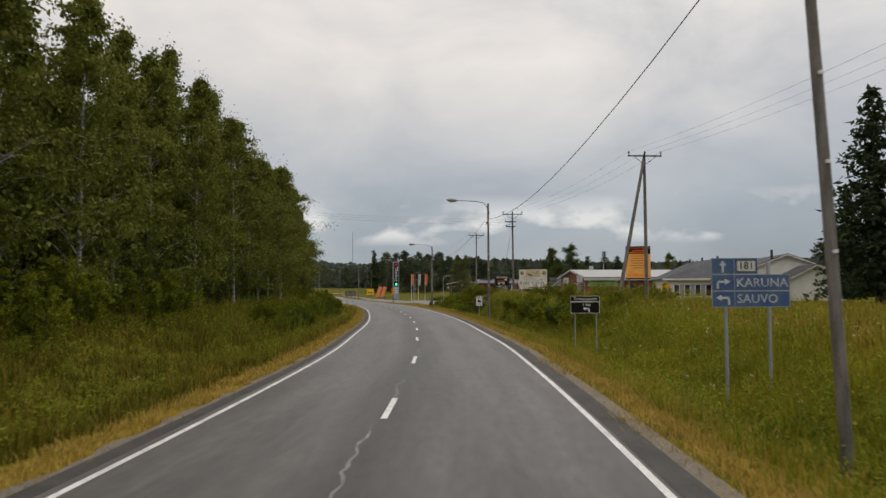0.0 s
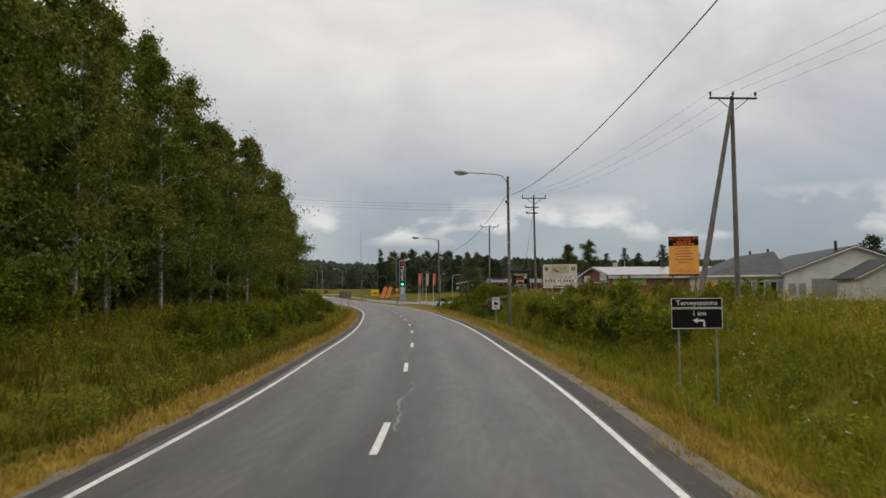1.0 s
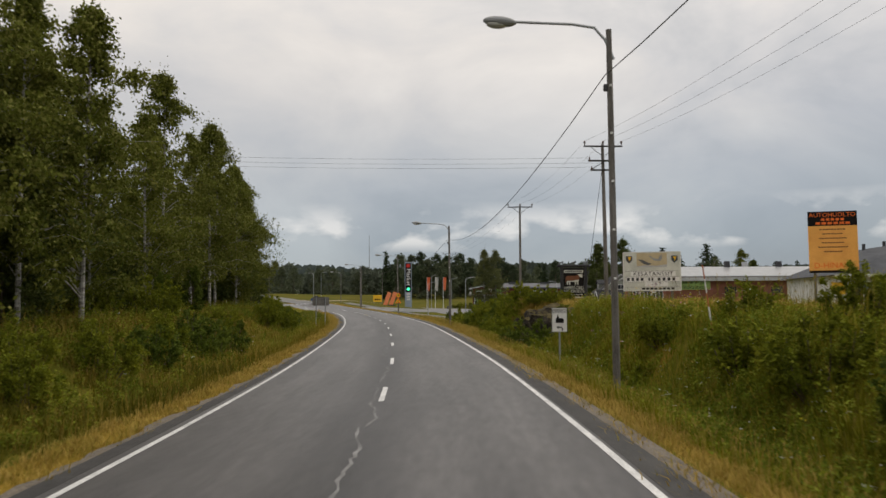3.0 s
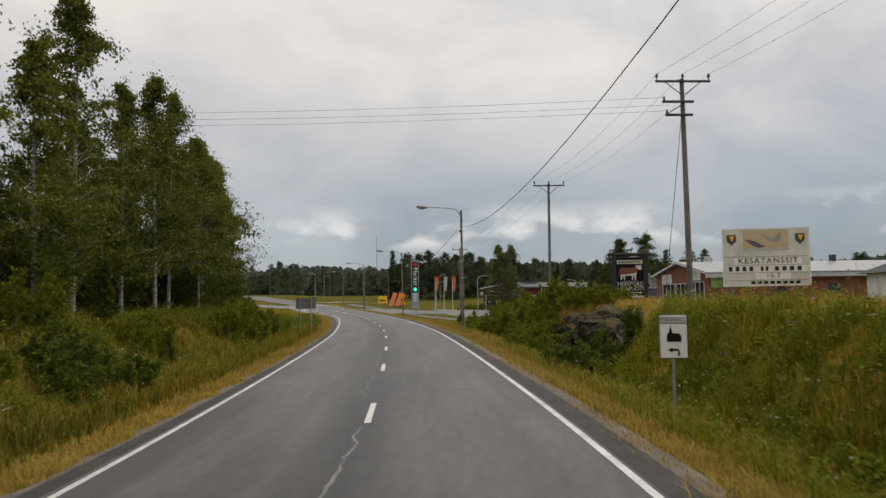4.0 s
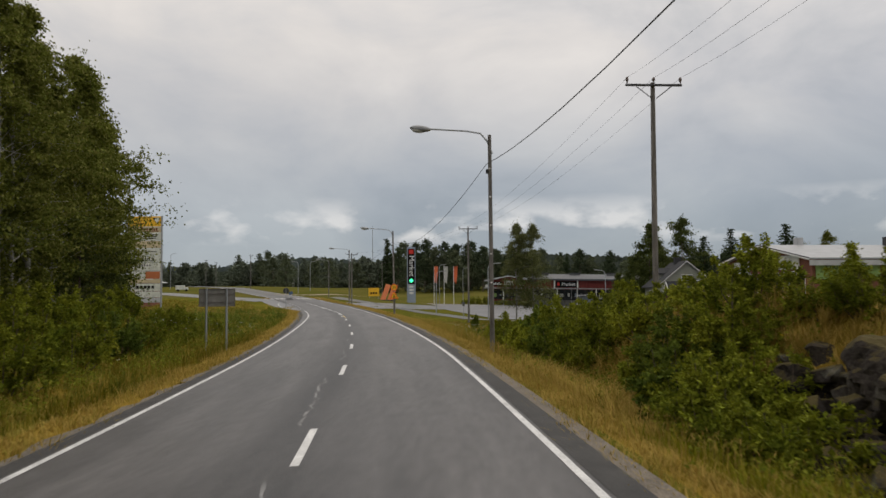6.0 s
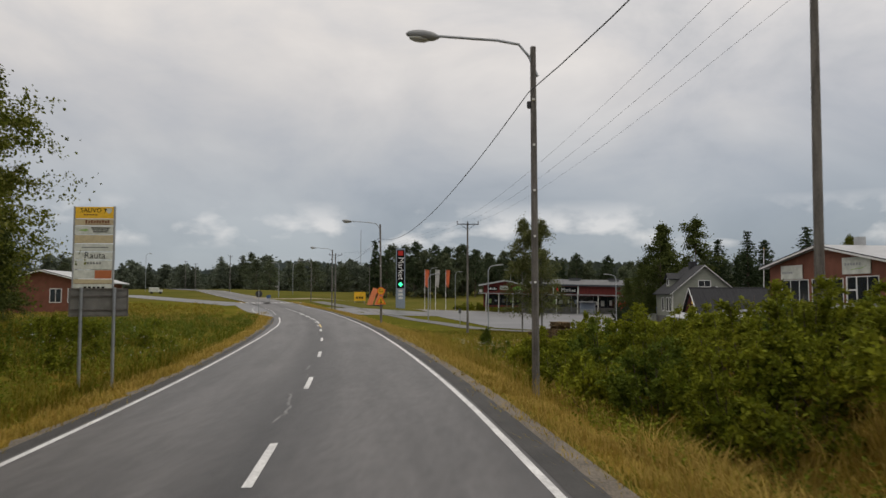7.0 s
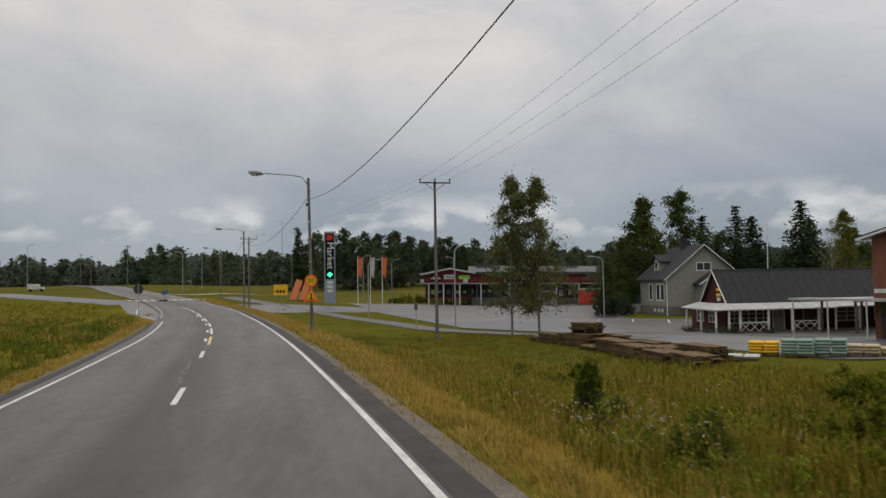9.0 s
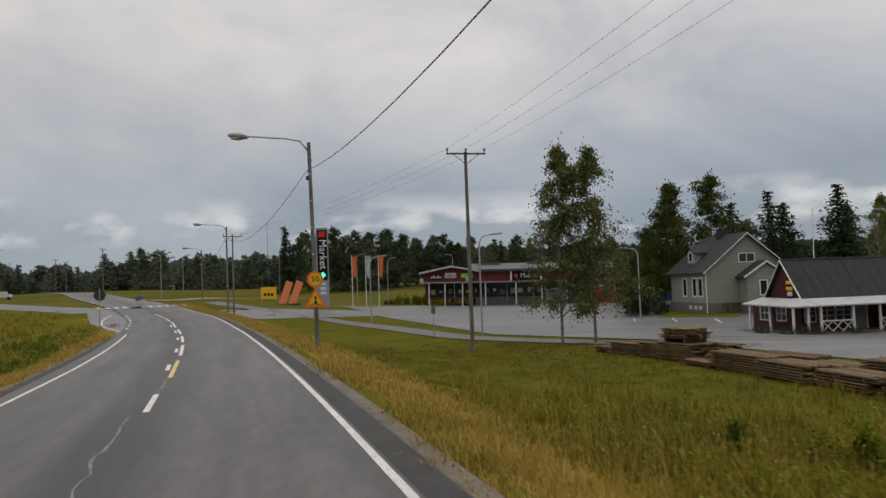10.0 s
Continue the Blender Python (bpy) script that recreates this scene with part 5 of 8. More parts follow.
blades("dry_verge_grass", span(3.98, 5.5, 2, 130), 68000, 0.22, 0.009, M["dry_grass"], "sun-dried golden grass on the verge", 1, 0.9)
blades("dry_verge_grass", span(4.0, 6.8, 125, 215), 27000, 0.28, 0.013, M["dry_grass"], "sun-dried golden grass on the verge", 17, 0.8)
blades("dry_verge_grass", span(-5.4, -4.05, 2, 163), 50000, 0.22, 0.009, M["dry_grass"], "sun-dried golden grass on the verge", 2, 0.9)
blades("long_grass", span(5.2, 11.0, 2, 40), 46000, 0.50, 0.011, M["lush"], "long green roadside grass", 3)
blades("long_grass", span(10.5, 38.0, 6, 60), 60000, 0.55, 0.018, M["meadow"], "tall yellowing meadow grass", 4)
blades("long_grass", span(5.2, 9.0, 40, 84), 44000, 0.48, 0.011, M["lush"], "long green roadside grass", 5)
blades("bank_grass", span(9.6, 28.0, 54, 104), 60000, 0.30, 0.011, M["dry_grass"], "golden grass on the bank", 6, 0.9, 22)
blades("bank_grass", span(5.4, 9.5, 84.5, 96), 20000, 0.55, 0.010, M["dry_grass"], "tall golden grass on the bank", 16, 0.9, 24)
blades("long_grass", span(6.2, 17.0, 100, 131), 46000, 0.5, 0.012, M["grass"], "tall yellowing meadow grass", 7)
blades("dry_meadow_grass", span(6.0, 16.0, 108, 131), 20000, 0.55, 0.011, M["grass"], "yellowing seeding meadow grass", 21)
blades("lawn_grass", span(6.4, 20.0, 122, 160), 70000, 0.17, 0.009, M["lawn_grass"], "uneven unmown lawn", 8)
blades("long_grass", span(-12.5, -5.2, 3, 62), 60000, 0.46, 0.012, M["shade_grass"], "long green roadside grass", 9)
blades("long_grass", span(-14.0, -5.2, 60, 110), 50000, 0.48, 0.012, M["grass"], "long green roadside grass", 10)
blades("long_grass", span(-34.0, -5.4, 104, 170), 70000, 0.40, 0.016, M["wet_grass"], "long green meadow grass", 11)
blades("dry_meadow_grass", span(-40.0, -4.5, 148, 172), 12000, 0.5, 0.014, M["dry_grass"], "golden meadow grass", 18, 0.8)
blades("dry_meadow_grass", span(-26.0, -5.0, 112, 150), 4500, 0.45, 0.012, M["meadow"], "golden meadow grass", 20, 0.8)
blades("dry_meadow_grass", span(-50.0, -10.0, 168, 204), 22000, 0.4, 0.022, M["meadow"], "golden meadow grass beside the junction", 22, 0.8)
blades("dry_meadow_grass", span(-12.0, -6.0, 58, 86), 9000, 0.5, 0.010, M["dry_grass"], "golden meadow grass under the wood edge", 19, 0.8)
herbs("roadside_weeds", span(5.6, 9.5, 4, 40), 1500, 0.55, 0.085, M["herb_leaf"], "leafy green weeds among the roadside grass", 31)
herbs("roadside_weeds", span(9.5, 24, 8, 46), 1300, 0.75, 0.11, M["herb_leaf"], "leafy green weeds in the meadow", 32)
herbs("roadside_weeds", span(5.6, 9.4, 38, 77), 3800, 0.42, 0.085, M["herb_leaf"], "leafy green weeds among the roadside grass", 33)
herbs("roadside_weeds", span(5.8, 9.0, 76, 100), 900, 0.5, 0.085, M["herb_leaf"], "leafy green weeds below the rock", 34)
herbs("roadside_weeds", span(6.2, 15.0, 100, 130), 1600, 0.5, 0.08, M["herb_leaf"], "leafy green weeds in the meadow", 35)
herbs("roadside_weeds", span(-11.5, -5.8, 6, 60), 2400, 0.6, 0.09, M["herb_leaf"], "leafy green weeds below the wood", 36)
herbs("roadside_weeds", span(-11.5, -5.8, 58, 108), 1900, 0.6, 0.09, M["herb_leaf"], "leafy green weeds below the wood", 37)
herbs("roadside_weeds", span(-22.0, -5.8, 106, 160), 2400, 0.55, 0.10, M["sapling_leaf"], "dark leafy weeds in the wet meadow", 38)
seed_stalks("seeding_grass", span(4.5, 6.2, 3, 128), 5000, 0.5, M["dry_grass"], "tall thin seeding grass stalks on the verge", 41)
seed_stalks("seeding_grass", span(6.0, 22.0, 4, 60), 6000, 0.95, M["meadow"], "tall thin seeding grass stalks in the meadow", 42)
seed_stalks("seeding_grass", span(5.8, 9.4, 60, 128), 3000, 0.5, M["dry_grass"], "thin seeding grass stalks on the bank", 43)
seed_stalks("seeding_grass", span(6.0, 13.0, 112, 130), 2500, 0.6, M["dry_grass"], "thin seeding grass stalks in the meadow", 45)
seed_stalks("seeding_grass", span(-12.0, -4.6, 3, 118), 5200, 0.75, M["meadow"], "tall thin seeding grass stalks below the wood", 44)


def flowers(name, region, n, mat, seed, size, label):
    rng = np.random.default_rng(seed)
    s, y = region(rng.uniform(0, 1, n), rng.uniform(0, 1, n), rng)
    x = centre(y) + s
    z = land(x, y) + rng.uniform(0.3, 0.75, n)
    c = np.repeat(np.stack([x, y, z], 1), 4, 0) + rng.normal(size=(4 * n, 3)) * size * np.array([1, 1, 0.3])
    v, f = leaf_cards(c, size, rng, aspect=1.0)
    return tagged(part(name, numpy_mesh(name, v, f), mat), label, "flowers", kind="stuff")


flowers("white_flowers", span(6.5, 14, 8, 50), 110, M["blossom_white"], 1, 0.035, "small white umbels in the grass")
flowers("white_flowers", span(6.3, 15, 108, 126), 170, M["blossom_white"], 2, 0.018, "small white umbels in the grass")
flowers("white_flowers", span(6.1, 8.4, 116.2, 119.8), 150, M["blossom_white"], 7, 0.017, "clump of small white daisies in the grass")
flowers("white_flowers", span(5.6, 9.5, 44, 74), 220, M["blossom_white"], 8, 0.022, "small white umbels on the bank")
flowers("pink_flowers", span(7.4, 9.4, 58, 66), 16, M["blossom_pink"], 9, 0.05, "pink fireweed spikes on the bank")
flowers("yellow_flowers", span(6.5, 13, 40, 104), 110, M["blossom_yellow"], 3, 0.03, "small yellow flowers in the grass")
flowers("yellow_flowers", span(6.3, 15, 108, 132), 130, M["blossom_yellow"], 4, 0.016, "small yellow flowers in the grass")
flowers("white_flowers", span(-11, -6.0, 104, 122), 70, M["blossom_white"], 6, 0.03, "small white umbels in the grass")
flowers("white_flowers", span(-12, -6.2, 5, 125), 90, M["blossom_white"], 5, 0.03, "small white umbels in the grass")


# ---- poles, lamps and wires ----
def lamp_pole(x, y, top, lean=(0.0, 0.0), arm=2.75, arm_turn=0.0, bare=False):
    z0 = float(land(x, y))
    t = thing("street_lamp", pose(x, y, z0), "weathered wooden street lamp pole with a curved steel arm", "street lamp", "street lamps along the road")
    h = top - z0
    lx, ly = lean
    tip = Vector((lx, ly, h))
    part("pole", tube([(0, 0, -0.6), tip * 0.4, tip], [0.096, 0.086, 0.072], 10), M["pole_wood"], t)
    if not bare:
        a = radians(arm_turn)
        d = Vector((-math.cos(a), -math.sin(a), 0))
        bm = tube([tip + Vector((0.11, 0, -0.75)) * 1.0 - d * 0, tip + d * 0.10 + Vector((0, 0, -0.25)), tip + d * 0.35 + Vector((0, 0, 0.06)), tip + d * 0.9 + Vector((0, 0, 0.16)), tip + d * (arm - 0.3) + Vector((0, 0, 0.26))], 0.035, 7)
        part("arm", bm, M["steel"], t, "curved steel arm")
        c = tip + d * arm + Vector((0, 0, 0.27))
        head = bmesh.new()
        bmesh.ops.create_uvsphere(head, u_segments=12, v_segments=8, radius=0.5)
        bmesh.ops.transform(head, matrix=Matrix.Translation(c) @ pose(0, 0, 0, 0, 6, arm_turn) @ Matrix.Diagonal((0.86, 0.36, 0.26, 1)), verts=head.verts)
        head_ob = part("lamp_head", head, M["lamp_grey"], t, "grey oval lamp head", smooth=True)
        bowl = bmesh.new()
        bmesh.ops.create_uvsphere(bowl, u_segments=10, v_segments=6, radius=0.5)
        bmesh.ops.transform(bowl, matrix=Matrix.Translation(c + d * 0.08 - Vector((0, 0, 0.07))) @ pose(0, 0, 0, 0, 6, arm_turn) @ Matrix.Diagonal((0.55, 0.28, 0.2, 1)), verts=bowl.verts)
        part("bowl", bowl, M["lamp_glass"], head_ob, "pale plastic bowl", smooth=True)
    part("cable_clamp", box(-0.16 + lx * 0.9, -0.06 + ly * 0.9, h - 1.55, -0.06 + lx * 0.9, 0.06 + ly * 0.9, h - 1.38, 0.02), M["dark_steel"], t)
    for k in range(5):
        f = 0.32 + 0.13 * k
        part("tag", box(lx * f - 0.03, ly * f - 0.15, h * f, lx * f + 0.03, ly * f - 0.10, h * f + 0.05), M["white"], t, "small pale metal tag")
    return Vector((x + lx * 0.85 - 0.12, y + ly * 0.85, z0 + h - 1.15))


HOOKS = [lamp_pole(2.2, -40.0, 8.8), lamp_pole(8.5, 9.6, 9.6, (-0.5, 0.0), 2.75, 4), lamp_pole(3.75, 55.7, 8.82, (0, 0), 2.7, 2), lamp_pole(-3.48, 102.4, 8.38, (-0.03, 0), 2.75, 5), lamp_pole(-14.1, 147.7, 8.25, (-0.15, 0), 2.8, 7), lamp_pole(-28.4, 194.3, 9.0, (0, 0), 2.8, 10), lamp_pole(-39.3, 226.2, 8.65, (0, 0), 2.2, 10)]


def power_pole(x, y, top, turn=0.0, strut=None, arm=2.1, transformer=False, base_off=(0.0, 0.0)):
    z0 = float(land(x, y))
    t = thing("power_pole", pose(x, y, z0, 0, 0, turn), "tall weathered wooden power line pole with a steel crossarm", "utility pole", "power line poles")
    h = top - z0
    part("pole", tube([(base_off[0], base_off[1], -0.6), (base_off[0] * 0.5, base_off[1] * 0.5, h * 0.5), (0, 0, h)], [0.115, 0.10, 0.08], 10), M["pole_wood"], t)
    if strut:
        part("strut", tube([(strut[0], strut[1], -0.6), (-0.03, -0.05, h - 0.25)], [0.125, 0.085], 10), M["pole_wood"], t)
    part("crossarm", box(-arm / 2, -0.16, h - 0.16, arm / 2, -0.08, h - 0.08, 0.01), M["dark_steel"], t)
    for sx in (-1, 1):
        part("brace", tube([(sx * arm * 0.33, -0.13, h - 0.14), (sx * 0.08, -0.13, h - 0.62)], 0.018, 5), M["dark_steel"], t)
    hooks = []
    for k, ox in enumerate((-arm / 2 + 0.06, 0.0, arm / 2 - 0.06)):
        bm = tube([(ox, -0.12, h - 0.1), (ox, -0.12, h + 0.02), (ox, -0.12, h + 0.05), (ox, -0.12, h + 0.12), (ox, -0.12, h + 0.17)], [0.015, 0.03, 0.06, 0.055, 0.03], 8)
        part("insulator", bm, M["porcelain"], t)
        hooks.append(t.matrix_basis @ Vector((ox, -0.12, h + 0.15)))
    low = []
    if transformer:
        for dz, w in ((-0.95, 1.5), (-1.45, 1.3)):
            part("lower_arm", box(-w * 0.55, -0.2, h + dz, w * 0.25, -0.12, h + dz + 0.09, 0.01), M["dark_steel"], t)
            part("insulator", tube([(-w * 0.5, -0.16, h + dz), (-w * 0.5, -0.16, h + dz + 0.25)], [0.06, 0.03], 8), M["porcelain"], t)
            low.append(t.matrix_basis @ Vector((-w * 0.5, -0.16, h + dz + 0.2)))
        part("lower_brace", tube([(-0.7, -0.16, h - 1.4), (0.1, -0.14, h - 0.9)], 0.02, 5), M["dark_steel"], t)
    return hooks, low


P0, _ = power_pole(20.5, 4.0, 10.6, 6)
PA, _ = power_pole(13.1, 44.75, 10.45, 8, strut=(-2.1, -0.6))
PB, LOW = power_pole(6.45, 77.85, 10.3, 8, transformer=True, base_off=(0.05, 0))
PC, _ = power_pole(2.55, 100.5, 9.78, 8, base_off=(-0.08, 0))
PD, _ = power_pole(-7.15, 155.7, 9.1, 10)
PE, _ = power_pole(-30.2, 205.0, 8.9, 14)
PF, _ = power_pole(-40.5, 300.0, 11.0, 14)
for x, y, top in ((-75.8, 285.0, 13.0), (-119.0, 359.5, 15.0), (-107.9, 341.2, 13.3)):
    power_pole(x, y, top, 40, arm=1.3)


def wire(name, a, b, sag, r, label, group):
    a, b = Vector(a), Vector(b)
    n = 14
    pts = [a.lerp(b, k / n) - Vector((0, 0, 4 * sag * (k / n) * (1 - k / n))) for k in range(n + 1)]
    return tagged(part(name, tube(pts, r, 4), M["wire"]), label, "cable", group)


for a, b in zip(HOOKS, HOOKS[1:]):
    wire("street_lamp_cable", a, b, 1.35, 0.012, "thick black twisted cable between lamp poles", "street lamp cables")
for one, two in ((P0, PA), (PA, PB), (PB, PC), (PC, PD), (PD, PE), (PE, PF)):
    for a, b in zip(one, two):
        wire("power_line", a, b, 0.35 + 0.008 * (a - b).length, 0.0045, "thin bare power line wire", "power lines")
for k, a in enumerate((LOW[0], LOW[0] + Vector((0.2, 0.2, -0.24)), LOW[1])):
    wire("power_line", a, (-45.0, 91.0 + k * 0.5, 14.7 - 0.27 * k), 0.6, 0.0065, "thin bare power line wire over the road", "power lines")
stay = tagged(part("stay_wire", tube([(6.4, 77.8, 9.0), (5.0, 75.2, float(land(5.0, 75.2)))], 0.012, 5), M["wire"]), "thin steel stay wire of a pole", "cable")


# ---- signs by the road ----
def post(t, x, z0, z1, r=0.045, y=0.05, mat=None, name="post"):
    return part(name, tube([(x, y, z0), (x, y, z1)], r, 8), mat or M["steel"], t)


def panel(t, x0, z0, x1, z1, mat, name="board", y=0.0, thick=0.03, parent=None, label=""):
    return part(name, box(x0, y - thick, z0, x1, y, z1, 0.006), mat, parent or t, label)


def frame_bars(t, x0, z0, x1, z1, w, mat, y=-0.035, name="border"):
    for a in ((x0, z0, x1, z0 + w), (x0, z1 - w, x1, z1), (x0, z0 + w, x0 + w, z1 - w), (x1 - w, z0 + w, x1, z1 - w)):
        part(name, box(a[0], y - 0.004, a[1], a[2], y, a[3]), mat, t)


def arrow_turn(t, cx, cz, size, mat, flip=1, up=False, y=-0.036, name="arrow"):
    """A bent arrow: a stem, a bar and a head."""
    k, w = size, size * 0.18
    if up:
        part(name, box(cx - w / 2, y - 0.004, cz - k * 0.5, cx + w / 2, y, cz + k * 0.15), mat, t)
        part(name, prism([(cx - k * 0.3, cz + k * 0.1), (cx, cz + k * 0.55), (cx + k * 0.3, cz + k * 0.1)], y - 0.004, y), mat, t)
        return
    part(name, box(cx + flip * (-k * 0.45) - w / 2, y - 0.004, cz - k * 0.4, cx + flip * (-k * 0.45) + w / 2, y, cz + k * 0.08), mat, t)
    a, b = sorted((cx - flip * k * 0.45, cx + flip * k * 0.2))
    part(name, box(a, y - 0.004, cz + k * 0.08, b, y, cz + k * 0.08 + w), mat, t)
    zc = cz + k * 0.08 + w / 2
    part(name, prism([(cx + flip * k * 0.15, zc - k * 0.26), (cx + flip * k * 0.6, zc), (cx + flip * k * 0.15, zc + k * 0.26)], y - 0.004, y), mat, t)


# direction sign: route number and two place names
x, y = 9.43, 16.2
z = float(land(x, y))
t = thing("direction_sign", pose(x, y, z, 0, 0, 2), "worn blue direction sign with pale lettering on two posts", "road sign")
B, T = 1.84 - z, 2.97 - z
for px in (-0.57, 0.43):
    post(t, px, -0.5, T - 0.1, 0.045)
for a in ((-0.9, T - 0.37, 0.16, T), (-0.9, B + 0.375, 0.88, T - 0.38), (-0.9, B, 0.88, B + 0.37)):
    panel(t, *a[:2], *a[2:], M["blue"])
    frame_bars(t, *a, 0.014, M["panel_blue"], -0.031)
part("divider", box(-0.385, -0.035, B + 0.02, -0.37, -0.031, T - 0.02), M["panel_blue"], t)
panel(t, -0.33, T - 0.32, 0.12, T - 0.05, M["off_white"], "route_plate", -0.031, 0.006)
frame_bars(t, -0.33, T - 0.32, 0.12, T - 0.05, 0.02, M["roof_grey"], -0.037)
lettering("route_number", "181", 0.24, M["black"], t, -0.105, -0.039, T - 0.185)
lettering("place_name", "KARUNA", 0.29, M["panel_pale"], t, 0.25, -0.033, B + 0.555)
lettering("place_name", "SAUVO", 0.29, M["panel_pale"], t, 0.14, -0.033, B + 0.185)
arrow_turn(t, -0.64, T - 0.2, 0.27, M["panel_pale"], up=True)
arrow_turn(t, -0.64, B + 0.54, 0.28, M["panel_pale"], 1)
arrow_turn(t, -0.64, B + 0.17, 0.28, M["panel_pale"], -1)

# dark service sign, 1 km
x, y = 7.4, 29.5
z = float(land(x, y))
t = thing("service_sign", pose(x, y, z, 0, 0, 3), "dark brown service sign with an arrow on two posts", "road sign")
B, T = 1.33 - z, 2.02 - z
for px in (-0.40, 0.46):
    post(t, px, -0.5, T - 0.05, 0.022)
panel(t, -0.58, T - 0.22, 0.58, T, M["black"])
panel(t, -0.58, B, 0.58, T - 0.235, M["black"])
frame_bars(t, -0.58, T - 0.22, 0.58, T, 0.014, M["white"], -0.031)
frame_bars(t, -0.58, B, 0.58, T - 0.235, 0.014, M["white"], -0.031)
lettering("place_name", "Terveysasema", 0.165, M["white"], t, 0, -0.033, T - 0.11)
lettering("distance", "1 km", 0.16, M["white"], t, 0.05, -0.033, B + 0.34)
arrow_turn(t, 0.05, B + 0.14, 0.24, M["white"], -1)

# white road-church sign
x, y = 3.0, 64.0
z = float(land(x, y))
t = thing("church_sign", pose(x, y, z, 0, 0, 3), "white sign with a black church symbol and arrow on one post", "road sign")
B, T = 0.97 - z, 1.82 - z
post(t, 0, -0.5, T - 0.05, 0.03)
panel(t, -0.27, B, 0.27, T, M["white"])
frame_bars(t, -0.27, B, 0.27, T, 0.012, M["black"], -0.031)
lettering("heading", "TIEKIRKKO", 0.085, M["black"], t, 0, -0.033, T - 0.11)
part("divider", box(-0.25, -0.035, T - 0.185, 0.25, -0.031, T - 0.175), M["black"], t)
frame_bars(t, -0.24, T - 0.16, 0.24, T - 0.06, 0.008, M["black"], -0.031)
part("church_symbol", prism([(-0.13, B + 0.32), (0.15, B + 0.32), (0.15, B + 0.43), (0.10, B + 0.48), (-0.02, B + 0.48), (-0.02, B + 0.50), (-0.06, B + 0.64), (-0.09, B + 0.50), (-0.13, B + 0.47)], -0.036, -0.031), M["black"], t)
arrow_turn(t, 0.0, B + 0.13, 0.20, M["black"], -1)


# white dance poster board
x, y = 8.33, 75.0
z = float(land(x, y))
t = thing("poster_board", pose(x, y, z, 0, 0, -4), "grimy white poster board with black lettering on posts", "billboard")
B, T = 2.44 - z, 4.36 - z
for px in (-1.1, 0.95):
    post(t, px, -0.5, T - 0.2, 0.06, 0.07, M["pole_wood"])
panel(t, -1.38, B, 1.38, T, M["off_white"])
frame_bars(t, -1.38, B, 1.38, T, 0.03, M["white"], -0.031)
for px in (-1.08, 1.08):
    part("crest", prism([(px - 0.15, T - 0.2), (px + 0.15, T - 0.2), (px + 0.15, T - 0.42), (px, T - 0.56), (px - 0.15, T - 0.42)], -0.038, -0.031), M["hall_roof"], t, "faded dark crest")
    part("crest_patch", prism([(px - 0.07, T - 0.25), (px + 0.10, T - 0.25), (px + 0.02, T - 0.44)], -0.042, -0.038), M["sign_yellow"], t)
part("picture", box(-0.72, -0.035, T - 0.75, 0.72, -0.031, T - 0.06), M["tan_board"], t, "faded picture of two grey birds in flight")
part("picture_bird", prism([(-0.68, T - 0.36), (-0.42, T - 0.40), (-0.18, T - 0.52), (0.02, T - 0.60), (-0.2, T - 0.66), (-0.42, T - 0.58), (-0.55, T - 0.46)], -0.039, -0.035), M["roof_grey"], t)
part("picture_bird", prism([(-0.16, T - 0.15), (0.10, T - 0.32), (0.30, T - 0.36), (0.46, T - 0.12), (0.50, T - 0.34), (0.40, T - 0.46), (0.10, T - 0.44)], -0.039, -0.035), M["lamp_grey"], t)
part("picture_ground", prism([(-0.72, T - 0.75), (0.72, T - 0.75), (0.72, T - 0.62), (0.2, T - 0.69), (-0.3, T - 0.66), (-0.72, T - 0.70)], -0.038, -0.0345), M["roof_light"], t)
for zz in (0.98, 0.70, 0.45, 0.2):
    part("rule", box(-1.3, -0.035, B + zz - 0.012, 1.3, -0.031, B + zz), M["roof_grey"], t)
for a, b, zz in ((-1.02, 1.12, 0.72), (-1.25, 1.3, 0.46), (-0.35, 0.75, 0.22)):
    part("letter_strip", box(a, -0.034, B + zz, b, -0.031, B + zz + 0.235), M["white"], t)
lettering("heading", "KESÄTANSSIT", 0.27, M["black"], t, 0.05, -0.036, B + 0.835, 1.18)
for k, (a, b) in enumerate(((-1.2, -0.32), (-0.18, 0.12), (0.26, 1.2))):
    n = max(2, int((b - a) / 0.19))
    for j in range(n):
        part("text_bar", box(a + (b - a) * j / n, -0.038, B + 0.50, a + (b - a) * (j + 0.55) / n, -0.031, B + 0.65), M["roof_dark"], t)
lettering("date", "10.7", 0.22, M["black"], t, 0.2, -0.036, B + 0.335, 1.2)
for k in range(8):
    part("text_bar", box(-0.5 + k * 0.2, -0.036, B + 0.07, -0.36 + k * 0.2, -0.031, B + 0.16), M["black"], t)

# orange garage board
x, y = 20.35, 83.2
z = float(land(x, y))
t = thing("garage_sign", pose(x, y, z, 0, 0, -10), "orange and black garage signboard on posts", "billboard")
B, T = 3.45 - z, 7.06 - z
for px in (-1.0, 1.0):
    post(t, px, -0.5, T - 0.3, 0.08, 0.1, M["pole_wood"])
panel(t, -1.32, B, 1.32, T - 0.85, M["orange"], thick=0.06)
panel(t, -1.32, T - 0.85, 1.32, T, M["black"], thick=0.065)
panel(t, -1.32, B, 1.32, B + 0.14, M["black"], "footer", thick=0.064)
lettering("heading", "AUTOHUOLTO", 0.36, M["sign_orange"], t, 0, -0.067, T - 0.22)
for k in range(5):
    part("text_bar", box(-0.6 + k * 0.26, -0.07, T - 0.55, -0.42 + k * 0.26, -0.065, T - 0.41), M["sign_orange"], t)
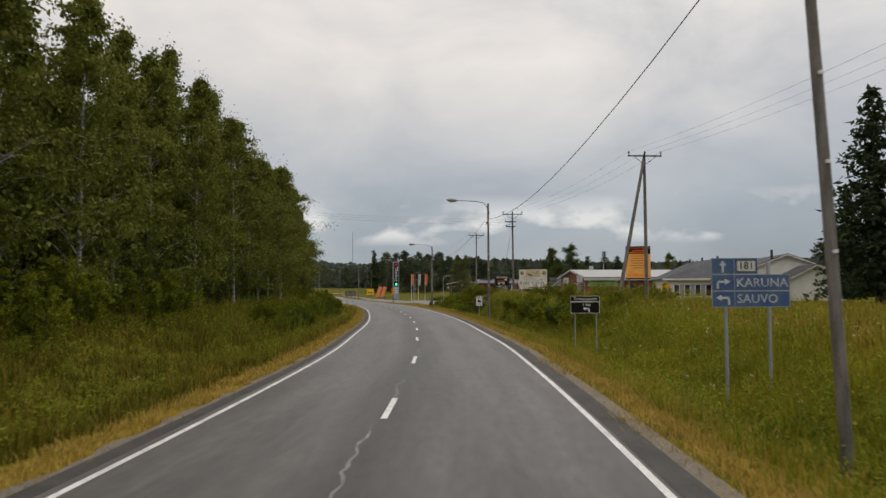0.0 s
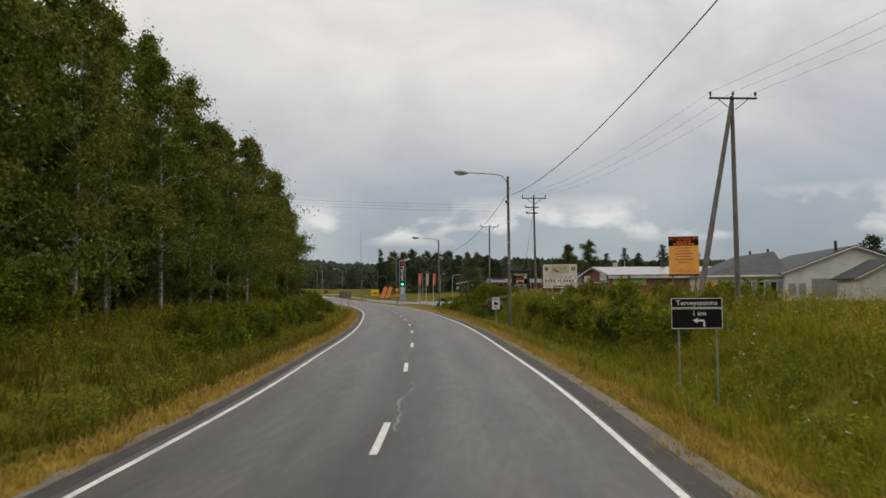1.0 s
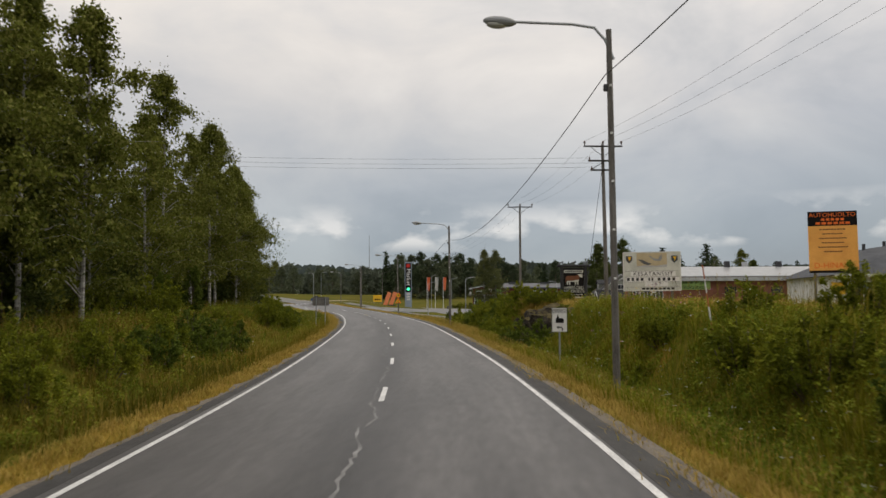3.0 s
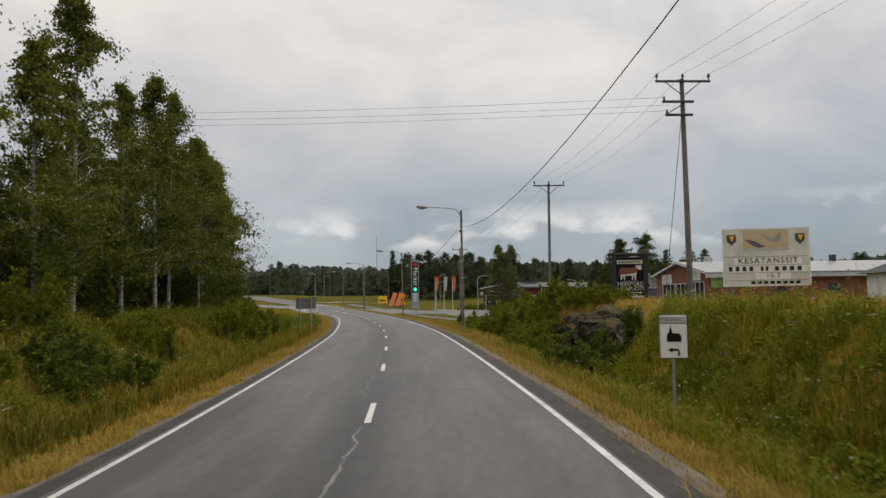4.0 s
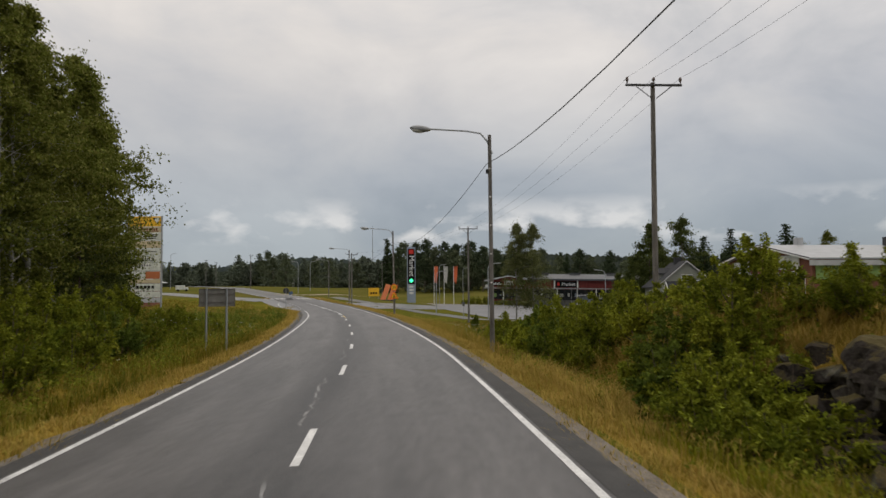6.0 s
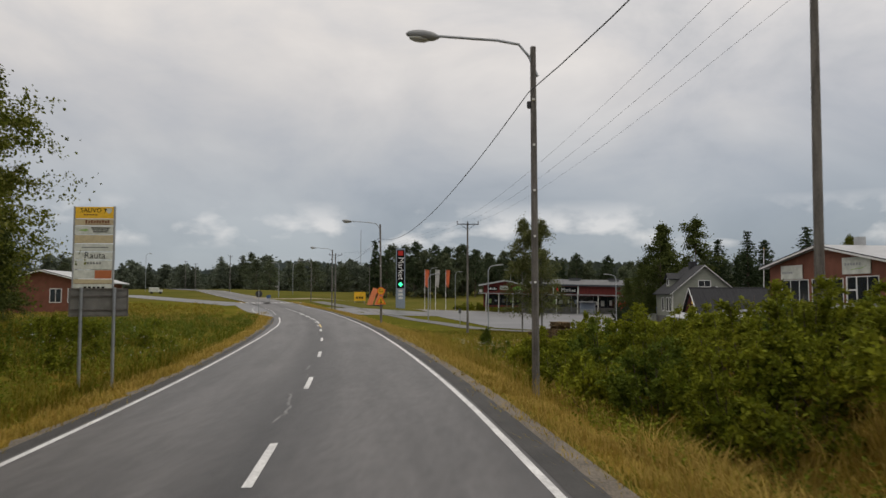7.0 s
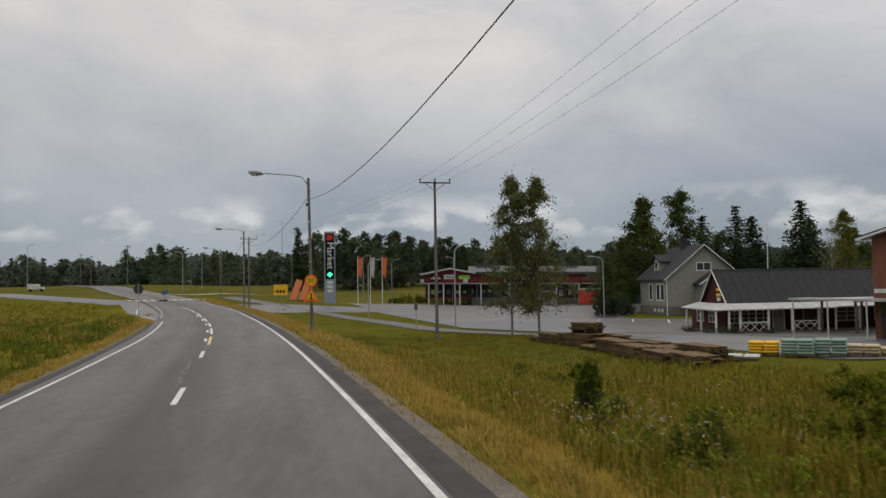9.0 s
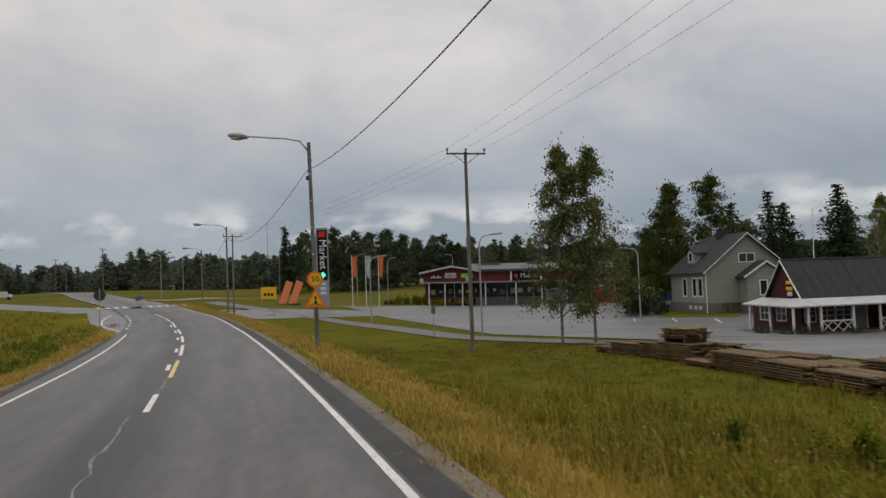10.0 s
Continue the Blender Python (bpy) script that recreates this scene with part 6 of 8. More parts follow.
for k in range(6):
    part("text_bar", box(-0.9 + k * 0.32, -0.07, T - 0.77, -0.66 + k * 0.32, -0.065, T - 0.63), M["sign_orange"], t)
for j, w in enumerate((0.7, 0.55, 0.75, 0.6, 0.8, 0.5)):
    n = int(w * 14)
    for k in range(n):
        part("text_bar", box(-w + 2 * w * k / n, -0.065, T - 1.10 - j * 0.26, -w + 2 * w * (k + 0.8) / n, -0.06, T - 1.03 - j * 0.26), M["cow_brown"], t)
lettering("service", "D-HINAUS", 0.46, M["sign_orange"], t, 0, -0.063, B + 0.42)

# shop sign with a cow
x, y = 5.51, 85.73
z = float(land(x, y))
t = thing("butcher_sign", pose(x, y, z, 0, 0, 8) @ Matrix.Diagonal((0.9, 1, 1, 1)), "black farm shop signboard with a painted cow in a timber frame", "billboard")
B, T = 2.08 - z, 4.12 - z
for px in (-0.86, 0.86):
    part("post", box(px - 0.09, -0.08, -0.5, px + 0.09, 0.08, T, 0.02), M["roof_dark"], t)
part("top_beam", tube([(-1.16, 0, T + 0.02), (1.16, 0, T + 0.02)], 0.085, 8), M["roof_dark"], t)
panel(t, -0.78, B, 0.78, T - 0.09, M["black"], y=0.02)
frame_bars(t, -0.76, B + 0.02, 0.76, T - 0.11, 0.02, M["roof_grey"], -0.012)
part("headline_band", box(-0.68, -0.016, T - 0.42, 0.68, -0.011, T - 0.25), M["off_white"], t)
for k in range(9):
    part("text_bar", box(-0.6 + k * 0.135, -0.02, T - 0.38, -0.51 + k * 0.135, -0.016, T - 0.29), M["black"], t)
part("cow_body", prism([(-0.52, T - 0.98), (-0.56, T - 0.72), (-0.50, T - 0.62), (-0.2, T - 0.60), (0.1, T - 0.615), (0.30, T - 0.56), (0.40, T - 0.62), (0.42, T - 0.74), (0.34, T - 0.88), (0.1, T - 0.95), (-0.25, T - 0.96), (-0.42, T - 0.92), (-0.47, T - 0.98)], -0.018, -0.011), M["cow_brown"], t, "brown painted cow")
part("cow_head", prism([(0.32, T - 0.56), (0.30, T - 0.49), (0.40, T - 0.51), (0.52, T - 0.50), (0.63, T - 0.47), (0.60, T - 0.55), (0.64, T - 0.66), (0.58, T - 0.73), (0.50, T - 0.70), (0.42, T - 0.66)], -0.022, -0.018), M["off_white"], t)
part("cow_belly", prism([(-0.36, T - 0.93), (-0.05, T - 0.91), (0.30, T - 0.86), (0.36, T - 0.80), (0.34, T - 0.93), (0.0, T - 0.985), (-0.3, T - 0.98)], -0.022, -0.018), M["off_white"], t)
part("cow_tail", prism([(-0.56, T - 0.66), (-0.60, T - 0.9), (-0.62, T - 1.04), (-0.59, T - 1.04), (-0.57, T - 0.9), (-0.53, T - 0.68)], -0.0225, -0.0185), M["cow_brown"], t)
for px, dx in ((-0.44, -0.03), (-0.32, 0.03), (0.14, -0.02), (0.27, 0.02)):
    part("cow_leg", prism([(px - 0.055, T - 0.93), (px + 0.055, T - 0.93), (px + 0.03 + dx, T - 1.18), (px - 0.03 + dx, T - 1.18)], -0.0225, -0.0122), M["off_white"], t)
lettering("heading", "HEREFORD", 0.28, M["off_white"], t, 0.02, -0.012, B + 0.66)
lettering("heading", "LIHAPUOTI", 0.28, M["off_white"], t, 0.02, -0.012, B + 0.43)
part("rule", box(-0.3, -0.016, T - 1.245, 0.45, -0.011, T - 1.235), M["off_white"], t)
part("arrow", box(0.0, -0.016, B + 0.235, 0.5, -0.011, B + 0.265), M["off_white"], t)
part("arrow", prism([(0.5, B + 0.19), (0.65, B + 0.25), (0.5, B + 0.31)], -0.016, -0.011), M["off_white"], t)
for k in range(5):
    part("text_bar", box(-0.6 + k * 0.12, -0.016, B + 0.22, -0.51 + k * 0.12, -0.011, B + 0.28), M["off_white"], t)
    part("text_bar", box(-0.3 + k * 0.14, -0.016, B + 0.12, -0.2 + k * 0.14, -0.011, B + 0.17), M["off_white"], t)
part("footer", box(-0.7, -0.016, B + 0.02, 0.7, -0.011, B + 0.1), M["off_white"], t)
for k, px in enumerate((-0.9, 0.0, 0.85)):
    bz = T + 0.1
    part("cow_cutout", prism([(px - 0.17, bz), (px - 0.17, bz + 0.16), (px + 0.06, bz + 0.17), (px + 0.12, bz + 0.24), (px + 0.2, bz + 0.2), (px + 0.17, bz + 0.12), (px + 0.12, bz + 0.1), (px + 0.12, bz), (px + 0.08, bz), (px + 0.07, bz + 0.08), (px - 0.1, bz + 0.08), (px - 0.12, bz)], -0.02, 0.02), M["roof_grey"], t, "small grey cow silhouette")

# road sign seen from behind
x, y = -14.85, 103.0
z = float(land(x, y))
t = thing("road_sign_back", pose(x, y, z, 0, 0, 200), "grey back of a road sign on two posts", "road sign")
B, T = 1.62 - z, 2.36 - z
for px in (-0.38, 0.42):
    post(t, px, -0.5, T + 0.02, 0.042, 0.085)
panel(t, -0.72, B, 0.72, T, M["brown_sign"], y=0.0, thick=0.02)
for zz in (B, B + 0.16, T - 0.22, T - 0.035):
    part("rail", box(-0.72, 0.001, zz, 0.72, 0.035, zz + 0.035), M["pole_wood"], t)
for px in (-0.72, 0.685):
    part("edge_rail", box(px, 0.001, B + 0.036, px + 0.035, 0.035, T - 0.036), M["pole_wood"], t)

# marker posts
for x, y, lx in ((6.4, 57.0, -0.12), (7.1, 80.6, 0.04)):
    t = thing("marker_post", at_ground(x, y), "thin white and red banded snow marker stick", "marker post")
    for k in range(5):
        part("stick_piece", tube([(lx * k * 0.36, 0, k * 0.36 - 0.1), (lx * (k + 1) * 0.36, 0, (k + 1) * 0.36 - 0.1)], 0.017, 6), M["white"] if k % 2 else M["rust_board"], t)

# speed limit and pedestrian warning on the lamp pole
t = thing("speed_limit_sign", pose(-14.12, 147.52, 0, 0, 0, 2), "round fifty speed limit sign above a pedestrian warning triangle", "road sign")
def disc(cx, cz, r, y0, y1, sides=28):
    return prism([(cx + r * math.cos(2 * math.pi * k / sides), cz + r * math.sin(2 * math.pi * k / sides)) for k in range(sides)], y0, y1)


part("disc", disc(0, 2.62, 0.33, -0.03, 0), M["sign_orange"], t)
part("disc_face", disc(0, 2.62, 0.245, -0.035, -0.03), M["sign_yellow"], t)
lettering("number", "50", 0.34, M["black"], t, 0, -0.036, 2.62)
part("triangle", prism([(-0.44, 1.5), (0.44, 1.5), (0.0, 2.27)], -0.03, 0), M["sign_orange"], t)
part("triangle_face", prism([(-0.30, 1.58), (0.30, 1.58), (0.0, 2.10)], -0.035, -0.03), M["sign_yellow"], t)
part("symbol", prism([(-0.07, 1.64), (-0.02, 1.78), (-0.05, 1.9), (0.0, 1.97), (0.05, 1.9), (0.02, 1.78), (0.08, 1.64)], -0.04, -0.035), M["black"], t)
for k in range(5):
    part("stripe", box(-0.22 + k * 0.095, -0.04, 1.595, -0.16 + k * 0.095, -0.035, 1.63), M["black"], t)
part("bracket", box(-0.05, 0, 1.6, 0.05, 0.05, 2.8), M["steel"], t)


# ---- rock outcrop ----
def boulder(x, y, z, sx, sy, sz, seed, turn, tilt):
    """An angular block split off along flat planes, with chipped edges and a rough skin."""
    rng = np.random.default_rng(seed)
    p = rng.uniform(-1, 1, (22, 3))
    p /= (np.abs(p) ** 7).sum(1)[:, None] ** (1 / 7)
    p *= rng.uniform(0.86, 1.0, (22, 1))
    bm = bmesh.new()
    vs = [bm.verts.new(q * np.array([sx, sy, sz]) * 0.5) for q in p]
    hull = bmesh.ops.convex_hull(bm, input=vs)
    bmesh.ops.delete(bm, geom=[v for v in hull["geom_interior"] if isinstance(v, bmesh.types.BMVert)], context="VERTS")
    bmesh.ops.dissolve_limit(bm, angle_limit=0.35, verts=bm.verts[:], edges=bm.edges[:])
    bmesh.ops.bevel(bm, geom=bm.edges[:], offset=0.03 * min(1, sz), segments=1, affect="EDGES")
    bmesh.ops.triangulate(bm, faces=bm.faces[:])
    grain = 0.13 if sz > 0.9 else 0.2
    for _ in range(4):
        long = [e for e in bm.edges if e.calc_length() > grain]
        if not long:
            break
        bmesh.ops.subdivide_edges(bm, edges=long, cuts=1)
        bmesh.ops.triangulate(bm, faces=[f for f in bm.faces if len(f.verts) > 3])
    bm.normal_update()
    off = Vector((seed * 7.1, seed * 3.3, seed))
    for v in bm.verts:
        c = v.co + off
        split = noise.noise(c * 0.8)
        step = 0.10 * round(2.5 * split)
        rough = noise.noise(c * 3.1 + off) * 0.085 + noise.noise(c * 9) * 0.04
        v.co += v.normal * (step + rough) * min(1.0, sz)
    bm.transform(pose(x, y, z, tilt, tilt * 0.6, turn))
    bmesh.ops.recalc_face_normals(bm, faces=bm.faces)
    return bm


rock = thing("rock_outcrop", pose(0, 0, 0), "dark fractured granite outcrop with mossy top beside the road", "rock")
ROCKS = [(9.1, 81.3, 0.35, 2.3, 3.3, 2.5, -6, 5), (9.0, 78.4, 0.30, 2.2, 2.3, 2.3, 14, -5), (9.5, 84.1, 0.45, 2.0, 2.4, 2.0, 30, 7), (10.2, 80.6, 1.2, 2.8, 6.0, 0.9, 6, 4), (8.9, 85.8, 0.1, 1.3, 1.5, 1.5, 50, 4), (7.9, 79.6, -0.3, 0.9, 1.5, 0.8, 20, 8), (7.8, 82.0, -0.35, 1.0, 1.3, 0.7, 64, -6)]
rr = random.Random(8)
for _ in range(34):
    q = rr.uniform(0, 1)
    ROCKS.append((7.7 + 1.2 * q + rr.uniform(-0.2, 0.2), rr.uniform(83.0, 87.6), -0.45 + 1.5 * q + rr.uniform(-0.1, 0.1), rr.uniform(0.3, 0.75), rr.uniform(0.3, 0.8), rr.uniform(0.25, 0.55), rr.uniform(0, 90), rr.uniform(-20, 20)))
ROCKS += [(rr.uniform(7.2, 8.0), rr.uniform(76.8, 83.0), rr.uniform(-0.55, -0.2), rr.uniform(0.35, 0.8), rr.uniform(0.35, 0.9), rr.uniform(0.3, 0.55), rr.uniform(0, 90), rr.uniform(-15, 15)) for _ in range(12)]
for k, (s, y, z, sx, sy, sz, turn, tilt) in enumerate(ROCKS):
    part("boulder", boulder(float(centre(y)) + s, y, z, sx, sy, sz, k + 1, turn, tilt), M["rock"], rock)


# ---- buildings ----
def gable_house(name, m, w, d, base, eave, ridge, wall, roof, label, overhang=0.4, plinth=None):
    """A house whose gable (w wide) faces -y and whose ridge runs d metres along +y; local x across, origin in the middle of the front."""
    t = thing(name, m, label, "house")
    part("wall", prism([(-w / 2, base), (w / 2, base), (w / 2, eave), (0, ridge), (-w / 2, eave)], 0, d), wall, t)
    k = (ridge - eave) / (w / 2)
    for sx in (-1, 1):
        o = w / 2 + overhang
        part("roof", prism([(0, ridge + 0.03), (sx * o, ridge + 0.03 - k * o), (sx * o, ridge + 0.15 - k * o), (0, ridge + 0.17)], -overhang, d + overhang), roof, t)
        part("bargeboard", prism([(0, ridge - 0.04), (sx * o, ridge - 0.04 - k * o), (sx * o, ridge + 0.09 - k * o), (0, ridge + 0.11)], -overhang - 0.04, -overhang), M["white"], t, "white bargeboard")
        part("verge_flashing", prism([(0, ridge + 0.112), (sx * o, ridge + 0.092 - k * o), (sx * o, ridge + 0.17 - k * o), (0, ridge + 0.19)], -overhang - 0.05, -overhang - 0.002), M["dark_steel"], t, "dark metal verge flashing")
    if plinth is not None:
        part("plinth", box(-w / 2 - 0.03, -0.03, base - 0.3, w / 2 + 0.03, d + 0.03, plinth), M["plinth"], t)
    return t


def window(t, x0, z0, x1, z1, y=0.0, bars=1, cross=0, trim=0.09, parent=None):
    """A framed window in a wall that faces -y: frame proud of the wall, glass set back in it."""
    f = part("window", box(x0 - trim, y - 0.05, z0 - trim, x1 + trim, y - 0.012, z0, 0.0), M["white"], parent or t)
    part("frame_top", box(x0 - trim, y - 0.05, z1, x1 + trim, y - 0.012, z1 + trim), M["white"], f)
    part("frame_side", box(x0 - trim, y - 0.05, z0, x0, y - 0.012, z1), M["white"], f)
    part("frame_side", box(x1, y - 0.05, z0, x1 + trim, y - 0.012, z1), M["white"], f)
    part("pane", box(x0, y - 0.02, z0, x1, y - 0.008, z1), M["glass"], f)
    for k in range(1, bars + 1):
        xc = x0 + (x1 - x0) * k / (bars + 1)
        part("mullion", box(xc - 0.03, y - 0.045, z0, xc + 0.03, y - 0.02, z1), M["white"], f)
    for k in range(1, cross + 1):
        zc = z0 + (z1 - z0) * k / (cross + 1)
        part("glazing_bar", box(x0, y - 0.04, zc - 0.02, x1, y - 0.02, zc + 0.02), M["white"], f)
    return f


def side(t, name, turn, x, y):
    """An Empty under t whose -y looks along the given turn, for openings on another wall."""
    e = new(name)
    e.empty_display_size = 0.1
    e.parent = t
    e.matrix_basis = pose(x, y, 0, 0, 0, turn)
    return e


# white hall across the field
hall = gable_house("white_hall", pose(40.9, 95.0, 0, 0, 0, -6), 13.9, 24, 0.5, 3.9, 6.5, M["hall_white"], M["hall_roof"], "white hall with a slate-grey roof across the field", 0.5)
panel(hall, -4.3, 1.2, -1.2, 3.2, M["door_grey"], "roller_door", y=-0.01)
for px in (-6.6, -5.6):
    panel(hall, px, 1.4, px + 0.7, 2.7, M["panel_blue"], "wall_panel", y=-0.008)
wing = thing("hall_wing", pose(26.8, 97.5, 0, 0, 0, -6), "white low hall wing with small windows and a hipped roof", "house")
part("wall", box(0, 0, 0.4, 7.7, 16, 3.7), M["hall_white"], wing)
bm = bmesh.new()
q = [bm.verts.new(p) for p in ((-0.6, -0.6, 3.65), (8, -0.6, 3.65), (8, 16.6, 3.65), (-0.6, 16.6, 3.65), (4.2, 6.0, 6.0), (8, 6.0, 6.5), (8, 10, 6.5), (4.2, 10, 6.0))]
for f in ((0, 1, 5, 4), (3, 7, 6, 2), (0, 4, 7, 3), (4, 5, 6, 7), (1, 2, 6, 5), (3, 2, 1, 0)):
    bm.faces.new([q[k] for k in f])
part("roof", bm, M["hall_roof"], wing)
part("eave_board", box(-0.62, -0.66, 3.5, 8, -0.602, 3.68), M["white"], wing, "white eave board")
for k in range(5):
    window(wing, 0.9 + k * 1.3, 1.5, 1.5 + k * 1.3, 2.9, 0, 0, 0, 0.05)
    part("blue_panel", box(1.6 + k * 1.3, -0.03, 1.45, 2.1 + k * 1.3, -0.012, 2.95), M["panel_blue"], wing, "blue-grey wall panel")
for px, pz in ((4.0, 6.4), (5.6, 6.6), (7.6, 6.8)):
    part("vent_pipe", tube([(px, 7, 5.0), (px, 7, pz)], 0.14, 8), M["dark_steel"], wing)
part("yellow_notice", box(-0.7, -0.06, 2.2, 0.3, -0.012, 3.1), M["sign_yellow"], wing)
part("flue_pipe", tube([(-1.6, 0.6, 4.9), (-1.6, 0.6, 7.2)], 0.16, 8), M["dark_steel"], hall)
shed = gable_house("grey_shed", pose(40.6, 86.2, 0, 0, 0, -6), 6.6, 6, -0.4, 3.2, 4.9, M["hall_white"], M["roof_dark"], "small white shed with a dark roof", 0.5)

# brick hardware shop: gable to the road
ang = math.degrees(math.atan2(21.4 - 18.4, -(136.4 - 149.8)))
ux, uy = 3.0 / 13.73, -13.4 / 13.73
mx, my = 20.35, 143.85
shop = gable_house("brick_shop", pose(mx, my, 0, 0, 0, math.degrees(math.atan2(uy, ux))), 14.0, 30, -1.6, 4.65, 6.0, M["brick"], M["roof_sheet"], "long red brick hardware shop with a low gable roof", 0.6)
window(shop, -5.2, 1.72, -1.72, 3.5, 0, 2, 0, 0.06)
window(shop, -1.2, 1.72, 2.36, 3.5, 0, 2, 0, 0.06)
big = window(shop, 2.78, 1.72, 6.05, 3.6, 0, 2, 0, 0.06)
part("casement_bar", box(2.78, -0.045, 2.62, 3.85, -0.02, 2.74), M["white"], big)
for px in (2.78, 3.78):
    part("casement_stile", box(px, -0.05, 1.72, px + 0.08, -0.0205, 3.6), M["white"], big)
panel(shop, -5.2, 3.6, -2.35, 4.72, M["off_white"], "name_board", y=-0.05, thick=0.08, label="grimy white name board")
panel(shop, 2.45, 3.82, 5.4, 5.03, M["off_white"], "name_board", y=-0.05, thick=0.08, label="grimy white name board with a green stroke")
part("green_stroke", prism([(3.4, 4.12), (4.6, 4.2), (5.1, 4.42), (4.6, 4.26), (3.4, 4.17)], -0.14, -0.13), M["green_board"], shop)
for px, pz, n in ((-5.0, 4.05, 5), (2.75, 4.45, 6)):
    for k in range(n):
        part("text_bar", box(px + k * 0.30, -0.14, pz, px + k * 0.30 + 0.2, -0.13, pz + 0.18), M["lamp_grey"], shop)
part("sill_band", box(-6.9, -0.06, 1.35, 6.9, -0.012, 1.6), M["off_white"], shop)
part("canopy", box(-12.5, -1.6, 0.9, 6.9, -0.013, 1.04), M["roof_light"], shop, "pale flat canopy")
for k in range(7):
    part("canopy_post", tube([(-12.2 + k * 3.1, -1.5, -1.7), (-12.2 + k * 3.1, -1.5, 0.9)], 0.05, 6), M["off_white"], shop)
part("shop_front", box(-6.5, -0.03, -1.5, 6.5, -0.012, 0.85), M["glass"], shop, "dark shop windows")
south = side(shop, "south_wall", 90, 7.0, 0)
for k in range(3):
    part("window", box(8.0 + k * 6.5, -0.03, 2.4, 9.6 + k * 6.5, -0.012, 3.3), M["glass"], south)
part("fascia", box(-0.6, -0.72, 4.05, 30.6, -0.6, 4.5), M["roof_light"], south, "pale roof fascia")
sign = part("sign_board", box(0.3, -0.12, 2.95, 6.0, -0.02, 4.3), M["green_board"], south, "pale green shop sign")
lettering("shop_word", "Puutavara- ja", 0.78, M["shop_green"], south, 3.1, -0.125, 3.96)
lettering("shop_word", "tarvikekauppa", 0.78, M["shop_green"], south, 3.1, -0.125, 3.28)
for k, (px, py) in enumerate(((-1.0, 4), (0.4, 12), (-2.0, 16), (0.0, 20))):
    part("chimney", box(px - 0.3, py - 0.3, 5.3, px + 0.3, py + 0.3, 6.9), M["dark_steel"] if k % 2 else M["roof_light"], shop)

# dark red cottage with a white porch: local x along the front, y into the house
COT = (17.7, 169.6)
cot = thing("red_cottage", pose(COT[0], COT[1], 0, 0, 0, 9.3), "dark red wooden cottage shop with charcoal roof and white porch", "house")
g = -2.03
L = 21.0
SWAP = Matrix(((0, 1, 0, 0), (1, 0, 0, 0), (0, 0, 1, 0), (0, 0, 0, 1)))


def slab(points, thick):
    """A sloping four-cornered slab of the given thickness."""
    bm = bmesh.new()
    v = [bm.verts.new((x, y, z + o)) for o in (0, thick) for x, y, z in points]
    for f in ((3, 2, 1, 0), (4, 5, 6, 7), (0, 1, 5, 4), (1, 2, 6, 5), (2, 3, 7, 6), (3, 0, 4, 7)):
        bm.faces.new([v[k] for k in f])
    bmesh.ops.recalc_face_normals(bm, faces=bm.faces)
    return bm


part("wall", box(-0.3, 0, g - 0.3, L, 5.6, 0.25), M["red_wood"], cot)
for x0, x1 in ((0.02, 0.14), (L - 0.14, L)):
    bm = prism([(0.1, 0.25), (4.0, 0.25), (2.05, 2.95)], x0, x1)
    bm.transform(SWAP)
    bmesh.ops.recalc_face_normals(bm, faces=bm.faces)
    part("gable_wall", bm, M["red_wood"], cot)
part("roof", slab([(-0.25, 2.05, 3.08), (L + 0.4, 2.05, 3.08), (L + 0.4, -0.1, 0.22), (-0.25, -0.1, 0.22)], 0.12), M["roof_dark"], cot)
part("roof", slab([(-0.25, 2.05, 3.08), (L + 0.4, 2.05, 3.08), (L + 0.4, 4.2, 0.22), (-0.25, 4.2, 0.22)], 0.12), M["roof_dark"], cot)
for k in range(24):
    x = 0.4 + k * 0.88
    part("roof_seam", slab([(x, 2.05, 3.202), (x + 0.04, 2.05, 3.202), (x + 0.04, -0.1, 0.342), (x, -0.1, 0.342)], 0.025), M["roof_dark"], cot)
part("ridge_cap", tube([(-0.27, 2.05, 3.2), (L + 0.42, 2.05, 3.2)], 0.07, 6), M["roof_dark"], cot)
part("bargeboard", tube([(-0.29, -0.15, 0.25), (-0.29, 2.05, 3.17), (-0.29, 4.25, 0.25)], 0.055, 4), M["white"], cot)
part("porch_roof", slab([(-2.7, -2.35, -0.16), (8.6, -2.35, -0.16), (8.6, 0.15, 0.30), (-1.0, 0.15, 0.30)], 0.1), M["roof_light"], cot, "pale sheet porch roof")
part("porch_roof", slab([(8.62, -2.0, -0.10), (L + 0.4, -2.0, -0.10), (L + 0.4, 0.15, 0.30), (8.62, 0.15, 0.30)], 0.1), M["roof_light"], cot, "pale sheet porch roof")
part("side_porch_roof", slab([(-2.7, -2.35, -0.161), (-0.99, 0.15, 0.299), (-0.3, 4.4, 0.34), (-2.0, 4.4, -0.08)], 0.1), M["roof_light"], cot)
part("porch_floor", box(-2.5, -2.2, g - 0.3, L, -0.02, g + 0.10), M["path"], cot)
part("porch_floor", box(-2.2, -0.018, g - 0.3, -0.31, 5.0, g + 0.10), M["path"], cot)
for px, py in ((-2.45, -2.1), (-1.9, 1.2), (-1.9, 3.6), (-1.3, -2.1), (-0.3, -2.1), (2.25, -2.1), (4.4, -2.1), (6.9, -2.1), (8.5, -2.1), (11.0, -1.8), (13.6, -1.8), (16.2, -1.8), (18.8, -1.8)):
    part("porch_post", box(px - 0.065, py - 0.065, g - 0.2, px + 0.065, py + 0.065, -0.08), M["white"], cot)
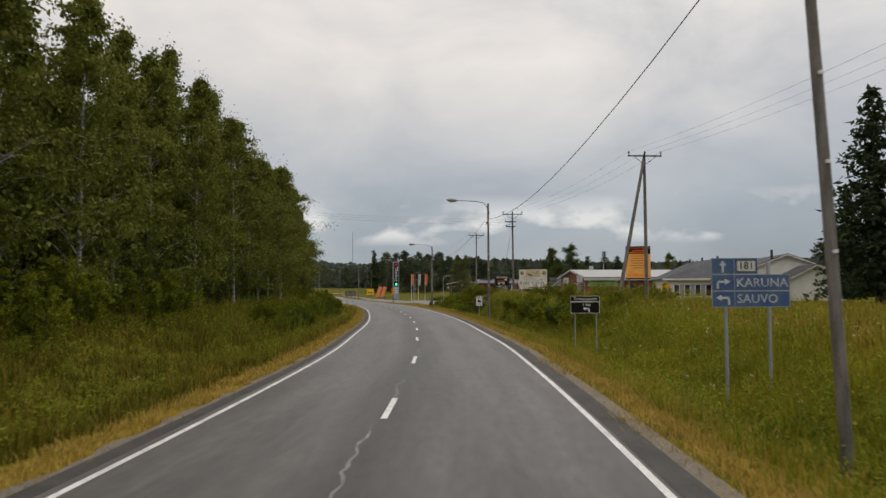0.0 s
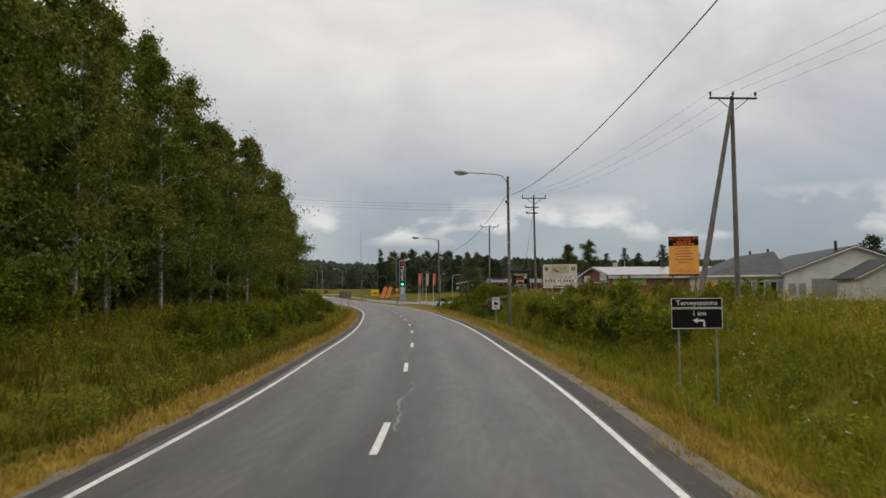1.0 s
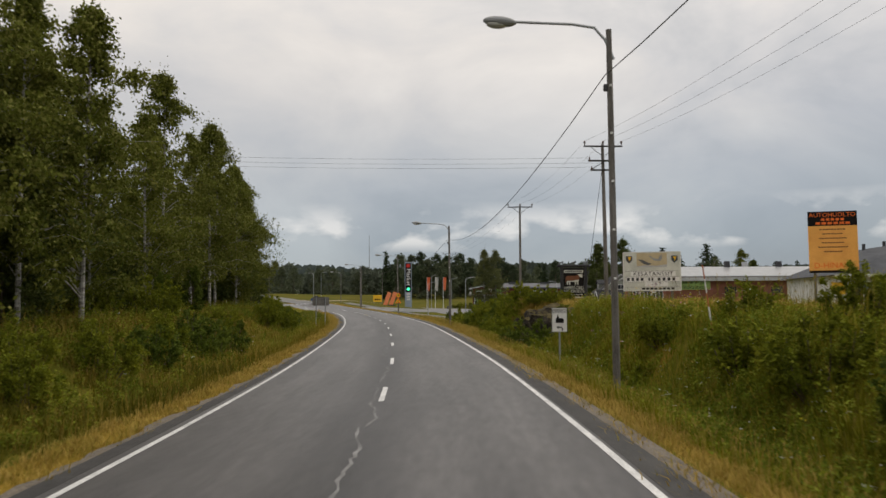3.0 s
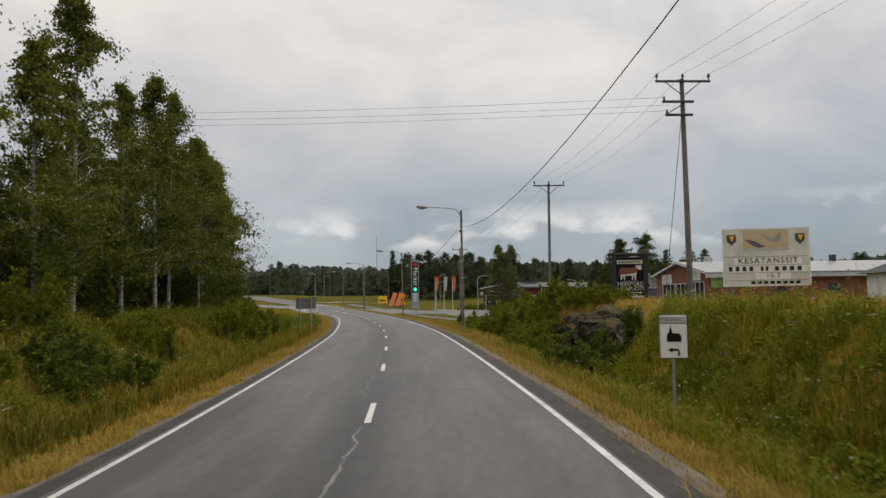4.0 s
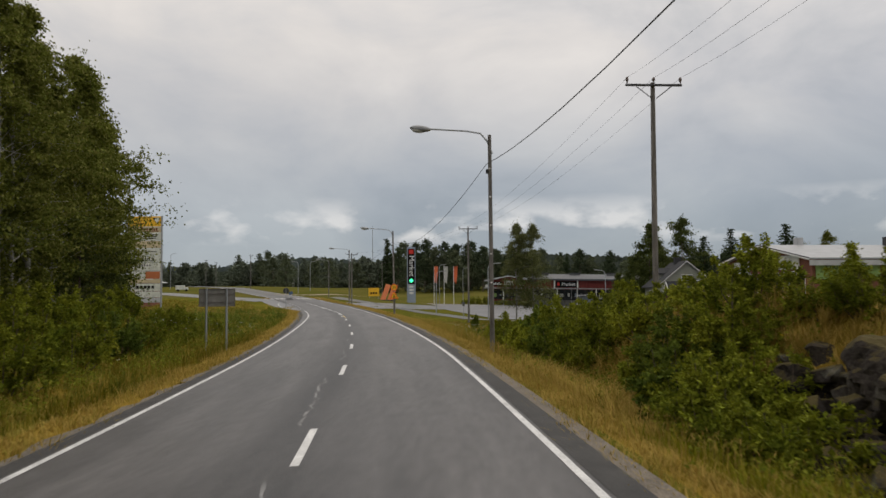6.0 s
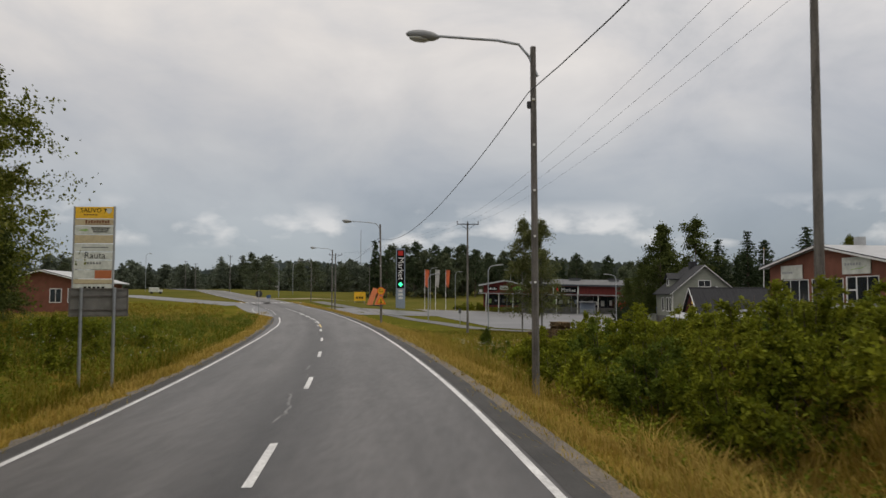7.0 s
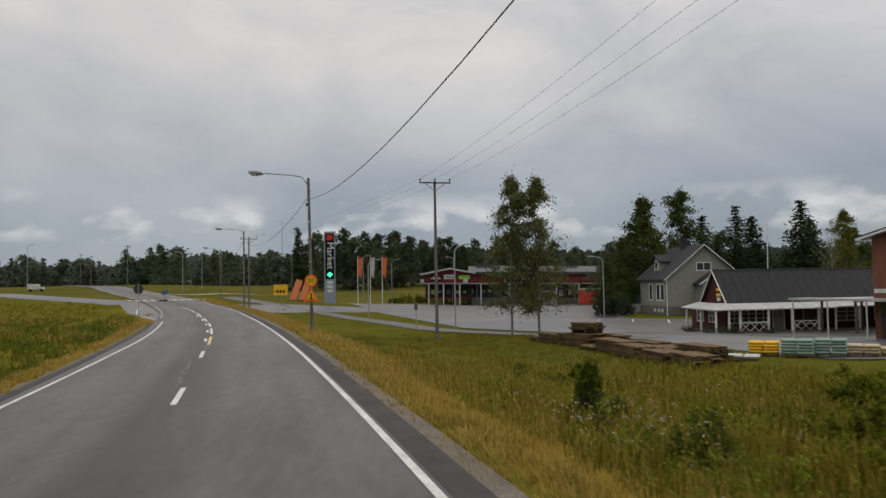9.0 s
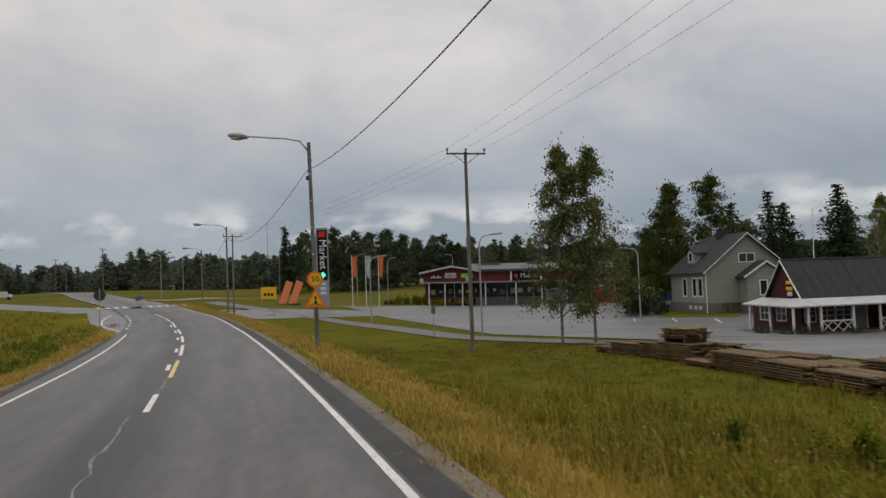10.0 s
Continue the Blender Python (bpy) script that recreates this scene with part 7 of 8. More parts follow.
for a, b, n in ((-0.23, 2.18, 3), (4.47, 6.83, 3)):
    for z0, z1 in ((g + 0.15, g + 0.85), (g + 0.85, g + 0.15)):
        for k in range(n):
            xa, xb = a + (b - a) * k / n, a + (b - a) * (k + 1) / n
            y = -2.08 if z0 < z1 else -2.12
            part("porch_lattice", tube([(xa, y, z0), (xb, y, z1)], 0.032, 4), M["white"], cot)
    part("porch_rail", box(a, -2.14, g + 0.85, b, -2.06, g + 0.92), M["white"], cot)
for a, b, z0 in ((0.05, 0.85, 0.75), (1.2, 2.4, 0.75), (2.55, 3.75, 0.75), (7.0, 8.3, 0.55), (10.2, 12.2, 0.75), (14.0, 16.0, 0.75), (17.4, 18.8, 0.75)):
    window(cot, a, g + z0, b, g + 1.85, 0, 1 if z0 > 0.6 else 0, 2 if z0 > 0.6 else 0, 0.08)
part("door", box(4.1, -0.06, g + 0.1, 5.05, -0.012, g + 2.1), M["door_grey"], cot, "grey door")
for px in (4.0, 5.05):
    part("door_frame", box(px, -0.08, g + 0.1, px + 0.1, -0.012, g + 2.15), M["white"], cot)
west = side(cot, "west_wall", -90, -0.3, 5.6)
for a in (1.0, 3.0):
    window(west, a, g + 0.8, a + 1.0, g + 1.8, 0, 1, 1, 0.08)
part("small_sign", box(-0.12, 1.0, 0.95, -0.05, 1.7, 1.65), M["sign_yellow"], cot)
part("small_sign_band", box(-0.14, 1.0, 1.22, -0.12, 1.7, 1.40), M["black"], cot)
part("small_sign", box(-0.12, 1.1, 0.55, -0.05, 1.6, 0.85), M["white"], cot)
pole = thing("white_flagpole", at_ground(34.5, 199), "tall white wooden flagpole behind the cottage", "flagpole")
part("pole", tube([(0, 0, -0.3), (0.25, 0, 10.8)], [0.08, 0.04], 8), M["white"], pole)
part("finial", tube([(0.25, 0, 10.8), (0.25, 0, 11.0)], [0.07, 0.03], 8), M["sign_yellow"], pole)
for k, (px, py, r) in enumerate(((-4.6, -1.6, 0.5), (-3.4, -2.7, 0.42), (-2.2, -2.9, 0.5), (-1.2, -2.75, 0.45), (-0.6, -1.5, 0.4), (1.9, -2.8, 0.35), (-2.9, 0.6, 0.4))):
    p = bush("porch_shrub", 200 + k, r * 1.5, r * 2.4, "small dark shrub in the bed by the cottage porch", M["pine_leaf"], 420, 0.10)
    q = cot.matrix_basis @ Vector((px, py, 0.0))
    p.matrix_basis = at_ground(q.x, q.y)
t = thing("garden_bench", cot.matrix_basis @ pose(5.9, -0.9, g + 0.1), "small brown wooden bench by the cottage wall", "bench")
part("seat", box(-0.5, -0.2, 0.40, 0.5, 0.2, 0.45), M["lumber"], t)
part("backrest", box(-0.5, 0.18, 0.5, 0.5, 0.22, 0.85), M["lumber"], t)
for px in (-0.45, 0.4):
    part("leg", box(px, -0.18, 0, px + 0.05, 0.2, 0.4), M["lumber"], t)

# open canopy in the yard before the cottage
can = thing("yard_canopy", pose(25.3, 163.6, 0, 0, 0, 9.3), "pale flat-roofed open canopy in front of the cottage", "canopy")
part("roof", box(-0.4, 0, 0.62, 12, 4.2, 0.74), M["roof_light"], can)
part("fascia", box(-0.45, -0.04, 0.45, 12.05, -0.002, 0.76), M["hall_roof"], can)
for px in (-0.1, 3.6, 7.4, 11.6):
    for py in (0.15, 4.0):
        part("post", box(px - 0.07, py - 0.07, g - 0.4, px + 0.07, py + 0.07, 0.62), M["dark_bark"], can)

# grey wooden house
house = gable_house("grey_house", pose(24.8, 194.2, 0, 0, 0, 2), 8.8, 9.6, -2.0, 2.9, 6.55, M["render_grey"], M["roof_dark"], "grey wooden two-storey house with a dark roof", 0.5, plinth=-0.55)
window(house, -0.75, 3.65, 0.85, 4.45, 0, 1)
w = side(house, "west_wall", -90, -4.4, 9.6)
for a in (3.6, 6.2, 7.7):
    window(w, a, 0.2, a + 0.9, 2.0, 0, 0, 0, 0.14)
for a in (5.0, 6.4, 7.6):
    part("cellar_window", box(a, -0.06, -1.25, a + 0.8, -0.04, -0.85), M["off_white"], w)
bay = part("porch", prism([(-0.9, -2.0), (3.1, -2.0), (3.1, 2.2), (1.1, 3.4), (-0.9, 2.2)], -1.8, -0.012), M["render_grey"], house, "gabled entrance porch")
part("porch_roof", prism([(-1.35, 1.9), (1.1, 3.5), (3.55, 1.9), (3.55, 2.07), (1.1, 3.68), (-1.35, 2.07)], -2.1, -0.013), M["roof_dark"], house)
part("porch_window", box(0.45, -1.86, 0.2, 1.1, -1.81, 1.6), M["glass"], house)
for a in ((0.33, 0.1, 1.22, 0.2), (0.33, 1.6, 1.22, 1.7), (0.33, 0.2, 0.45, 1.6), (1.1, 0.2, 1.22, 1.6)):
    part("porch_window_frame", box(a[0], -1.88, a[1], a[2], -1.812, a[3]), M["white"], house)
part("cellar_door", box(-2.9, -0.08, -1.9, -1.0, -0.035, -0.6), M["dark_bark"], house)
part("porch_base", box(-0.93, -1.83, -2.3, 3.13, -0.04, -0.6), M["roof_grey"], house)
for sx, xb in ((-1, -1.37), (1, 3.57)):
    part("porch_bargeboard", prism([(1.1, 3.46), (xb, 1.86), (xb, 2.06), (1.1, 3.66)], -2.14, -2.1), M["white"], house)
part("downpipe", tube([(-4.45, -0.08, 2.8), (-4.45, -0.08, -1.8)], 0.05, 6), M["white"], house)
bm = prism([(4.2, 3.6), (6.2, 3.6), (6.2, 4.85), (5.2, 5.5), (4.2, 4.85)], -3.7, -0.4)
bm.transform(SWAP)
bmesh.ops.recalc_face_normals(bm, faces=bm.faces)
part("dormer", bm, M["render_grey"], house)
part("dormer_window", box(-3.76, 4.8, 3.95, -3.71, 5.6, 4.8), M["glass"], house)
for a in ((4.68, 3.85, 4.8, 4.9), (5.6, 3.85, 5.72, 4.9), (4.8, 4.8, 5.6, 4.9), (4.8, 3.85, 5.6, 3.95)):
    part("dormer_frame", box(-3.78, a[0], a[1], -3.712, a[2], a[3]), M["white"], house)
bm = prism([(3.85, 4.7), (5.2, 5.55), (6.55, 4.7), (6.55, 4.82), (5.2, 5.7), (3.85, 4.82)], -4.0, -0.2)
bm.transform(Matrix(((0, 1, 0, 0), (1, 0, 0, 0), (0, 0, 1, 0), (0, 0, 0, 1))))
bmesh.ops.recalc_face_normals(bm, faces=bm.faces)
part("dormer_roof", bm, M["roof_dark"], house)
part("chimney", box(-0.6, 4.5, 5.5, 0.4, 5.5, 7.4), M["roof_dark"], house)
for k, (x, y, z) in enumerate(((21.6, 207.0, 0.0), (20.0, 206.2, 0.0))):
    t = thing("waste_bin", at_ground(x, y, 8), "blue wheeled waste bin beside the house" if k == 0 else "white sack bin beside the house", "bin")
    w, h = (0.75, 2.1) if k == 0 else (0.6, 1.0)
    part("body", prism([(-w * 0.85, 0.05), (w * 0.85, 0.05), (w, h), (-w, h)], -0.6, 0.6), M["blue_bin"] if k == 0 else M["off_white"], t)
    part("lid", box(-w - 0.05, -0.65, h, w + 0.05, 0.65, h + 0.1, 0.03), M["blue_bin"] if k == 0 else M["hall_white"], t)

# red supermarket: a gabled corner wing and a long flush front
mk = thing("supermarket", pose(-7.3, 250.0, 0, 0, 1.0, -4), "long low dark red supermarket with a covered glazed front", "shop")
g = -0.1
part("wing_wall", prism([(0, 0.0), (8.7, 0.0), (8.7, 4.75), (4.6, 5.55), (0, 4.6)], 0.0, 16), M["market_red"], mk)
part("wing_roof", prism([(-1.0, 4.45), (4.6, 5.6), (9.4, 4.75), (9.4, 4.95), (4.6, 5.82), (-1.0, 4.68)], -1.2, 16.5), M["roof_grey"], mk)
part("wing_bargeboard", prism([(-1.0, 4.42), (4.6, 5.55), (9.4, 4.7), (9.4, 4.97), (4.6, 5.86), (-1.0, 4.72)], -1.26, -1.2), M["roof_light"], mk, "pale verge board")
part("wall", box(8.71, 0.3, g - 2, 60, 22, 4.9), M["market_red"], mk)
part("roof", slab([(8.0, -0.6, 4.9), (61, -0.6, 4.9), (61, 9, 6.2), (8.0, 9, 6.2)], 0.2), M["roof_grey"], mk)
part("fascia", box(9.42, -0.66, 4.75, 61, -0.6, 5.12), M["hall_roof"], mk)
part("walk_roof", box(-0.9, -2.8, 2.84, 44, -0.01, 3.02), M["roof_sheet"], mk, "pale edge of the covered walk")
part("shop_window", box(0.3, -0.06, g + 0.5, 8.6, -0.012, 2.7), M["glass"], mk, "dark shop window")
part("shop_window", box(8.8, 0.22, g + 0.4, 40, 0.288, 2.7), M["glass"], mk, "long dark shop window")
for k in range(12):
    px = 0.7 + (0, 2.7, 5.7, 9.6, 14.8, 19.2, 23.4, 27.5, 31.5, 35.5, 39.5, 43.0)[k]
    part("walk_post", box(px, -2.7, g - 1.5, px + 0.2, -2.5, 2.8), M["off_white"], mk)
for k in range(26):
    px = 0.5 + k * 1.52
    y = -0.1 if px < 8.7 else 0.18
    part("window_post", box(px, y, g - 0.5, px + 0.08, y + 0.05, 2.75), M["steel"] if k % 3 == 0 else M["dark_steel"], mk)
rb = random.Random(3)
for k in range(22):
    px = 1.2 + k * 1.5 + rb.uniform(-0.3, 0.3)
    h = rb.uniform(0.25, 0.6)
    y = -0.09 if px < 8.0 else 0.19
    part("window_poster", box(px, y, g + rb.uniform(0.7, 1.4), px + rb.uniform(0.4, 0.9), y + 0.02, g + 1.4 + h), M[rb.choice(["off_white", "panel_blue", "off_white", "roof_grey", "green_board"])], mk)
part("plinth", box(8.72, 0.26, g - 2, 44, 0.298, g + 0.4), M["plinth"], mk)
for a, b, z0, z1, mt in ((0.9, 3.0, 3.5, 4.35, "black"), (3.5, 5.4, 3.75, 4.6, "off_white"), (6.3, 8.3, 3.75, 4.45, "lime"), (7.1, 7.95, 3.1, 3.75, "off_white"), (-0.9, -0.3, 3.1, 3.7, "off_white")):
    part("shop_sign", box(a, -0.2, z0, b, -0.012, z1), M[mt], mk)
for k in range(5):
    part("text_bar", box(1.05 + k * 0.38, -0.23, 3.7, 1.3 + k * 0.38, -0.2, 4.0 + 0.2 * (k % 2)), M["white"], mk)
    part("text_bar", box(3.7 + k * 0.34, -0.23, 3.95, 3.92 + k * 0.34, -0.2, 4.2), M["market_red"] if k % 2 else M["roof_grey"], mk)
part("text_bar", box(6.75, -0.23, 4.0, 8.1, -0.2, 4.22), M["green_board"], mk)
part("sign_board", box(15.2, -0.1, 3.25, 20.0, 0.28, 4.6), M["black"], mk, "black shop sign")
part("sign_logo", box(15.6, -0.14, 3.6, 16.1, -0.1, 4.3), M["sign_red"], mk)
lettering("shop_word", "Market", 1.05, M["white"], mk, 18.1, -0.11, 3.9)
for px in (14.8, 20.0):
    part("banner_post", box(px, -0.3, 3.06, px + 0.3, -0.1, 4.8), M["off_white"], mk)
for px, py, w in ((9.5, 6, 4.0), (18.4, 6.5, 2.5), (27, 6, 2.2), (33, 6.5, 3.0)):
    part("roof_unit", box(px, py, 5.6, px + w, py + 1.4, 6.55), M["roof_grey"], mk)
    part("unit_cap", box(px - 0.15, py - 0.15, 6.55, px + w + 0.15, py + 1.55, 6.65), M["hall_roof"], mk)
z = float(land(20.2, 240))
t = thing("red_container", pose(21.4, 240, z, 0, 0, -4), "bright red metal container with a pale lid", "container")
part("body", box(-1.7, -1.2, 0.15, 1.7, 1.2, 2.7, 0.04), M["bright_red"], t)
part("lid", box(-1.8, -1.3, 2.7, 1.8, 1.3, 2.95), M["off_white"], t)
for k in range(7):
    part("rib", box(-1.55 + k * 0.5, -1.25, 0.2, -1.47 + k * 0.5, -1.2, 2.65), M["bright_red"], t)
for px in (-1.4, 1.2):
    part("foot", box(px, -1.1, -0.1, px + 0.2, 1.1, 0.15), M["dark_steel"], t)
z = float(land(13, 241))
t = thing("trolley_shelter", pose(14.0, 241.5, z, 0, 0, -4), "small glazed trolley shelter with a pale roof", "shelter")
part("roof", box(-1.7, -1.0, 2.45, 1.7, 1.0, 2.6), M["roof_light"], t)
for px in (-1.5, 1.5):
    for py in (-0.8, 0.8):
        part("post", tube([(px, py, -0.1), (px, py, 2.45)], 0.04, 6), M["steel"], t)
part("side_panel", box(-1.5, 0.78, 0.2, 1.5, 0.80, 2.3), M["panel_blue"], t)
for k in range(6):
    part("trolley", box(-1.3 + k * 0.42, -0.5, 0.15, -1.05 + k * 0.42, 0.4, 1.0, 0.03), M["steel"], t)
sheet("house_lawn", [(14.2, 190.8), (20.5, 186.8), (24.0, 193.6), (20.6, 206)], M["lawn"], 0.07, "small lawn before the grey house", "grass", 1.5)

# shop totem with an electronic display
t = thing("shop_totem", pose(-22.2, 225.0, -0.6, 0, 0, 8), "tall grey shop totem with a vertical sign and green display", "sign")
part("body", box(-0.85, -0.3, 0, 0.85, 0.3, 11.7, 0.03), M["panel_blue"], t)
part("panel_dark", box(-0.68, -0.34, 4.3, 0.68, -0.302, 11.4), M["black"], t)
part("logo", box(-0.45, -0.37, 10.35, 0.45, -0.342, 11.2), M["sign_red"], t)
lettering("vertical_word", "Market", 1.45, M["white"], t, 0.05, -0.345, 7.95, 1.0, pose(0, 0, 0, 0, 0, -90))
part("pharmacy_cross", box(-0.38, -0.38, 4.85, 0.38, -0.342, 5.15), M["green_led"], t)
part("pharmacy_cross", box(-0.15, -0.381, 4.62, 0.15, -0.343, 5.38), M["green_led"], t)
for k in range(3):
    part("opening_hours", box(-0.4, -0.34, 2.3 + k * 0.65, 0.4, -0.302, 2.7 + k * 0.65), M["hall_white"], t)

# flags
for k, (x, y, mt) in enumerate(((-19.4, 243.5, "flag"), (-17.2, 244.2, "flag_white"), (-15.1, 244.9, "flag"))):
    z = float(land(x, y))
    t = thing("flagpole", pose(x, y, z, 0, 0, 4), "white flagpole with a hanging banner flag" if mt != "flag" else "white flagpole with a hanging orange banner flag", "flag", "flags at the shop")
    part("pole", tube([(0, 0, -0.3), (0, 0, 7.9 - z)], [0.07, 0.04], 8), M["white"], t)
    bm = bmesh.new()
    n = 8
    grid = [[bm.verts.new((0.06 + 0.85 * u / 4 * (1 - 0.35 * (v / n) ** 2), 0.10 * math.sin(u * 1.7 + v * 0.9), 7.8 - z - 3.4 * v / n - 0.12 * u * v / n)) for u in range(5)] for v in range(n + 1)]
    for v in range(n):
        for u in range(4):
            bm.faces.new((grid[v][u], grid[v + 1][u], grid[v + 1][u + 1], grid[v][u + 1]))
    bmesh.ops.solidify(bm, geom=bm.faces[:], thickness=0.01)
    part("cloth", bm, M[mt], t, smooth=True)

# yard lamps on the lot
def lot_lamp(x, y, h, arm_turn):
    t = thing("lot_lamp", at_ground(x, y), "slim grey steel lamp post with a curved arm", "lamp post", "lamps on the lot")
    a = radians(arm_turn)
    d = Vector((math.cos(a), math.sin(a), 0))
    part("pole", tube([(0, 0, -0.3), (0, 0, h - 0.6), Vector((0, 0, h - 0.15)) + d * 0.25, Vector((0, 0, h)) + d * 0.9], [0.07, 0.055, 0.05, 0.04], 8), M["steel"], t)
    c = Vector((0, 0, h + 0.02)) + d * 1.25
    bm = box(-0.42, -0.13, -0.06, 0.42, 0.13, 0.06, 0.04)
    bm.transform(Matrix.Translation(c) @ pose(0, 0, 0, 0, -4, arm_turn))
    part("lamp_head", bm, M["lamp_grey"], t)


for x, y, h, r in ((-5.35, 168.9, 7.0, 10), (-13.9, 190, 6.5, 10), (11.6, 188.2, 6.9, 165), (-14, 262, 9, 0), (-19.5, 258, 9.5, 0), (-1, 272, 10, 180)):
    lot_lamp(x, y, h, r)
t = thing("low_sign_post", at_ground(-8.6, 171), "low grey post with a small sign plate", "sign")
post(t, 0, -0.2, 1.9, 0.035)
panel(t, -0.15, 1.6, 0.15, 2.1, M["roof_grey"])

# ---- loose things on the lot edge ----
def stack(x, y, turn, n, length, width, rows_, seed, group="lumber stacks"):
    """A pile of boards, every board its own piece, on bearers."""
    r = random.Random(seed)
    t = thing("lumber_stack", at_ground(x, y, turn), "stack of weathered brown sawn boards on the grass", "lumber stack", group)
    w = width / n
    me = mesh_from("board", box(-length / 2, -w / 2 + 0.008, 0, length / 2, w / 2 - 0.008, 0.045))
    me.materials.append(M["lumber"])
    for px in (-length * 0.35, length * 0.35):
        part("bearer", box(px - 0.05, -width / 2, -0.1, px + 0.05, width / 2, 0.07), M["lumber"], t)
    for j in range(rows_):
        for k in range(n):
            o = part("board", me, M["lumber"], t)
            o.location = (r.uniform(-0.22, 0.22), -width / 2 + w * (k + 0.5), 0.075 + j * 0.085)
            o.rotation_euler.z = r.uniform(-0.03, 0.03)
        if j < rows_ - 1:
            for px in (-length * 0.4, 0, length * 0.4):
                part("sticker", box(px - 0.025, -width / 2, 0.12 + j * 0.085, px + 0.025, width / 2, 0.16 + j * 0.085), M["lumber"], t)
    return t


STACKS = [(-0.9, 151.9, -66, 5, 1.6, 1.0, 3), (-0.35, 150.2, -70, 6, 2.2, 1.3, 6), (0.35, 148.3, -72, 6, 2.0, 1.4, 7), (0.75, 146.7, -74, 7, 2.4, 1.5, 8), (2.3, 147.8, -70, 5, 2.4, 1.0, 6), (0.5, 144.2, -78, 5, 2.0, 0.9, 2), (1.8, 143.8, -72, 6, 2.6, 1.2, 5), (1.0, 141.6, -80, 6, 3.2, 1.1, 7), (2.5, 141.6, -76, 5, 2.6, 1.0, 6), (1.1, 138.8, -82, 6, 2.6, 1.1, 6), (2.6, 138.6, -80, 5, 2.4, 1.0, 5), (1.5, 136.2, -84, 6, 2.4, 1.2, 5), (3.2, 136.6, -78, 5, 2.4, 1.0, 7), (1.9, 133.8, -86, 5, 2.0, 1.1, 5)]
for k, (x, y, turn, n, le, w, rr) in enumerate(STACKS):
    stack(x, y, turn, n, le, w, rr, k)
# a smaller pile laid across the highest stack
upper = stack(0.75, 146.9, -64, 6, 1.5, 1.2, 5, 40)
upper.matrix_basis = Matrix.Translation((0, 0, 0.82)) @ upper.matrix_basis


def sack_pallet(x, y, turn, mat, rows_, seed, label):
    r = random.Random(seed)
    t = thing("sack_pallet", at_ground(x, y, turn), label, "pallet", "wrapped pallets")
    for px in (-0.5, 0, 0.5):
        part("pallet_runner", box(px - 0.06, -0.4, -0.05, px + 0.06, 0.4, 0.1), M["lumber"], t)
    part("pallet_deck", box(-0.6, -0.4, 0.1, 0.6, 0.4, 0.13), M["lumber"], t)
    for j in range(rows_):
        for k in range(2):
            bm = box(-0.3, -0.42, -0.06, 0.3, 0.42, 0.06, 0.05)
            bm.transform(Matrix.Translation((-0.31 + k * 0.62 + r.uniform(-0.03, 0.03), r.uniform(-0.03, 0.03), 0.20 + j * 0.125)))
            part("sack", bm, M[mat], t)


for k, (x, y, mat, n, label) in enumerate([(2.0, 135.0, "wrap_white", 1, "low pallet of white plastic sacks"), (4.6, 136.0, "wrap_white", 1, "nearly empty pallet with white sacks"), (6.5, 138.3, "sign_yellow", 4, "pallet of yellow sacks"), (7.4, 137.2, "wrap_green", 5, "pallet of pale green sacks"), (8.7, 137.0, "wrap_green", 5, "pallet of pale green sacks"), (10.0, 136.9, "tan_board", 3, "pallet of tan paper sacks"), (11.2, 136.5, "tan_board", 2, "low pallet of tan paper sacks")]):
    sack_pallet(x, y, -30, mat, n, k, label)

# ---- junction and roadworks ----
t = thing("roadwork_barrier", at_ground(-27.3, 225.0, 10), "orange and white slanted roadworks boards leaning together", "barrier")
for k in range(2):
    bm = box(-0.5, -0.06, 0, 0.5, 0.06, 3.4, 0.03)
    bm.transform(pose(-0.7 + k * 1.4, 0, 0, 0, 20, 0))
    part("orange_board", bm, M["flag"], t)
part("foot", box(-1.8, -0.5, -0.1, 1.9, 0.5, 0.12), M["dark_steel"], t)
t = thing("yellow_sign", at_ground(-30.6, 229.5, 8), "yellow temporary information sign with dark symbols", "sign")
part("board", box(-1.1, -0.05, 0.5, 1.1, 0.02, 2.2), M["sign_yellow"], t)
for px in (-0.9, 0.9):
    post(t, px, -0.3, 0.6, 0.05)
for k in range(3):
    part("text_bar", box(-0.7 + k * 0.5, -0.06, 0.9, -0.35 + k * 0.5, -0.05, 1.3), M["black"], t)
t = thing("stop_sign_back", at_ground(-32.2, 171.8, 190), "dark back of a round road sign on a post", "road sign")
z = float(land(-32.2, 171.8))
post(t, 0, -0.3, 2.9 - z, 0.035)
part("disc", disc(0, 2.42 - z, 0.42, -0.02, 0.0, 8), M["dark_steel"], t)
for x, y in ((-43.0, 212.0), (-42.2, 208.5)):
    t = thing("refuge_sign", at_ground(x, y), "small blue and yellow traffic island sign", "road sign")
    post(t, 0, -0.2, 1.2, 0.03)
    part("disc", disc(0, 1.1, 0.28, -0.04, -0.01, 16), M["blue"], t)
sheet("traffic_island", [(-42.3, 206.6), (-41.0, 206.6), (-43.2, 213.4), (-44.5, 213.4)], M["path"], 0.25, "low concrete traffic island", "pavement", 0.7)

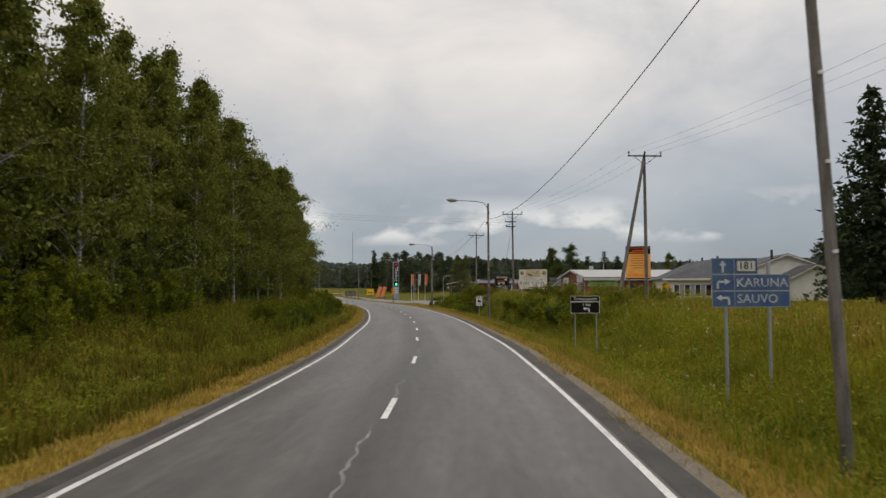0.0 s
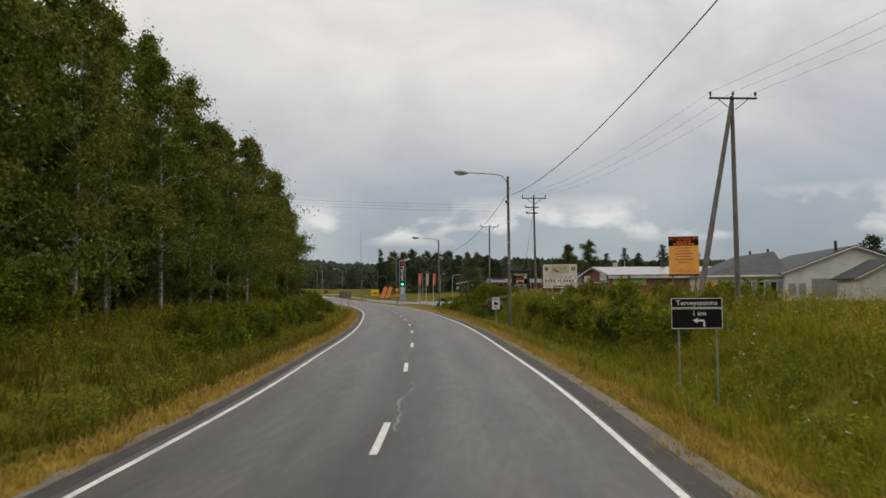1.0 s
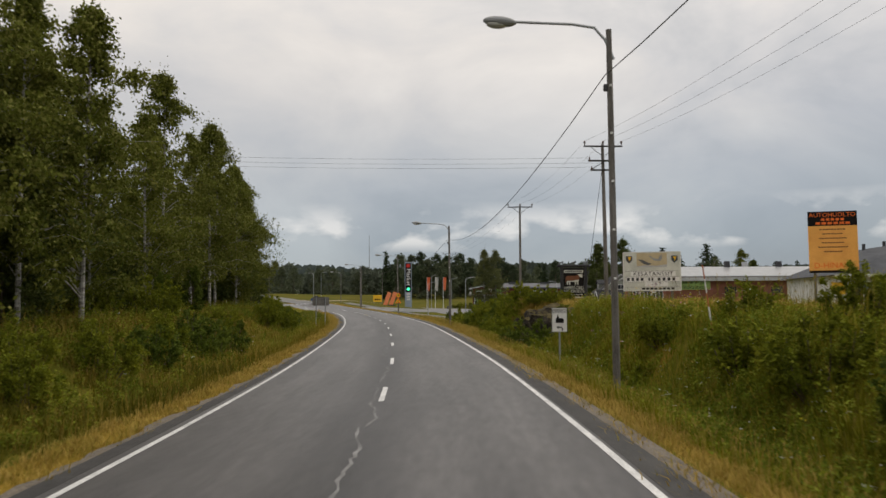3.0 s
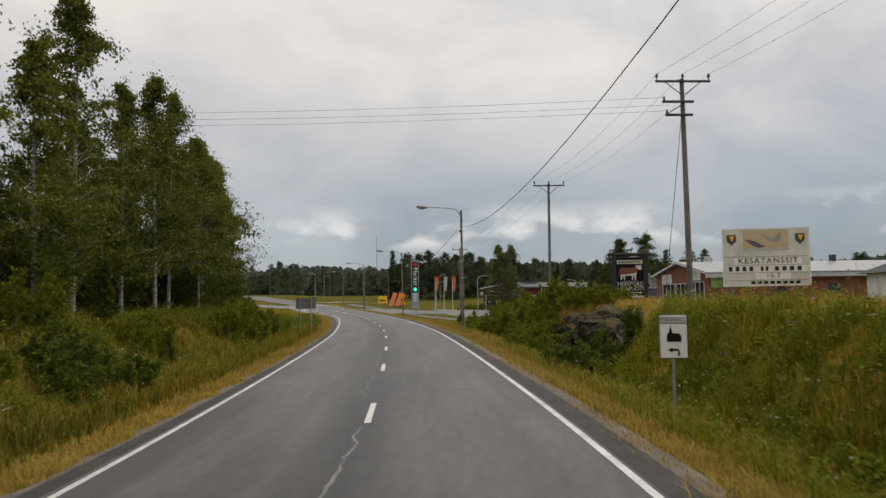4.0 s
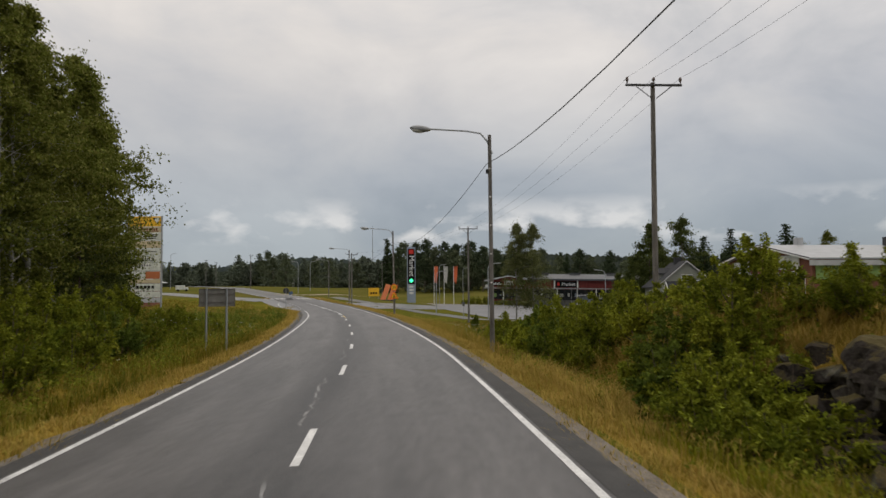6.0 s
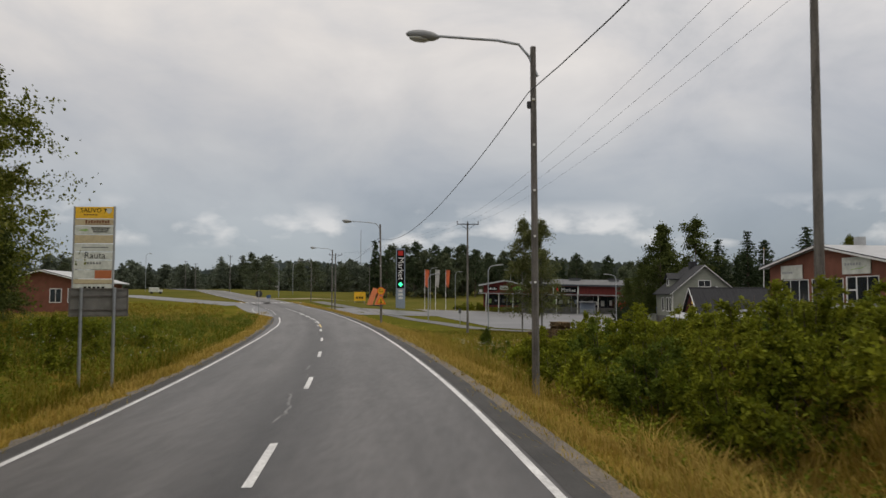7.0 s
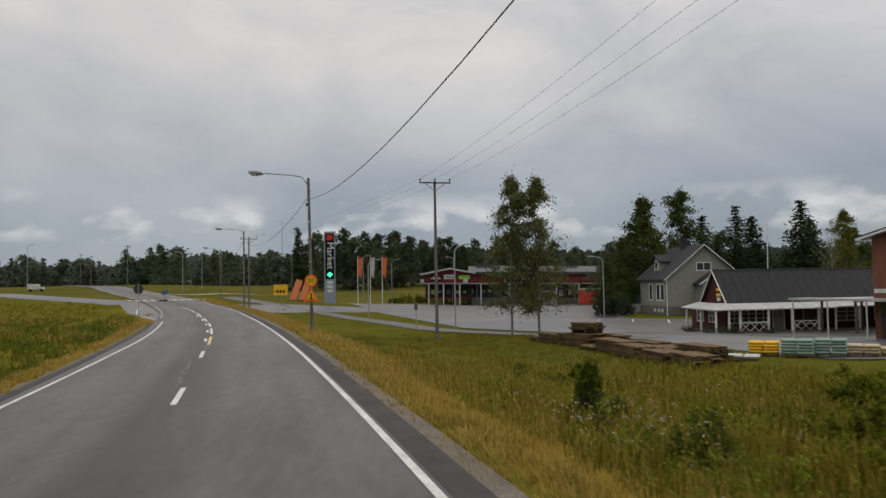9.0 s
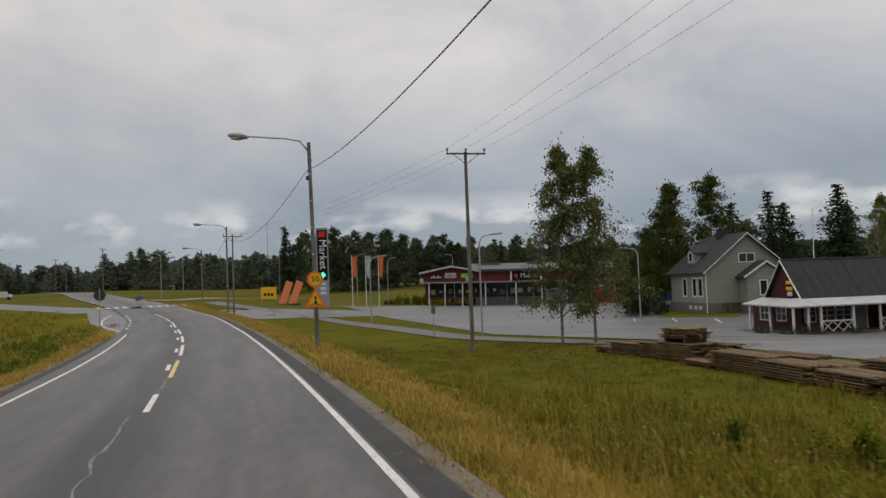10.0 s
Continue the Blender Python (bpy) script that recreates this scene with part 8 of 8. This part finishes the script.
# tall advertising totem and small red kiosk across the meadow
z = float(land(-45.8, 159.7))
t = thing("advertising_totem", pose(-45.8, 159.7, z, 0, 0, 6), "tall white advertising totem with stacked shop boards", "sign")
T = 11.35 - z
for px in (-2.0, 2.0):
    post(t, px, -0.4, T, 0.09)
zz = T
for k, (h, mt) in enumerate(((1.25, "sign_yellow"), (0.72, "tan_board"), (0.95, "off_white"), (0.9, "tan_board"), (0.85, "off_white"), (0.85, "off_white"), (1.0, "off_white"), (0.95, "off_white"), (0.5, "tan_board"), (0.95, "off_white"), (0.75, "off_white"), (0.6, "roof_light"))):
    panel(t, -1.95, zz - h + 0.05, 1.95, zz, M[mt], "shop_board", thick=0.12)
    if k == 0:
        lettering("place_name", "SAUVO", 0.66, M["black"], t, -0.35, -0.124, zz - 0.38)
        part("emblem", prism([(1.2, zz - 0.15), (1.75, zz - 0.15), (1.75, zz - 0.5), (1.48, zz - 0.75), (1.2, zz - 0.5)], -0.126, -0.12), M["off_white"], t)
        part("bird_emblem", prism([(0.95, zz - 0.2), (1.1, zz - 0.4), (1.05, zz - 0.7), (1.15, zz - 0.45), (1.3, zz - 0.2)], -0.13, -0.126), M["black"], t)
        for j in range(5):
            part("text_bar", box(-1.1 + 0.3 * j, -0.128, zz - 0.88, -0.9 + 0.3 * j, -0.12, zz - 0.76), M["cow_brown"], t)
    elif k == 1:
        for j in range(9):
            part("text_bar", box(-0.9 + 0.28 * j, -0.128, zz - 0.45, -0.7 + 0.28 * j, -0.12, zz - 0.12 - 0.06 * (j % 2)), M["cow_brown"], t)
        part("text_line", box(-0.95, -0.128, zz - 0.58, 1.7, -0.12, zz - 0.51), M["cow_brown"], t)
    elif k == 2:
        for r in range(3):
            part("text_line", box(-0.3 + 0.1 * r, -0.128, zz - 0.28 - r * 0.2, 1.6 - 0.12 * r, -0.12, zz - 0.17 - r * 0.2), M["black"], t)
        part("logo", prism([(-1.6, zz - 0.45), (-0.8, zz - 0.3), (-0.5, zz - 0.45), (-0.9, zz - 0.58)], -0.128, -0.12), M["green_board"], t)
    elif k == 4:
        part("text_line", box(-1.2, -0.128, zz - 0.42, 1.5, -0.12, zz - 0.34), M["roof_grey"], t)
    elif k == 5:
        lettering("shop_word", "Rauta", 0.95, M["black"], t, 0.15, -0.124, zz - 0.38)
    elif k == 6:
        for j in range(6):
            part("text_bar", box(-0.9 + 0.3 * j, -0.128, zz - 0.42, -0.72 + 0.3 * j, -0.12, zz - 0.2), M["roof_grey"], t)
    elif k == 9:
        for j in range(5):
            part("text_bar", box(-0.9 + 0.45 * j, -0.128, zz - 0.6, -0.58 + 0.45 * j, -0.12, zz - 0.25), M["black"], t)
    elif k == 7:
        part("orange_half", box(0.2, -0.128, zz - 0.88, 1.9, -0.12, zz - 0.04), M["rust_board"], t)
    zz -= h
part("side_frame", box(1.96, -0.14, zz, 2.12, 0.06, T + 0.05), M["lamp_grey"], t)
part("side_frame", box(-2.12, -0.14, zz, -1.96, 0.06, T + 0.05), M["lamp_grey"], t)
kiosk = gable_house("red_kiosk", pose(-61.2, 176, 0.6, 0, 0, 8), 10, 14, -0.8, 3.4, 4.7, M["brick"], M["roof_light"], "small red brick building with a pale low roof", 0.8)
for a in (1.0, 3.2):
    window(kiosk, a, 0.8, a + 1.3, 2.4, 0, 1)
ek = side(kiosk, "east_wall", 90, 5.5, 0)
for a in (1.0, 4.0, 8.0):
    window(ek, a, 0.6, a + 1.2, 2.4, 0, 0)

z = float(land(-90.8, 273))
t = thing("white_trailer", pose(-90.8, 273, z, 0, 0, 20) @ Matrix.Diagonal((0.7, 0.7, 0.7, 1)), "small white trailer parked beyond the side road", "trailer")
part("body", box(-2.2, -1.0, 0.6, 1.2, 1.0, 2.3, 0.08), M["off_white"], t)
part("cab", box(1.3, -0.8, 0.6, 2.4, 0.8, 1.5, 0.08), M["hall_white"], t)
for px in (-1.3, 1.7):
    for py in (-1.05, 0.9):
        bm = tube([(px, py, 0.4), (px, py + 0.15, 0.4)], 0.42, 12)
        part("wheel", bm, M["black"], t)
# far lamp posts, mast, farmhouse and poles along the far road
for x, y, h, r in ((-50.9, 245, 7.3, 180), (-56.2, 276, 8.0, 0), (-106.4, 300.5, 11.0, 0)):
    lot_lamp(x, y, h, r)
z = float(land(-141, 849))
mast = tagged(part("radio_mast", tube([(-141, 849, z), (-141, 849, 69.5)], [0.5, 0.25], 6), M["steel"]), "tall thin grey radio mast far away", "mast")
farm = gable_house("white_farmhouse", pose(-120, 470, float(land(-120, 470)) - 0.3, 0, 0, 30), 9, 14, -1, 4.5, 8, M["hall_white"], M["roof_grey"], "white farmhouse beyond the field", 0.5)

for o in birches + aspens + spruces + bushes + far_broad + far_pine + far_spruce + distant_trees:
    if o.name not in USED:
        for c in o.children_recursive:
            bpy.data.objects.remove(c)
        bpy.data.objects.remove(o)
